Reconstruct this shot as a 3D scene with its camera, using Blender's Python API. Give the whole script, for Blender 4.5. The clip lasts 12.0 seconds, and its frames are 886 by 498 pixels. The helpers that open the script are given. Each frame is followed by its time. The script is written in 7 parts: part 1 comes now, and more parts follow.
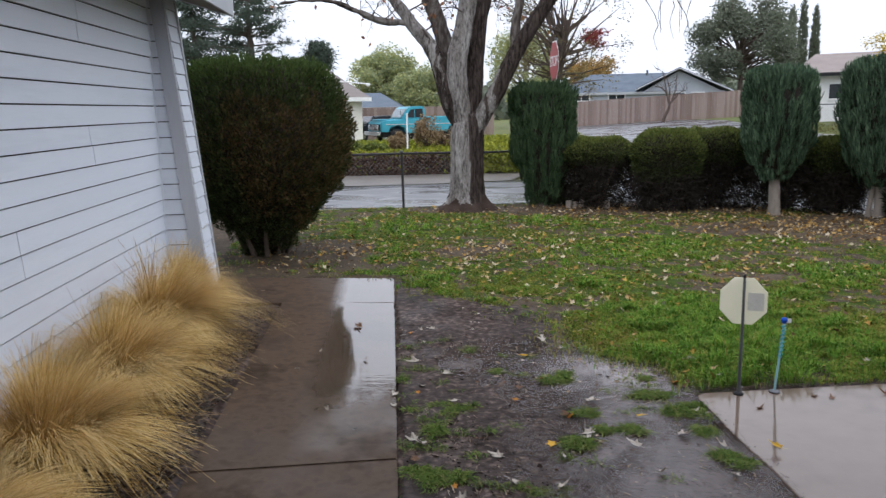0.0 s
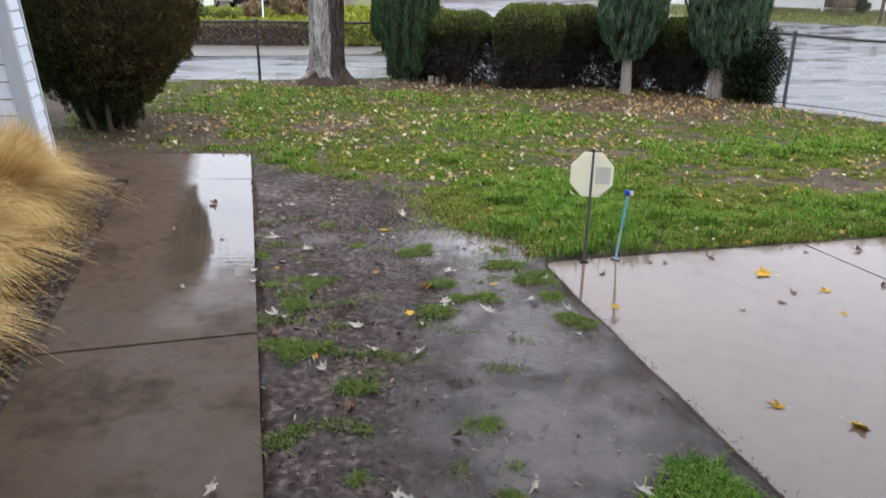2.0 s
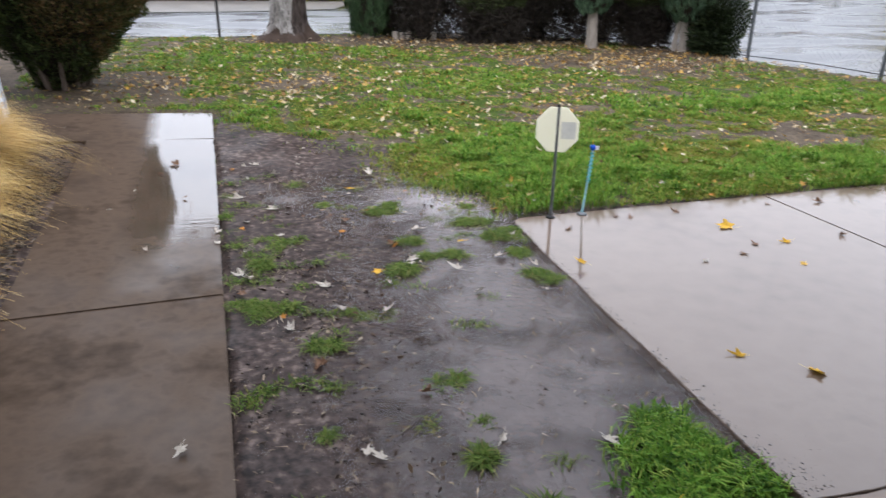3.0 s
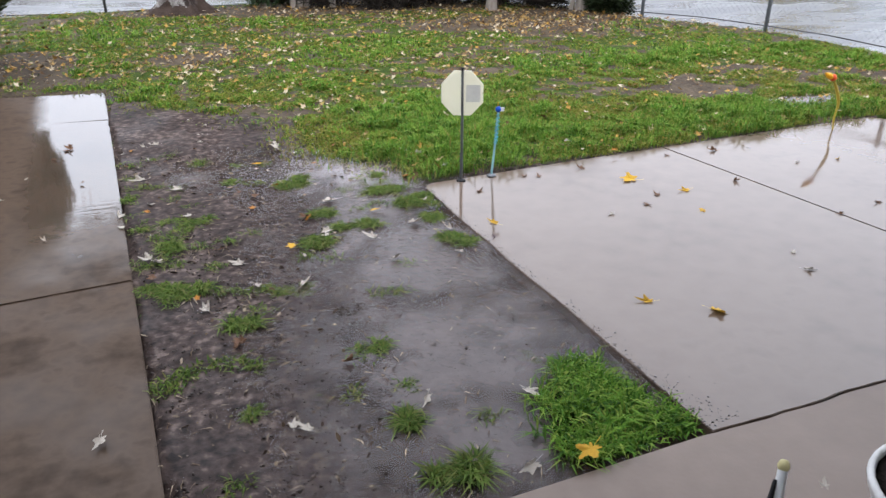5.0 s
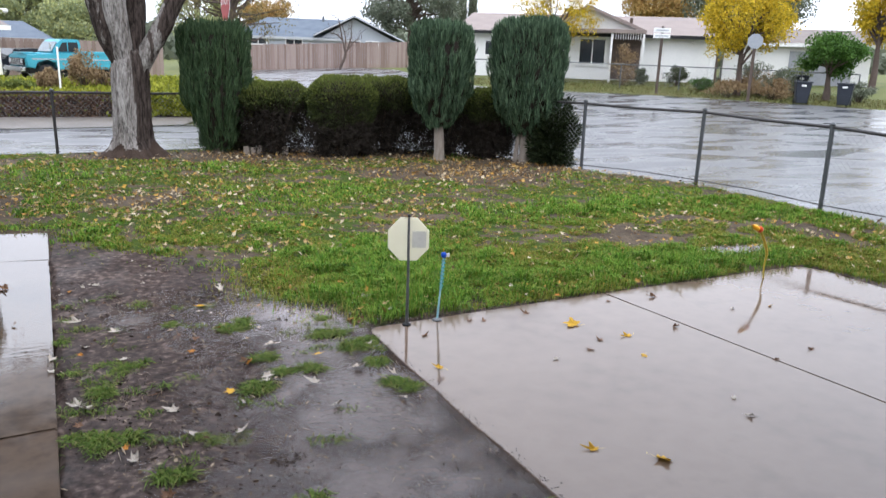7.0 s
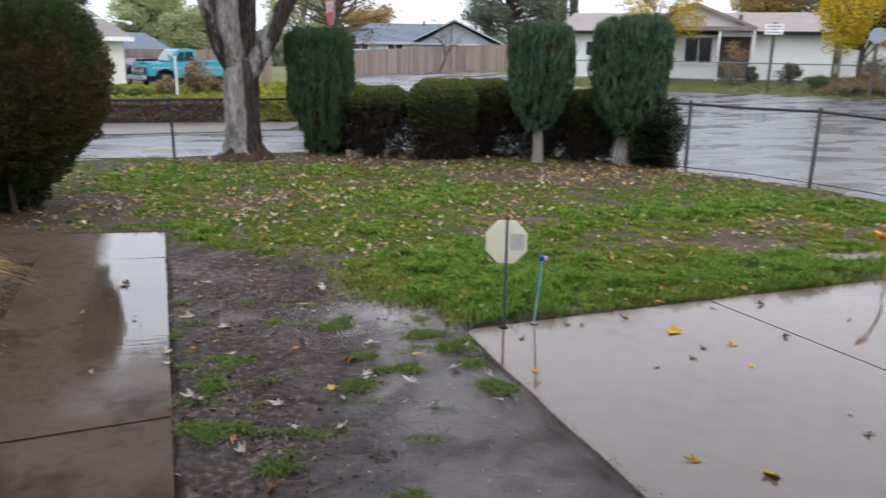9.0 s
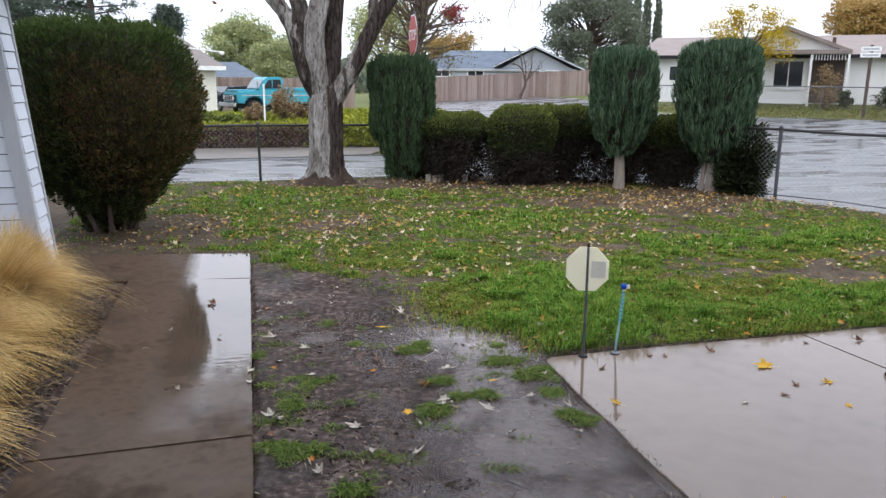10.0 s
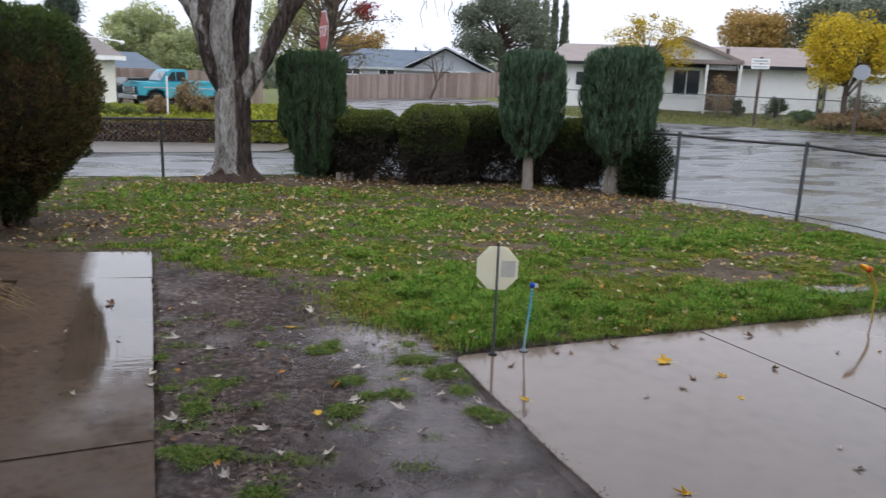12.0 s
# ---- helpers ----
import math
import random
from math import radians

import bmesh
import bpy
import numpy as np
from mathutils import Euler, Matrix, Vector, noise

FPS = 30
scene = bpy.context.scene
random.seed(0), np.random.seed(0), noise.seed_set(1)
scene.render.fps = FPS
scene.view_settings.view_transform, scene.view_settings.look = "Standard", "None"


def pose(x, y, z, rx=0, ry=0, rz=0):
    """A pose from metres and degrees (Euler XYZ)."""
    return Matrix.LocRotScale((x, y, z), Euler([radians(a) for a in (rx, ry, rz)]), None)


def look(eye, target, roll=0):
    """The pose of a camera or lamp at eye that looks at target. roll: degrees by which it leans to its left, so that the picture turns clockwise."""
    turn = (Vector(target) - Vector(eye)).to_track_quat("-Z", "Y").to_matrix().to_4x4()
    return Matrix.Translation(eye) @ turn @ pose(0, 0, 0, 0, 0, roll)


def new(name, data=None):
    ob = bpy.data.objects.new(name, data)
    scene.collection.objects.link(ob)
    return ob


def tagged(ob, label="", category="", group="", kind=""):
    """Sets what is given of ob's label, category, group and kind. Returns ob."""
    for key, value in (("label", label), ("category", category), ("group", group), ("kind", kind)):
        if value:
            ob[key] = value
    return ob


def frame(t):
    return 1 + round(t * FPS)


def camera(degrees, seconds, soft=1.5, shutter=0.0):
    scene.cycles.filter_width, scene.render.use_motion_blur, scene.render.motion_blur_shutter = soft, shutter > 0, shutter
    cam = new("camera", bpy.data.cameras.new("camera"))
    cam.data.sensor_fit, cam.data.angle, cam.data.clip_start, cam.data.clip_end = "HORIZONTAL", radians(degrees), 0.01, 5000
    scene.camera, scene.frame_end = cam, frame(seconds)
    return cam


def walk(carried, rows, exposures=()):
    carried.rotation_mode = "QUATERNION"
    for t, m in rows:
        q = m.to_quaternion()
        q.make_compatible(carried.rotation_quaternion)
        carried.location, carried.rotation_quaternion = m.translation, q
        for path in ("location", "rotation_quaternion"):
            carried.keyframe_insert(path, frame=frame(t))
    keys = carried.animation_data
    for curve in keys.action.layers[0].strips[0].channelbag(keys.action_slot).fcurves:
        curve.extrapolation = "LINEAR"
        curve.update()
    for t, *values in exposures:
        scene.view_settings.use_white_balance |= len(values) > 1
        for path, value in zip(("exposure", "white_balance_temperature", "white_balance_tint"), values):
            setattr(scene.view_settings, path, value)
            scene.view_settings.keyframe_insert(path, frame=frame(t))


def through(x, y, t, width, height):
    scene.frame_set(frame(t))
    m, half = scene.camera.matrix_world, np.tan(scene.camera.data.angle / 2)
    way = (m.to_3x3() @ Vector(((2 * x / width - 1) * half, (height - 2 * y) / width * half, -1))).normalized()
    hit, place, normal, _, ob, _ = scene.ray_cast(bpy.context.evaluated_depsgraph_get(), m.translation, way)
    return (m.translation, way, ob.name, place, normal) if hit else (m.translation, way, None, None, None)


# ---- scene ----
# ---------------- camera ----------------
cam = camera(60.7, 12.0, soft=1.4, shutter=0.5)
# seconds, x, y, z, yaw, pitch, lean
PATH = [
    (0.0, -0.003, 0.007, 1.603, 0.00, -10.50, -1.01),
    (0.5, 0.005, 0.003, 1.592, -2.09, -10.84, -0.79),
    (1.0, 0.007, -0.004, 1.598, -5.09, -12.13, -0.21),
    (1.5, 0.015, -0.006, 1.592, -8.51, -15.46, 0.64),
    (2.0, 0.020, -0.001, 1.582, -10.65, -19.65, 1.42),
    (2.5, 0.026, 0.003, 1.579, -11.51, -21.86, 1.18),
    (3.0, 0.031, 0.003, 1.577, -13.26, -22.77, 1.35),
    (3.5, 0.033, 0.001, 1.579, -18.69, -23.57, 2.47),
    (3.7, 0.035, 0.004, 1.572, -17.70, -24.40, 1.43),
    (5.3, 0.038, -0.031, 1.585, -21.28, -25.03, 0.07),
    (5.5, 0.040, -0.036, 1.591, -22.27, -24.10, 0.38),
    (6.0, 0.051, -0.028, 1.588, -23.29, -19.22, 1.15),
    (6.5, 0.057, -0.036, 1.592, -24.59, -17.24, 2.06),
    (6.7, 0.054, -0.031, 1.595, -24.43, -15.92, 2.13),
    (8.3, 0.045, -0.027, 1.591, -23.60, -12.40, 1.99),
    (8.5, 0.043, -0.035, 1.588, -22.40, -13.66, 1.78),
    (9.0, 0.041, -0.035, 1.597, -16.54, -14.30, 0.88),
    (9.5, 0.036, -0.020, 1.591, -11.93, -12.28, 0.76),
    (10.0, 0.033, -0.014, 1.594, -10.54, -12.47, 0.47),
    (10.5, 0.023, -0.016, 1.597, -9.55, -12.46, 0.44),
    (11.0, 0.021, -0.014, 1.597, -9.67, -12.24, 0.51),
    (11.5, 0.017, -0.020, 1.598, -13.49, -12.31, 1.48),
    (12.0, 0.027, -0.008, 1.592, -17.49, -12.37, 2.22),
]
walk(cam, [(t, pose(x, y, z, 90 + pitch, 0, yaw) @ pose(0, 0, 0, 0, 0, lean)) for t, x, y, z, yaw, pitch, lean in PATH],
     exposures=[(0.0, -0.45), (1.0, -0.5), (1.5, -0.25), (2.0, 0.13), (2.5, 0.25), (3.5, 0.3), (5.5, 0.25), (6.0, 0.3), (6.5, 0.3), (8.5, -0.6), (9.0, -0.2), (9.5, -0.02), (10.0, -0.1), (10.5, -0.27), (11.5, -0.36), (12.0, -0.43)])

# ---------------- light: an overcast, rainy sky ----------------
world = bpy.data.worlds.new("overcast_sky")
scene.world = world
world.use_nodes = True
wn, wl = world.node_tree.nodes, world.node_tree.links
sky = wn.new("ShaderNodeTexSky")
sky.sky_type = "NISHITA"
sky.sun_disc = False
sky.sun_elevation, sky.sun_rotation = radians(42), radians(200)
sky.air_density, sky.dust_density, sky.ozone_density = 1.0, 1.0, 1.0
pale = wn.new("ShaderNodeHueSaturation")
pale.inputs["Saturation"].default_value = 0.10
wl.new(sky.outputs[0], pale.inputs["Color"])
cloud = wn.new("ShaderNodeMix")
cloud.data_type = "RGBA"
cloud.inputs[0].default_value = 0.75
cloud.inputs[7].default_value = (19.2, 20.5, 23.8, 1)
wl.new(pale.outputs[0], cloud.inputs[6])
# an overcast dome: brightest overhead, dimmer towards the horizon
toward, height, dome, shade = wn.new("ShaderNodeTexCoord"), wn.new("ShaderNodeSeparateXYZ"), wn.new("ShaderNodeMapRange"), wn.new("ShaderNodeVectorMath")
wl.new(toward.outputs["Generated"], height.inputs[0])
dome.inputs[3].default_value, dome.inputs[4].default_value = 0.55, 1.25
wl.new(height.outputs["Z"], dome.inputs[0])
shade.operation = "SCALE"
wl.new(cloud.outputs[2], shade.inputs[0])
wl.new(dome.outputs[0], shade.inputs["Scale"])
wl.new(shade.outputs[0], wn["Background"].inputs["Color"])
wn["Background"].inputs["Strength"].default_value = 0.15
sun = new("sun", bpy.data.lights.new("sun", "SUN"))
sun.data.energy, sun.data.angle, sun.data.color = 0.7, radians(40), (1.0, 0.97, 0.93)
sun.matrix_world = look((0, 0, 20), (-6.0, 14.0, 0))

# ---------------- small tools ----------------
rng = np.random.default_rng(7)


def part(name, bm, mat, parent=None, label=""):
    """Links a bmesh as one mesh object, under a thing if one is given."""
    me = bpy.data.meshes.new(name)
    bm.normal_update()
    bm.to_mesh(me)
    bm.free()
    return link(name, me, mat, parent, label)


def link(name, me, mat, parent=None, label=""):
    if mat and not me.materials:
        me.materials.append(mat)
    ob = new(name, me)
    if parent:
        ob.parent = parent
    if label:
        tagged(ob, label)
    return ob


def mesh_np(name, verts, faces, mat, parent=None, smooth=False, label=""):
    me = bpy.data.meshes.new(name)
    v, f = np.asarray(verts, dtype=np.float32), np.asarray(faces, dtype=np.int32)
    k = f.shape[1]
    me.vertices.add(len(v))
    me.vertices.foreach_set("co", v.ravel())
    me.loops.add(f.size)
    me.loops.foreach_set("vertex_index", f.ravel())
    me.polygons.add(len(f))
    me.polygons.foreach_set("loop_start", np.arange(0, f.size, k, dtype=np.int32))
    me.polygons.foreach_set("loop_total", np.full(len(f), k, dtype=np.int32))
    me.update(calc_edges=True)
    if smooth:
        me.polygons.foreach_set("use_smooth", np.ones(len(f), dtype=bool))
    return link(name, me, mat, parent, label)


def thing(name, label, category, at=(0, 0, 0), turn=0, group="", kind=""):
    ob = new(name)
    ob.empty_display_size = 0.1
    ob.matrix_basis = pose(*at, 0, 0, turn)
    return tagged(ob, label, category, group, kind)


def box(bm, x0, x1, y0, y1, z0, z1, bevel=0.0):
    r = bmesh.ops.create_cube(bm, size=1.0, matrix=Matrix.Translation(((x0 + x1) / 2, (y0 + y1) / 2, (z0 + z1) / 2)) @ Matrix.Diagonal((x1 - x0, y1 - y0, z1 - z0, 1)))
    if bevel:
        edges = list({e for v in r["verts"] for e in v.link_edges})
        bmesh.ops.bevel(bm, geom=edges, offset=bevel, segments=2, affect="EDGES", profile=0.6)
    return bm


def boxed(name, dims, mat, parent=None, bevel=0.0, label=""):
    return part(name, box(bmesh.new(), *dims, bevel), mat, parent, label)


def prism(outline, y0, y1):
    """A solid with an outline in x and z, from y0 to y1."""
    bm = bmesh.new()
    a = [bm.verts.new((x, y0, z)) for x, z in outline]
    b = [bm.verts.new((x, y1, z)) for x, z in outline]
    n = len(a)
    bm.faces.new(a)
    bm.faces.new(b[::-1])
    for i in range(n):
        bm.faces.new((a[i], b[i], b[(i + 1) % n], a[(i + 1) % n]))
    bmesh.ops.recalc_face_normals(bm, faces=bm.faces)
    return bm


def lathe(profile, steps=24, at=(0, 0, 0), closed=True):
    """A turned solid from (radius, z) pairs."""
    bm = bmesh.new()
    rings = []
    for r, z in profile:
        rings.append([bm.verts.new((at[0] + r * math.cos(6.28318 * i / steps), at[1] + r * math.sin(6.28318 * i / steps), at[2] + z)) for i in range(steps)])
    for p, q in zip(rings, rings[1:]):
        for i in range(steps):
            bm.faces.new((p[i], p[(i + 1) % steps], q[(i + 1) % steps], q[i])).smooth = True
    bm.faces.new(rings[0][::-1])
    if closed:
        bm.faces.new(rings[-1])
    return bm


def tube_arrays(points, radii, sides=8):
    pts = [Vector(p) for p in points]
    verts, faces = [], []
    u = None
    for i, p in enumerate(pts):
        d = (pts[min(i + 1, len(pts) - 1)] - pts[max(i - 1, 0)]).normalized()
        if u is None:
            u = d.cross(Vector((1, 0, 0)) if abs(d.x) < 0.8 else Vector((0, 1, 0)))
        u = (u - d * u.dot(d)).normalized()
        w = d.cross(u)
        for k in range(sides):
            a = 6.28318 * k / sides
            verts.append(p + (u * math.cos(a) + w * math.sin(a)) * radii[i])
    for i in range(len(pts) - 1):
        for k in range(sides):
            faces.append((i * sides + k, i * sides + (k + 1) % sides, (i + 1) * sides + (k + 1) % sides, (i + 1) * sides + k))
    return verts, faces


class Tubes:
    """Collects many tubes into one mesh."""

    def __init__(self, sides=6):
        self.v, self.f, self.sides = [], [], sides

    def add(self, points, radii):
        if not isinstance(radii, (list, tuple)):
            radii = [radii] * len(points)
        v, f = tube_arrays(points, radii, self.sides)
        n = len(self.v)
        self.v += [tuple(p) for p in v]
        self.f += [tuple(i + n for i in q) for q in f]

    def mesh(self, name, mat, parent=None, label=""):
        ob = mesh_np(name, self.v, self.f, mat, parent, True, label)
        return tagged(ob, kind="stuff") if len(self.f) > 3 * self.sides else ob


def tube(name, points, radii, mat, parent=None, sides=10, label=""):
    t = Tubes(sides)
    t.add(points, radii)
    return t.mesh(name, mat, parent, label)


def smooth_line(points, n):
    """A Catmull-Rom line through the points."""
    p = [np.array(q, float) for q in points]
    p = [2 * p[0] - p[1]] + p + [2 * p[-1] - p[-2]]
    out = []
    for s in np.linspace(0, len(p) - 3 - 1e-6, n):
        i = int(s)
        t = s - i
        a, b, c, d = p[i:i + 4]
        out.append(0.5 * (2 * b + (c - a) * t + (2 * a - 5 * b + 4 * c - d) * t * t + (3 * b - a - 3 * c + d) * t ** 3))
    return np.array(out)


def wobble(p, scale, seed=0.0):
    """Smooth noise at many points, about -1 to 1."""
    p = np.asarray(p, float) * scale + seed
    return np.array([noise.noise(Vector((float(q[0]), float(q[1]), float(q[2]) if len(q) > 2 else 0.0))) for q in p]) * 1.6


def unit(v):
    return v / np.maximum(np.linalg.norm(v, axis=1, keepdims=True), 1e-9)


def blades(roots, ways, length, width, droop=0.3, fold=0.0):
    """Leaf-shaped cards of two bent pieces: a root, a way, a length and a width each."""
    n = len(roots)
    ways = unit(ways)
    side = unit(np.cross(ways, rng.normal(size=(n, 3))))
    L, W = np.broadcast_to(length, n)[:, None], np.broadcast_to(width, n)[:, None]
    down = np.array([[0, 0, -1.0]])
    mid = roots + ways * L * 0.5 + down * L * droop * 0.12
    tip = roots + ways * L + down * L * droop * 0.5
    v = np.stack([roots - side * W * 0.15, roots + side * W * 0.15, mid + side * W * 0.5, mid - side * W * 0.5, tip + side * W * 0.12, tip - side * W * 0.12], 1).reshape(-1, 3)
    b = np.arange(n)[:, None] * 6
    f = np.concatenate([b + [0, 1, 2, 3], b + [3, 2, 4, 5]], 1).reshape(-1, 4)
    return v, f


# the lie of the land: flat yard, street a step lower, ground rising away on the far side
def rise(x, y):
    r = np.hypot(x, y)
    az = np.degrees(np.arctan2(x, np.maximum(y, 0.1)))
    w = np.clip((az + 5) / 35, 0, 1)
    w = w * w * (3 - 2 * w)
    d, e = np.clip(r - 17, 0, 45), np.clip(r - 34, 0, 11)
    return w * (0.0225 * d * d / (d + 3) + 0.0036 * e * e)


TURN = 3.7  # the house, its walk and its patio stand at this angle
CA, SA = math.cos(radians(TURN)), math.sin(radians(TURN))


def hx(u, v):
    """From the house's own plan (u across, v along) to the world."""
    return u * CA - v * SA, u * SA + v * CA


FENCE = [(-14.0, 11.6), (-9.0, 11.9), (-5.8, 12.15), (-3.2, 12.35), (-0.64, 12.45), (1.95, 12.75), (4.3, 12.45), (5.75, 11.2), (6.59, 9.57), (7.38, 7.97), (7.58, 6.11), (7.70, 4.25), (7.78, 2.4), (7.85, 0.4), (7.9, -1.6)]
FENCE_LINE = smooth_line(FENCE, 160)


YARD = [tuple(p) for p in FENCE_LINE] + [(7.9, -8.0), (-14.0, -8.0)]


def inside(x, y, poly):
    x, y = np.asarray(x, float), np.asarray(y, float)
    hit = np.zeros(x.shape, bool)
    for (x0, y0), (x1, y1) in zip(poly, poly[1:] + poly[:1]):
        if y0 != y1:
            hit ^= ((y0 > y) != (y1 > y)) & (x < (x1 - x0) * (y - y0) / (y1 - y0) + x0)
    return hit


def in_yard(x, y):
    """True on the house's side of the fence."""
    return inside(x, y, YARD)


# the grassed part of the yard
GREEN_EDGE = [(-0.62, 7.28), (-0.32, 7.25), (-0.2, 6.6), (0.06, 6.35), (0.48, 6.05), (0.88, 5.70), (0.90, 5.08), (1.07, 4.76), (1.40, 4.66), (1.45, 4.30), (1.46, 4.16), (5.30, 4.40), (5.45, 4.1), (5.62, 1.4), (5.8, -1.0), (8.0, -1.0)]
LAWN = GREEN_EDGE + [tuple(p) for p in FENCE_LINE[::-1] if -2.6 < p[0] and p[1] > -1.0] + [(-2.6, 8.2), (-1.6, 7.35)]

BARE = [(5.1, 9.7, 1.75, 0.85, 0.85), (4.58, 5.48, 0.48, 0.34, 1.0), (5.08, 4.88, 0.34, 0.17, 1.2), (5.5, 6.2, 0.40, 0.14, 0.8), (6.5, 5.2, 0.28, 0.55, 0.75), (0.2, 8.45, 0.55, 0.22, 0.75), (-1.7, 8.4, 1.1, 0.75, 0.62), (3.2, 11.9, 2.6, 0.75, 1.0), (0.3, 5.9, 0.6, 0.35, 0.3), (2.3, 7.6, 0.5, 0.2, 0.5), (2.9, 6.9, 0.5, 0.18, 0.4), (0.45, 12.0, 0.7, 0.35, 1.0)]
LUSH_SPOTS = [(3.0, 5.0, 1.6, 0.8), (1.0, 6.9, 1.5, 0.55), (1.9, 5.4, 0.7, 0.7), (-0.3, 10.2, 1.2, 0.8), (6.2, 7.0, 0.9, 1.2), (4.9, 4.7, 1.0, 0.3), (2.2, 8.9, 1.5, 0.6)]


def cover(x, y):
    """How thick the grass stands, 0 to 1, and how lush it is."""
    p = np.column_stack([x, y])
    d = 0.74 + 0.5 * wobble(p, 1.1, 4.0) + 0.6 * wobble(p, 3.6, 8.0) + 0.45 * wobble(p, 9.0, 14.0)
    lush = 0.18 + 0.7 * wobble(p, 0.8, 21.0) + 0.5 * wobble(p, 2.7, 33.0)
    for bx, by, rx, ry, k in BARE:
        q = ((x - bx) / rx) ** 2 + ((y - by) / ry) ** 2
        d -= 1.6 * k * np.exp(-q * q)
    for bx, by, rx, ry in LUSH_SPOTS:
        q = ((x - bx) / rx) ** 2 + ((y - by) / ry) ** 2
        d += 0.45 * np.exp(-q * 1.4)
        lush += 0.55 * np.exp(-q * 1.2)
    return np.clip(d, 0, 1), np.clip(lush, 0, 1)



# ---------------- materials ----------------
def material(name, colours, scale=6.0, rough=0.6, rough_var=0.0, bump=0.0, bump_scale=60.0, metal=0.0, fine=0.35, stretch=(1, 1, 1), island=0.0, piece=0.0, spec=0.25, detail=6.0, ior=1.45, spread=0.22):
    """Noise at two scales through a ramp of colours, with fine relief. island, piece: how much single leaves or pieces differ."""
    m = bpy.data.materials.new(name)
    m.use_nodes = True
    n, l = m.node_tree.nodes, m.node_tree.links
    b = n["Principled BSDF"]
    co = n.new("ShaderNodeTexCoord")
    mp = n.new("ShaderNodeMapping")
    mp.inputs["Scale"].default_value = stretch
    l.new(co.outputs["Object"], mp.inputs["Vector"])
    big, small = n.new("ShaderNodeTexNoise"), n.new("ShaderNodeTexNoise")
    big.inputs["Scale"].default_value, big.inputs["Detail"].default_value = scale, detail
    small.inputs["Scale"].default_value, small.inputs["Detail"].default_value = scale * 9, 4
    l.new(mp.outputs[0], big.inputs["Vector"])
    l.new(mp.outputs[0], small.inputs["Vector"])
    mix = n.new("ShaderNodeMix")
    mix.inputs[0].default_value = fine
    l.new(big.outputs["Fac"], mix.inputs[2])
    l.new(small.outputs["Fac"], mix.inputs[3])
    value = mix.outputs[0]
    for amount, node, out in ((island, "ShaderNodeNewGeometry", "Random Per Island"), (piece, "ShaderNodeObjectInfo", "Random")):
        if amount:
            src = n.new(node)
            more = n.new("ShaderNodeMix")
            more.inputs[0].default_value = amount
            l.new(value, more.inputs[2])
            l.new(src.outputs[out], more.inputs[3])
            value = more.outputs[0]
    ramp = n.new("ShaderNodeValToRGB")
    e = ramp.color_ramp.elements
    spots = np.linspace(0.5 - spread, 0.5 + spread, len(colours)) if not island else np.linspace(0.15, 0.85, len(colours))
    for i, c in enumerate(colours):
        el = e[i] if i < 2 else e.new(float(spots[i]))
        el.position, el.color = float(spots[i]), (*c, 1)
    l.new(value, ramp.inputs[0])
    l.new(ramp.outputs[0], b.inputs["Base Color"])
    b.inputs["Metallic"].default_value = metal
    b.inputs["Specular IOR Level"].default_value = spec
    b.inputs["IOR"].default_value = ior
    b.inputs["Roughness"].default_value = rough
    if rough_var:
        mr = n.new("ShaderNodeMapRange")
        mr.inputs[1].default_value, mr.inputs[2].default_value = 0.35, 0.65
        mr.inputs[3].default_value, mr.inputs[4].default_value = max(rough - rough_var, 0.01), rough + rough_var
        l.new(big.outputs["Fac"], mr.inputs[0])
        l.new(mr.outputs[0], b.inputs["Roughness"])
    if bump:
        bn, bp = n.new("ShaderNodeTexNoise"), n.new("ShaderNodeBump")
        bn.inputs["Scale"].default_value, bn.inputs["Detail"].default_value = bump_scale, 5
        bp.inputs["Strength"].default_value, bp.inputs["Distance"].default_value = bump, 0.01
        l.new(mp.outputs[0], bn.inputs["Vector"])
        l.new(bn.outputs["Fac"], bp.inputs["Height"])
        l.new(bp.outputs[0], b.inputs["Normal"])
    return m


def leafy(name, colours, rough=0.55, island=0.55, scale=1.5, through=0.25):
    """Leaves: some light passes through."""
    m = material(name, colours, scale=scale, rough=max(rough, 0.6), island=island, spec=0.16)
    n, l = m.node_tree.nodes, m.node_tree.links
    tr, mx = n.new("ShaderNodeBsdfTranslucent"), n.new("ShaderNodeMixShader")
    ramp = [x for x in n if x.type == "VALTORGB"][0]
    l.new(ramp.outputs[0], tr.inputs["Color"])
    mx.inputs[0].default_value = through
    l.new(n["Principled BSDF"].outputs[0], mx.inputs[1])
    l.new(tr.outputs[0], mx.inputs[2])
    l.new(mx.outputs[0], n["Material Output"].inputs["Surface"])
    return m


def plain(name, colour, rough=0.5, metal=0.0, var=0.12, bump=0.0, scale=8.0):
    c = np.array(colour)
    return material(name, [tuple(c * (1 - var)), tuple(np.minimum(c * (1 + var), 1))], scale=scale, rough=rough, metal=metal, bump=bump)


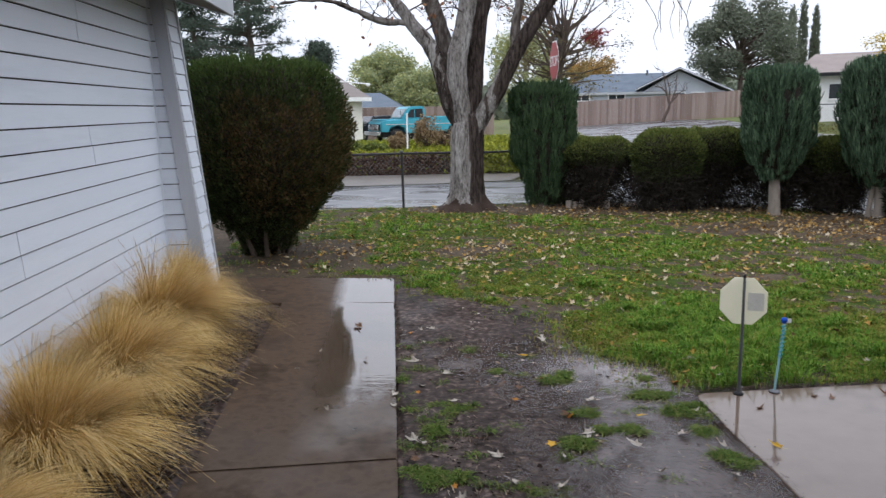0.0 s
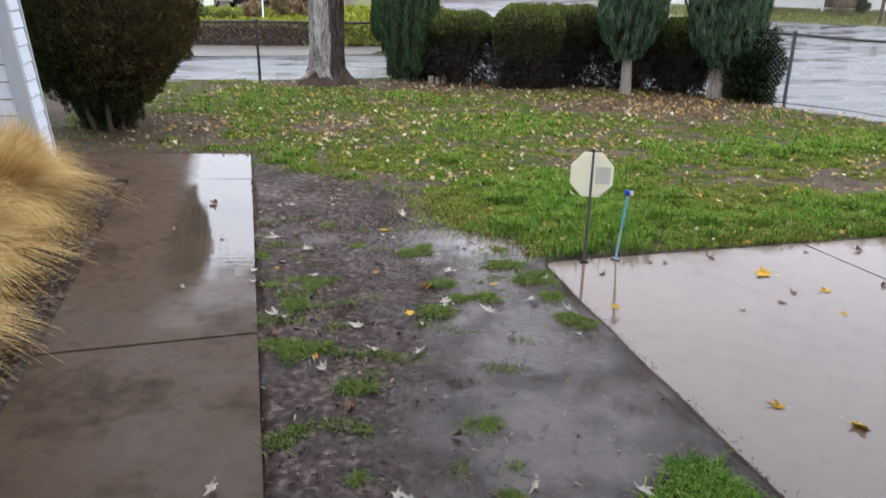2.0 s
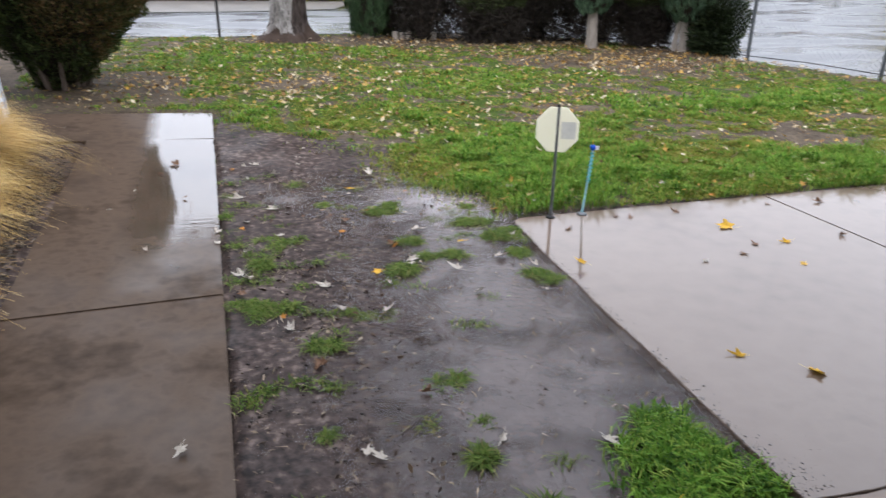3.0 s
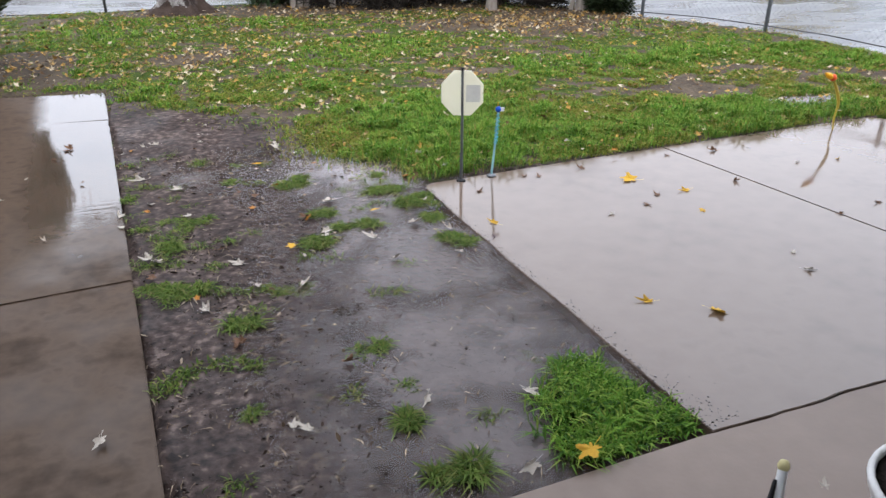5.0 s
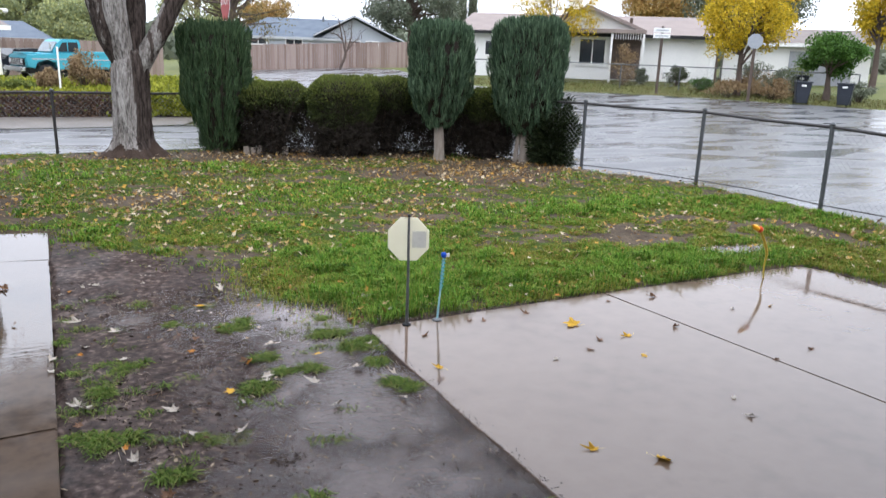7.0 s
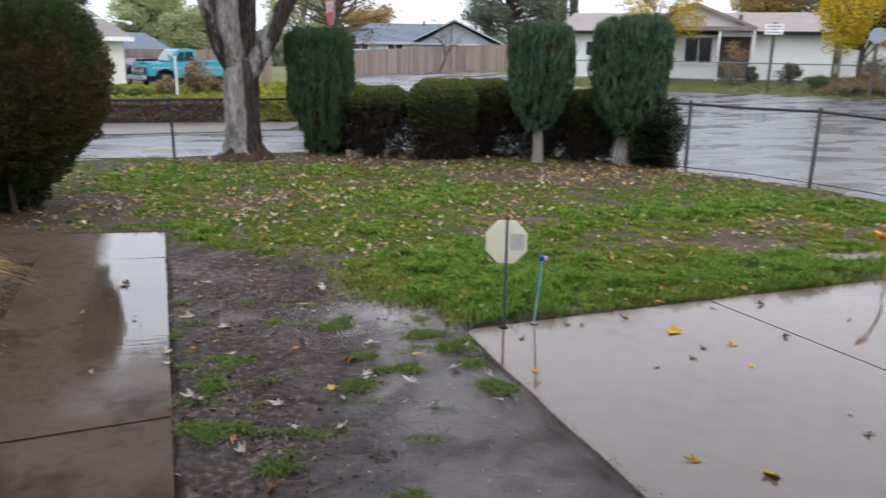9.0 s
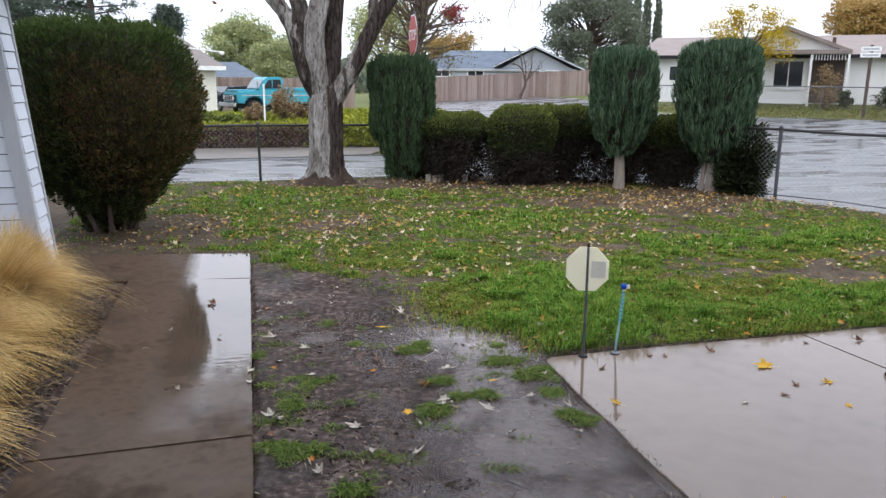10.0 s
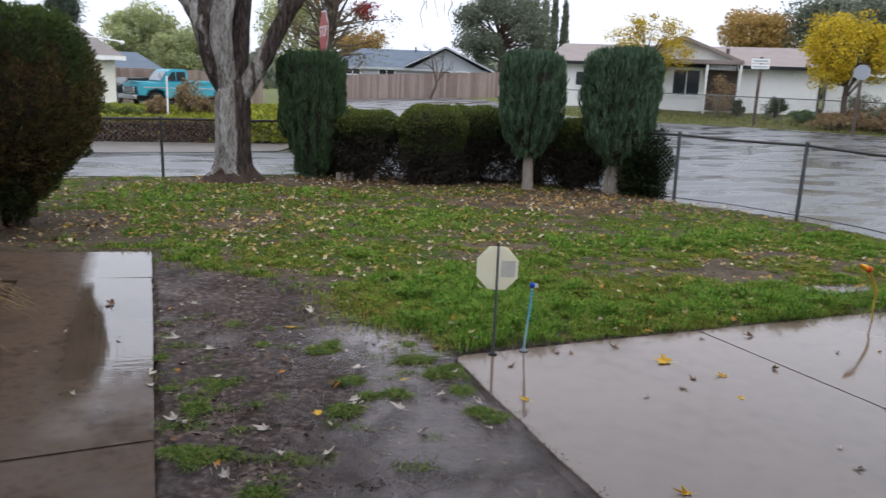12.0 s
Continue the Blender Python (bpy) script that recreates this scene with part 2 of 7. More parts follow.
def wet_film(m, low, high, lo_at=0.45, hi_at=0.56, scale=0.9, seed=(0, 0, 0), coat=1.0, pool=None, patchy=0.0, stretch_film=(1, 1, 1)):
    """Standing water lies in patches: smooth there, duller where the film has drained."""
    n, l = m.node_tree.nodes, m.node_tree.links
    b = n["Principled BSDF"]
    mp = n.new("ShaderNodeMapping")
    mp.inputs["Location"].default_value, mp.inputs["Scale"].default_value = seed, stretch_film
    co = n.new("ShaderNodeTexCoord")
    nz = n.new("ShaderNodeTexNoise")
    nz.inputs["Scale"].default_value, nz.inputs["Detail"].default_value = scale, 3
    l.new(co.outputs["Object"], mp.inputs[0])
    l.new(mp.outputs[0], nz.inputs["Vector"])
    mr = n.new("ShaderNodeMapRange")
    for i, v in zip((1, 2, 3, 4), (lo_at, hi_at, high, low)):
        mr.inputs[i].default_value = v
    l.new(nz.outputs["Fac"], mr.inputs[0])
    b.inputs["Coat Weight"].default_value, b.inputs["Coat IOR"].default_value = coat, 1.42
    b.inputs["Roughness"].default_value, b.inputs["Specular IOR Level"].default_value = 0.8, 0.06
    l.new(mr.outputs[0], b.inputs["Coat Roughness"])
    if patchy:
        spots, cut = n.new("ShaderNodeTexNoise"), n.new("ShaderNodeMapRange")
        spots.inputs["Scale"].default_value, spots.inputs["Detail"].default_value, spots.inputs["Roughness"].default_value = patchy, 8, 0.65
        l.new(co.outputs["Object"], spots.inputs["Vector"])
        for i, v in zip((1, 2, 3, 4), (0.46, 0.62, 0.16, coat)):
            cut.inputs[i].default_value = v
        l.new(spots.outputs["Fac"], cut.inputs[0])
        l.new(cut.outputs[0], b.inputs["Coat Weight"])
    if pool:
        # a pool along one edge of the slabs: (across from, to, how ragged), (along from, to, how ragged)
        sep = n.new("ShaderNodeSeparateXYZ")
        l.new(co.outputs["Object"], sep.inputs[0])
        rag = n.new("ShaderNodeTexNoise")
        rag.inputs["Scale"].default_value, rag.inputs["Detail"].default_value = 5.0, 5
        l.new(co.outputs["Object"], rag.inputs["Vector"])
        depth = None
        for axis_name, (a, z, ragged) in zip("XY", pool):
            mul, ramp1 = n.new("ShaderNodeMath"), n.new("ShaderNodeMapRange")
            mul.operation = "MULTIPLY_ADD"
            l.new(rag.outputs["Fac"], mul.inputs[0])
            mul.inputs[1].default_value = ragged
            l.new(sep.outputs[axis_name], mul.inputs[2])
            ramp1.inputs[1].default_value, ramp1.inputs[2].default_value = a + ragged * 0.5, z + ragged * 0.5
            l.new(mul.outputs[0], ramp1.inputs[0])
            if depth is None:
                depth = ramp1.outputs[0]
            else:
                both = n.new("ShaderNodeMath")
                both.operation = "MULTIPLY"
                l.new(depth, both.inputs[0])
                l.new(ramp1.outputs[0], both.inputs[1])
                depth = both.outputs[0]
        wave, tilt, stretch = n.new("ShaderNodeTexNoise"), n.new("ShaderNodeBump"), n.new("ShaderNodeMapping")
        stretch.inputs["Scale"].default_value = (6, 30, 1)
        wave.inputs["Scale"].default_value, wave.inputs["Detail"].default_value = 1.0, 3
        tilt.inputs["Strength"].default_value, tilt.inputs["Distance"].default_value = 0.05, 0.01
        l.new(co.outputs["Object"], stretch.inputs[0])
        l.new(stretch.outputs[0], wave.inputs["Vector"])
        l.new(wave.outputs["Fac"], tilt.inputs["Height"])
        l.new(tilt.outputs[0], b.inputs["Coat Normal"])
        smear, thin1 = n.new("ShaderNodeTexNoise"), n.new("ShaderNodeMapRange")
        smear.inputs["Scale"].default_value, smear.inputs["Detail"].default_value, smear.inputs["Roughness"].default_value = 1.6, 7, 0.6
        l.new(co.outputs["Object"], smear.inputs["Vector"])
        for i, q in zip((1, 2, 3, 4), (0.42, 0.62, coat * 0.6, coat * 2.0)):
            thin1.inputs[i].default_value = q
        l.new(smear.outputs["Fac"], thin1.inputs[0])
        for name, dry, full in (("Coat Roughness", high, low), ("Coat Weight", coat, 1.0)):
            out = n.new("ShaderNodeMapRange")
            out.inputs[3].default_value, out.inputs[4].default_value = dry, full
            if name == "Coat Weight":
                l.new(thin1.outputs[0], out.inputs[3])
            l.new(depth, out.inputs[0])
            l.new(out.outputs[0], b.inputs[name])
    return m


WALK_STONE = wet_film(material("wet_walk_concrete", [(0.040, 0.0265, 0.0175), (0.078, 0.053, 0.036), (0.055, 0.0375, 0.026)], scale=1.6, bump=0.05, bump_scale=45, spread=0.14), 0.02, 0.24, coat=0.08, pool=((-0.58, -0.44, 0.10), (3.25, 4.35, 0.9)))
WALK_STONE.node_tree.nodes["Principled BSDF"].inputs["Coat IOR"].default_value = 2.0
PATIO_STONE = wet_film(material("wet_patio_concrete", [(0.092, 0.062, 0.042), (0.121, 0.083, 0.060), (0.136, 0.096, 0.070), (0.107, 0.074, 0.053)], scale=0.9, bump=0.03, bump_scale=40, spread=0.20, fine=0.35, detail=9), 0.04, 0.11)
PATIO_STONE.node_tree.nodes["Principled BSDF"].inputs["Coat IOR"].default_value = 1.50
PORCH_STONE = material("porch_concrete", [(0.165, 0.122, 0.094), (0.225, 0.172, 0.138)], scale=1.2, rough=0.3, bump=0.05)
MUD = wet_film(material("wet_mud", [(0.011, 0.0070, 0.0056), (0.031, 0.0205, 0.0170), (0.054, 0.0370, 0.0310), (0.130, 0.096, 0.081)], scale=2.8, bump=0.55, bump_scale=44, detail=12, spread=0.14, fine=0.68), 0.18, 0.40, 0.40, 0.60, 1.3, coat=0.28, patchy=3.2)
LAWN_SOIL = material("damp_lawn_soil", [(0.032, 0.023, 0.016), (0.062, 0.046, 0.031), (0.105, 0.078, 0.053)], scale=3.0, rough=0.8, bump=1.0, bump_scale=25, detail=10, spread=0.16, fine=0.5, spec=0.1)
MUD_CRUMB = material("mud_clods", [(0.018, 0.0125, 0.010), (0.048, 0.034, 0.028), (0.12, 0.092, 0.074)], scale=20, rough=0.5, island=0.8)
THATCH = material("mossy_thatch", [(0.018, 0.030, 0.005), (0.033, 0.056, 0.007), (0.056, 0.074, 0.013)], scale=5.0, rough=0.85, bump=1.0, bump_scale=60, detail=10, spread=0.16, fine=0.5, spec=0.08)
PUDDLE = material("muddy_rain_water", [(0.034, 0.0215, 0.0180), (0.052, 0.034, 0.0290), (0.074, 0.051, 0.044)], scale=3.0, rough=0.8, spec=0.05, detail=8, spread=0.16)
pn, pl = PUDDLE.node_tree.nodes, PUDDLE.node_tree.links
clear, share, murky = pn.new("ShaderNodeBsdfTransparent"), pn.new("ShaderNodeMixShader"), pn["Principled BSDF"]
ripple, relief, where = pn.new("ShaderNodeTexNoise"), pn.new("ShaderNodeBump"), pn.new("ShaderNodeTexCoord")
murky.inputs["Coat Weight"].default_value, murky.inputs["Coat IOR"].default_value, murky.inputs["Coat Roughness"].default_value = 1.0, 1.38, 0.04
ripple.inputs["Scale"].default_value, ripple.inputs["Detail"].default_value = 36.0, 5
relief.inputs["Strength"].default_value, relief.inputs["Distance"].default_value = 0.75, 0.010
pl.new(where.outputs["Object"], ripple.inputs["Vector"])
pl.new(ripple.outputs["Fac"], relief.inputs["Height"])
pl.new(relief.outputs[0], murky.inputs["Coat Normal"])
# the water thins out raggedly towards its edge
film = None
for px, py, pz, sx, sy in ((1.00, 4.48, 0, 0.85, 0.62), (1.06, 3.95, 0, 0.40, 0.70), (1.02, 3.12, 0, 0.60, 0.80), (0.90, 2.30, 0, 0.66, 0.75), (0.85, 1.80, 0, 0.50, 0.40), (0.08, 4.62, 0, 0.18, 0.16), (5.08, 4.87, 0, 0.36, 0.15)):
    off, far = pn.new("ShaderNodeVectorMath"), pn.new("ShaderNodeVectorMath")
    off.operation, far.operation = "MULTIPLY_ADD", "LENGTH"
    off.inputs[1].default_value, off.inputs[2].default_value = (1 / sx, 1 / sy, 0), (-px / sx, -py / sy, 0)
    pl.new(where.outputs["Object"], off.inputs[0])
    pl.new(off.outputs[0], far.inputs[0])
    if film is None:
        film = far.outputs["Value"]
    else:
        least = pn.new("ShaderNodeMath")
        least.operation = "MINIMUM"
        pl.new(film, least.inputs[0])
        pl.new(far.outputs["Value"], least.inputs[1])
        film = least.outputs[0]
rag, ragged, thin = pn.new("ShaderNodeTexNoise"), pn.new("ShaderNodeMath"), pn.new("ShaderNodeMapRange")
rag.inputs["Scale"].default_value, rag.inputs["Detail"].default_value, rag.inputs["Roughness"].default_value = 4.0, 9, 0.65
pl.new(where.outputs["Object"], rag.inputs["Vector"])
ragged.operation = "MULTIPLY_ADD"
ragged.inputs[1].default_value = 2.6
pl.new(rag.outputs["Fac"], ragged.inputs[0])
pl.new(film, ragged.inputs[2])
thin.inputs[1].default_value, thin.inputs[2].default_value, thin.inputs[3].default_value, thin.inputs[4].default_value = 1.55, 2.65, 1.0, 0.0
pl.new(ragged.outputs[0], thin.inputs[0])
pl.new(thin.outputs[0], share.inputs[0])
pl.new(clear.outputs[0], share.inputs[1])
pl.new(murky.outputs[0], share.inputs[2])
pl.new(share.outputs[0], pn["Material Output"].inputs["Surface"])
POOL = PUDDLE.copy()  # the head of the puddle: a stronger mirror, with sky reflection put into its colour
POOL.name = "clear_rain_pool"
POOL.node_tree.nodes["Principled BSDF"].inputs["Coat IOR"].default_value = 1.80
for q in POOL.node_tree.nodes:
    if q.bl_idname == "ShaderNodeValToRGB":  # base colour raised, blue most, to stand in for mirrored sky
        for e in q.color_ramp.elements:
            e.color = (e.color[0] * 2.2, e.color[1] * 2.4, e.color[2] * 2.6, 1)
    elif q.bl_idname == "ShaderNodeBump" and q.outputs[0].is_linked and q.inputs["Distance"].default_value == relief.inputs["Distance"].default_value:
        q.inputs["Strength"].default_value = 0.4
    elif q.bl_idname == "ShaderNodeVectorMath" and q.operation == "MULTIPLY_ADD":
        at = (-q.inputs[2].default_value[0] / q.inputs[1].default_value[0], -q.inputs[2].default_value[1] / q.inputs[1].default_value[1])
        if abs(at[1] - 4.48) < 0.1:
            q.inputs[1].default_value, q.inputs[2].default_value = (1 / 0.42, 1 / 0.34, 0), (-1.08 / 0.42, -4.44 / 0.34, 0)
        elif at[0] < 4:  # elsewhere the muddy film alone lies
            q.inputs[2].default_value = (60, 60, 0)
ASPHALT = wet_film(material("wet_asphalt", [(0.035, 0.036, 0.040), (0.06, 0.062, 0.066)], scale=0.5, bump=0.35, bump_scale=9, stretch=(0.5, 1.8, 1)), 0.16, 0.42, 0.38, 0.62, 1.0, coat=1.0, stretch_film=(0.5, 1.1, 1))
ASPHALT.node_tree.nodes["Principled BSDF"].inputs["Coat IOR"].default_value = 1.72
SHOULDER = material("wet_gravel_shoulder", [(0.10, 0.088, 0.076), (0.165, 0.145, 0.125)], scale=1.0, rough=0.45, bump=0.3, bump_scale=30)
FIELD = material("far_turf", [(0.05, 0.07, 0.018), (0.10, 0.115, 0.03), (0.13, 0.11, 0.05)], scale=0.6, rough=0.8, bump=0.4, bump_scale=20)
SIDING = material("white_siding_paint", [(0.58, 0.61, 0.66), (0.67, 0.70, 0.75), (0.63, 0.66, 0.71)], scale=1.5, rough=0.5, bump=0.06, bump_scale=30, stretch=(1, 0.3, 3), piece=0.25)
TRIM = material("grey_trim_paint", [(0.36, 0.37, 0.39), (0.44, 0.45, 0.47)], scale=3, rough=0.5, bump=0.05, stretch=(1, 1, 0.2))
SOFFIT = plain("soffit_paint", (0.30, 0.31, 0.33), 0.7)
JOINT = plain("dark_joint_and_lap_shade", (0.035, 0.03, 0.028), 0.9)
SHINGLE = material("roof_shingles", [(0.14, 0.12, 0.11), (0.22, 0.19, 0.17)], scale=2.5, rough=0.7, bump=0.4, bump_scale=14, stretch=(1, 1, 3))
SHINGLE_GREY = material("grey_blue_shingles", [(0.095, 0.115, 0.145), (0.150, 0.175, 0.205)], scale=1.5, spec=0.05, rough=0.85, bump=0.4, bump_scale=10)
SHINGLE_TAN = material("tan_shingles", [(0.19, 0.155, 0.14), (0.26, 0.215, 0.195)], scale=1.2, rough=0.7, bump=0.3, bump_scale=10)
STUCCO = material("white_stucco", [(0.68, 0.68, 0.66), (0.78, 0.77, 0.75)], scale=0.8, rough=0.8, bump=0.2, bump_scale=40)
STUCCO_GREY = material("grey_stucco", [(0.33, 0.355, 0.40), (0.40, 0.425, 0.46)], scale=0.8, rough=0.8, bump=0.2)
WHITE = plain("white_paint", (0.74, 0.74, 0.72), 0.45)
GLASS = plain("window_glass", (0.03, 0.035, 0.04), 0.06, var=0.2)
# pale grey-blue paints the sky's reflection into the windscreen
PALE_GLASS = plain("sky_pale_windscreen", (0.20, 0.24, 0.26), 0.1, var=0.2)
BARK = material("maple_bark", [(0.022, 0.015, 0.0125), (0.042, 0.031, 0.026), (0.085, 0.070, 0.061), (0.16, 0.143, 0.130), (0.20, 0.184, 0.17)], scale=1.3, rough=0.8, bump=1.0, bump_scale=16, stretch=(2.4, 2.4, 0.6), fine=0.35, spread=0.12)
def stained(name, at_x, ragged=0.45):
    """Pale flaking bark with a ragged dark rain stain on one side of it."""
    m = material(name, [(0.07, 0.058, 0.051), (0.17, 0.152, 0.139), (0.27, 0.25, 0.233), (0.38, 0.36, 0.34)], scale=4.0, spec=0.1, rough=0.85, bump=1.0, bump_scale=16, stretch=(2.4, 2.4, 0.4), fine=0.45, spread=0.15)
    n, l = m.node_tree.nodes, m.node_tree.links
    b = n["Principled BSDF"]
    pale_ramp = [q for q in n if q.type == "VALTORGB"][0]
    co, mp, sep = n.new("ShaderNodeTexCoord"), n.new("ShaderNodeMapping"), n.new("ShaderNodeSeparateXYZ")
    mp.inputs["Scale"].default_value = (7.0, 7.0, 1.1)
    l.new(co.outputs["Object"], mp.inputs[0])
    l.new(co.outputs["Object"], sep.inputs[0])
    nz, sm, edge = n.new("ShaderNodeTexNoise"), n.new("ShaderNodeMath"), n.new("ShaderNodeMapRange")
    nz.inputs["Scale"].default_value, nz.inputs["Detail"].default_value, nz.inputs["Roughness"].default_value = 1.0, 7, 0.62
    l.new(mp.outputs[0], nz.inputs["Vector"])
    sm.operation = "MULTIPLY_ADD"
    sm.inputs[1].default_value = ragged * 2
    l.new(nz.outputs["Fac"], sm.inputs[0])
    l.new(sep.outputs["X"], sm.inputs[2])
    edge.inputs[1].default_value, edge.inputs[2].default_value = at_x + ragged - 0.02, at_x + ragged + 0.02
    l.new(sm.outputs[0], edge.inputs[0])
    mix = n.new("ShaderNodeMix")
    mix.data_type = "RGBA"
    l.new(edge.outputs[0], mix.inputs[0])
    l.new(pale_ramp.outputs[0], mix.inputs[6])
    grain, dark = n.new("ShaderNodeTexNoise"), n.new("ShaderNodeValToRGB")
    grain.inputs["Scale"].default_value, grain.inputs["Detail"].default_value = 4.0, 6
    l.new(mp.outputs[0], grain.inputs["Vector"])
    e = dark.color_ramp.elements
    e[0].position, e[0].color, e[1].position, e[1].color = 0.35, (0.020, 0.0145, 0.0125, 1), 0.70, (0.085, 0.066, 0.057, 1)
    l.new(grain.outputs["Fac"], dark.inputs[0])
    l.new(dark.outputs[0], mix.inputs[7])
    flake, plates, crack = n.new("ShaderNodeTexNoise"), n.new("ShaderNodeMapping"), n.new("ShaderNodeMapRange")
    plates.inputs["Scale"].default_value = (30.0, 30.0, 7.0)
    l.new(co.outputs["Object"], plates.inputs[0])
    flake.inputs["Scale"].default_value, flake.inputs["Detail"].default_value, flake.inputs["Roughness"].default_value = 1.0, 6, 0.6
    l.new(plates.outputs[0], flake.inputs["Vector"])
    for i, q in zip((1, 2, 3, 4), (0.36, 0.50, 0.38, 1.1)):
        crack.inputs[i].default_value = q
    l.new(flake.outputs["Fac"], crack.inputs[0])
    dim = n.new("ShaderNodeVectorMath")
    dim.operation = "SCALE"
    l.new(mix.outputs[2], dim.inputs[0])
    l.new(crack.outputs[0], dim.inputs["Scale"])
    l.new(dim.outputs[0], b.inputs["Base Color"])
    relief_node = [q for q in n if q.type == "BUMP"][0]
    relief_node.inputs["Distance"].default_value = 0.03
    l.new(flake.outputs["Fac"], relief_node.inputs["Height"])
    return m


TRUNK_BARK = stained("maple_trunk_bark", -0.02, 0.30)
PALE_BARK = stained("pale_maple_bark", 0.10)
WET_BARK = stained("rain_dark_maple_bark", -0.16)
STREAKED_BARK = stained("streaked_maple_bark", -0.55, 0.8)
RIGHT_BARK = stained("dark_streaked_maple_bark", 0.35, 0.9)
ROOT_BARK = material("earth_stained_bark", [(0.022, 0.0145, 0.011), (0.046, 0.032, 0.025), (0.075, 0.054, 0.043)], scale=5, rough=0.9, bump=1.0, bump_scale=30, stretch=(2, 2, 0.7), fine=0.5, spec=0.1)
TWIG = material("twig_bark", [(0.06, 0.045, 0.038), (0.12, 0.09, 0.075)], scale=6, rough=0.85)
STEM = material("shrub_stem", [(0.16, 0.13, 0.105), (0.30, 0.26, 0.22)], scale=9, rough=0.85, bump=0.8, bump_scale=30, stretch=(2.5, 2.5, 0.6))
DARK_STEM = material("juniper_stem", [(0.06, 0.045, 0.036), (0.15, 0.115, 0.092)], scale=9, rough=0.9, bump=0.8, bump_scale=30, stretch=(2.5, 2.5, 0.6))
# near-black in place of the shade deep inside the shrubs
INNER = material("shade_dark_inner_twigs", [(0.014, 0.011, 0.009), (0.034, 0.026, 0.020)], scale=12, rough=0.95, bump=1.0, bump_scale=40)
JUNIPER = leafy("clipped_juniper", [(0.014, 0.019, 0.007), (0.036, 0.045, 0.013), (0.070, 0.062, 0.020), (0.125, 0.072, 0.034), (0.165, 0.095, 0.048)], island=0.48, scale=1.6, through=0.12)
JUNIPER_SIDE = leafy("green_juniper", [(0.012, 0.020, 0.008), (0.030, 0.046, 0.014), (0.052, 0.072, 0.021), (0.085, 0.075, 0.028)], island=0.48, scale=1.6, through=0.12)
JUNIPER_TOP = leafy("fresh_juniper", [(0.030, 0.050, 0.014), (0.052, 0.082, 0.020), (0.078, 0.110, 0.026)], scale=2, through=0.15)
CYPRESS = leafy("blue_green_cypress", [(0.017, 0.034, 0.020), (0.058, 0.098, 0.056), (0.135, 0.20, 0.115)], scale=3, through=0.10)
CYPRESS_DARK = leafy("dark_cypress", [(0.019, 0.040, 0.019), (0.050, 0.086, 0.040), (0.092, 0.138, 0.064)], scale=3, through=0.10)
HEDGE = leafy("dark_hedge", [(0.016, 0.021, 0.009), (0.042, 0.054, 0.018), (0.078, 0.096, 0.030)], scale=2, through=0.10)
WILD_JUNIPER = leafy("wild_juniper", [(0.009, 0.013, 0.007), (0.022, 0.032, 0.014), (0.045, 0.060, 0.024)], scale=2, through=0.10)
# brighter olive: on the hedge it paints the light on the clipped tops
HEDGE_TOP = leafy("bright_hedge_leaves", [(0.050, 0.072, 0.018), (0.115, 0.145, 0.034), (0.185, 0.195, 0.050)], scale=2, through=0.15)
GRASS = leafy("lawn_grass", [(0.016, 0.048, 0.005), (0.066, 0.168, 0.015), (0.150, 0.288, 0.032), (0.27, 0.32, 0.060)], rough=0.75, scale=1.6, through=0.24, island=0.62)
TUFT = leafy("mud_splashed_grass", [(0.030, 0.054, 0.010), (0.070, 0.122, 0.019), (0.125, 0.185, 0.032), (0.19, 0.17, 0.06)], rough=0.75, scale=2, island=0.65)
TURF = leafy("thin_turf", [(0.092, 0.120, 0.014), (0.166, 0.190, 0.024), (0.24, 0.22, 0.045), (0.28, 0.215, 0.075)], rough=0.75, scale=0.8, through=0.3, island=0.6)
STRAW = leafy("feather_grass", [(0.38, 0.22, 0.060), (0.58, 0.38, 0.125), (0.74, 0.53, 0.22), (0.86, 0.70, 0.38)], rough=0.6, scale=1.5, through=0.3, island=0.7)
# the low skirt strands are darker than the plumes
STRAW_LOW = leafy("low_feather_grass", [(0.10, 0.058, 0.018), (0.26, 0.16, 0.052), (0.50, 0.34, 0.125)], rough=0.6, scale=1.5, through=0.2, island=0.7)
LEAF_PALE = leafy("pale_fallen_leaf", [(0.25, 0.19, 0.14), (0.47, 0.43, 0.37), (0.64, 0.60, 0.54)], scale=14, through=0.1)
LEAF_YELLOW = leafy("yellow_fallen_leaf", [(0.36, 0.18, 0.03), (0.62, 0.37, 0.03), (0.72, 0.48, 0.05)], scale=22, through=0.15)
LEAF_ORANGE = leafy("orange_fallen_leaf", [(0.26, 0.095, 0.02), (0.44, 0.19, 0.03), (0.52, 0.29, 0.05)], scale=20, through=0.15)
LEAF_BROWN = leafy("brown_fallen_leaf", [(0.10, 0.05, 0.028), (0.20, 0.11, 0.06)], scale=20, through=0.1)
LITTER = leafy("leaf_litter", [(0.08, 0.043, 0.020), (0.21, 0.115, 0.042), (0.44, 0.25, 0.045), (0.34, 0.24, 0.115), (0.48, 0.40, 0.28)], scale=3, island=0.85, through=0.1)
SCRAP = leafy("rotted_leaf_scraps", [(0.018, 0.012, 0.009), (0.050, 0.031, 0.020), (0.13, 0.085, 0.050), (0.34, 0.27, 0.19)], scale=8, island=0.85, through=0.05)
GOLD = leafy("golden_foliage", [(0.16, 0.15, 0.02), (0.38, 0.29, 0.025), (0.60, 0.43, 0.03), (0.70, 0.50, 0.05)], scale=0.35, island=0.5, through=0.35)
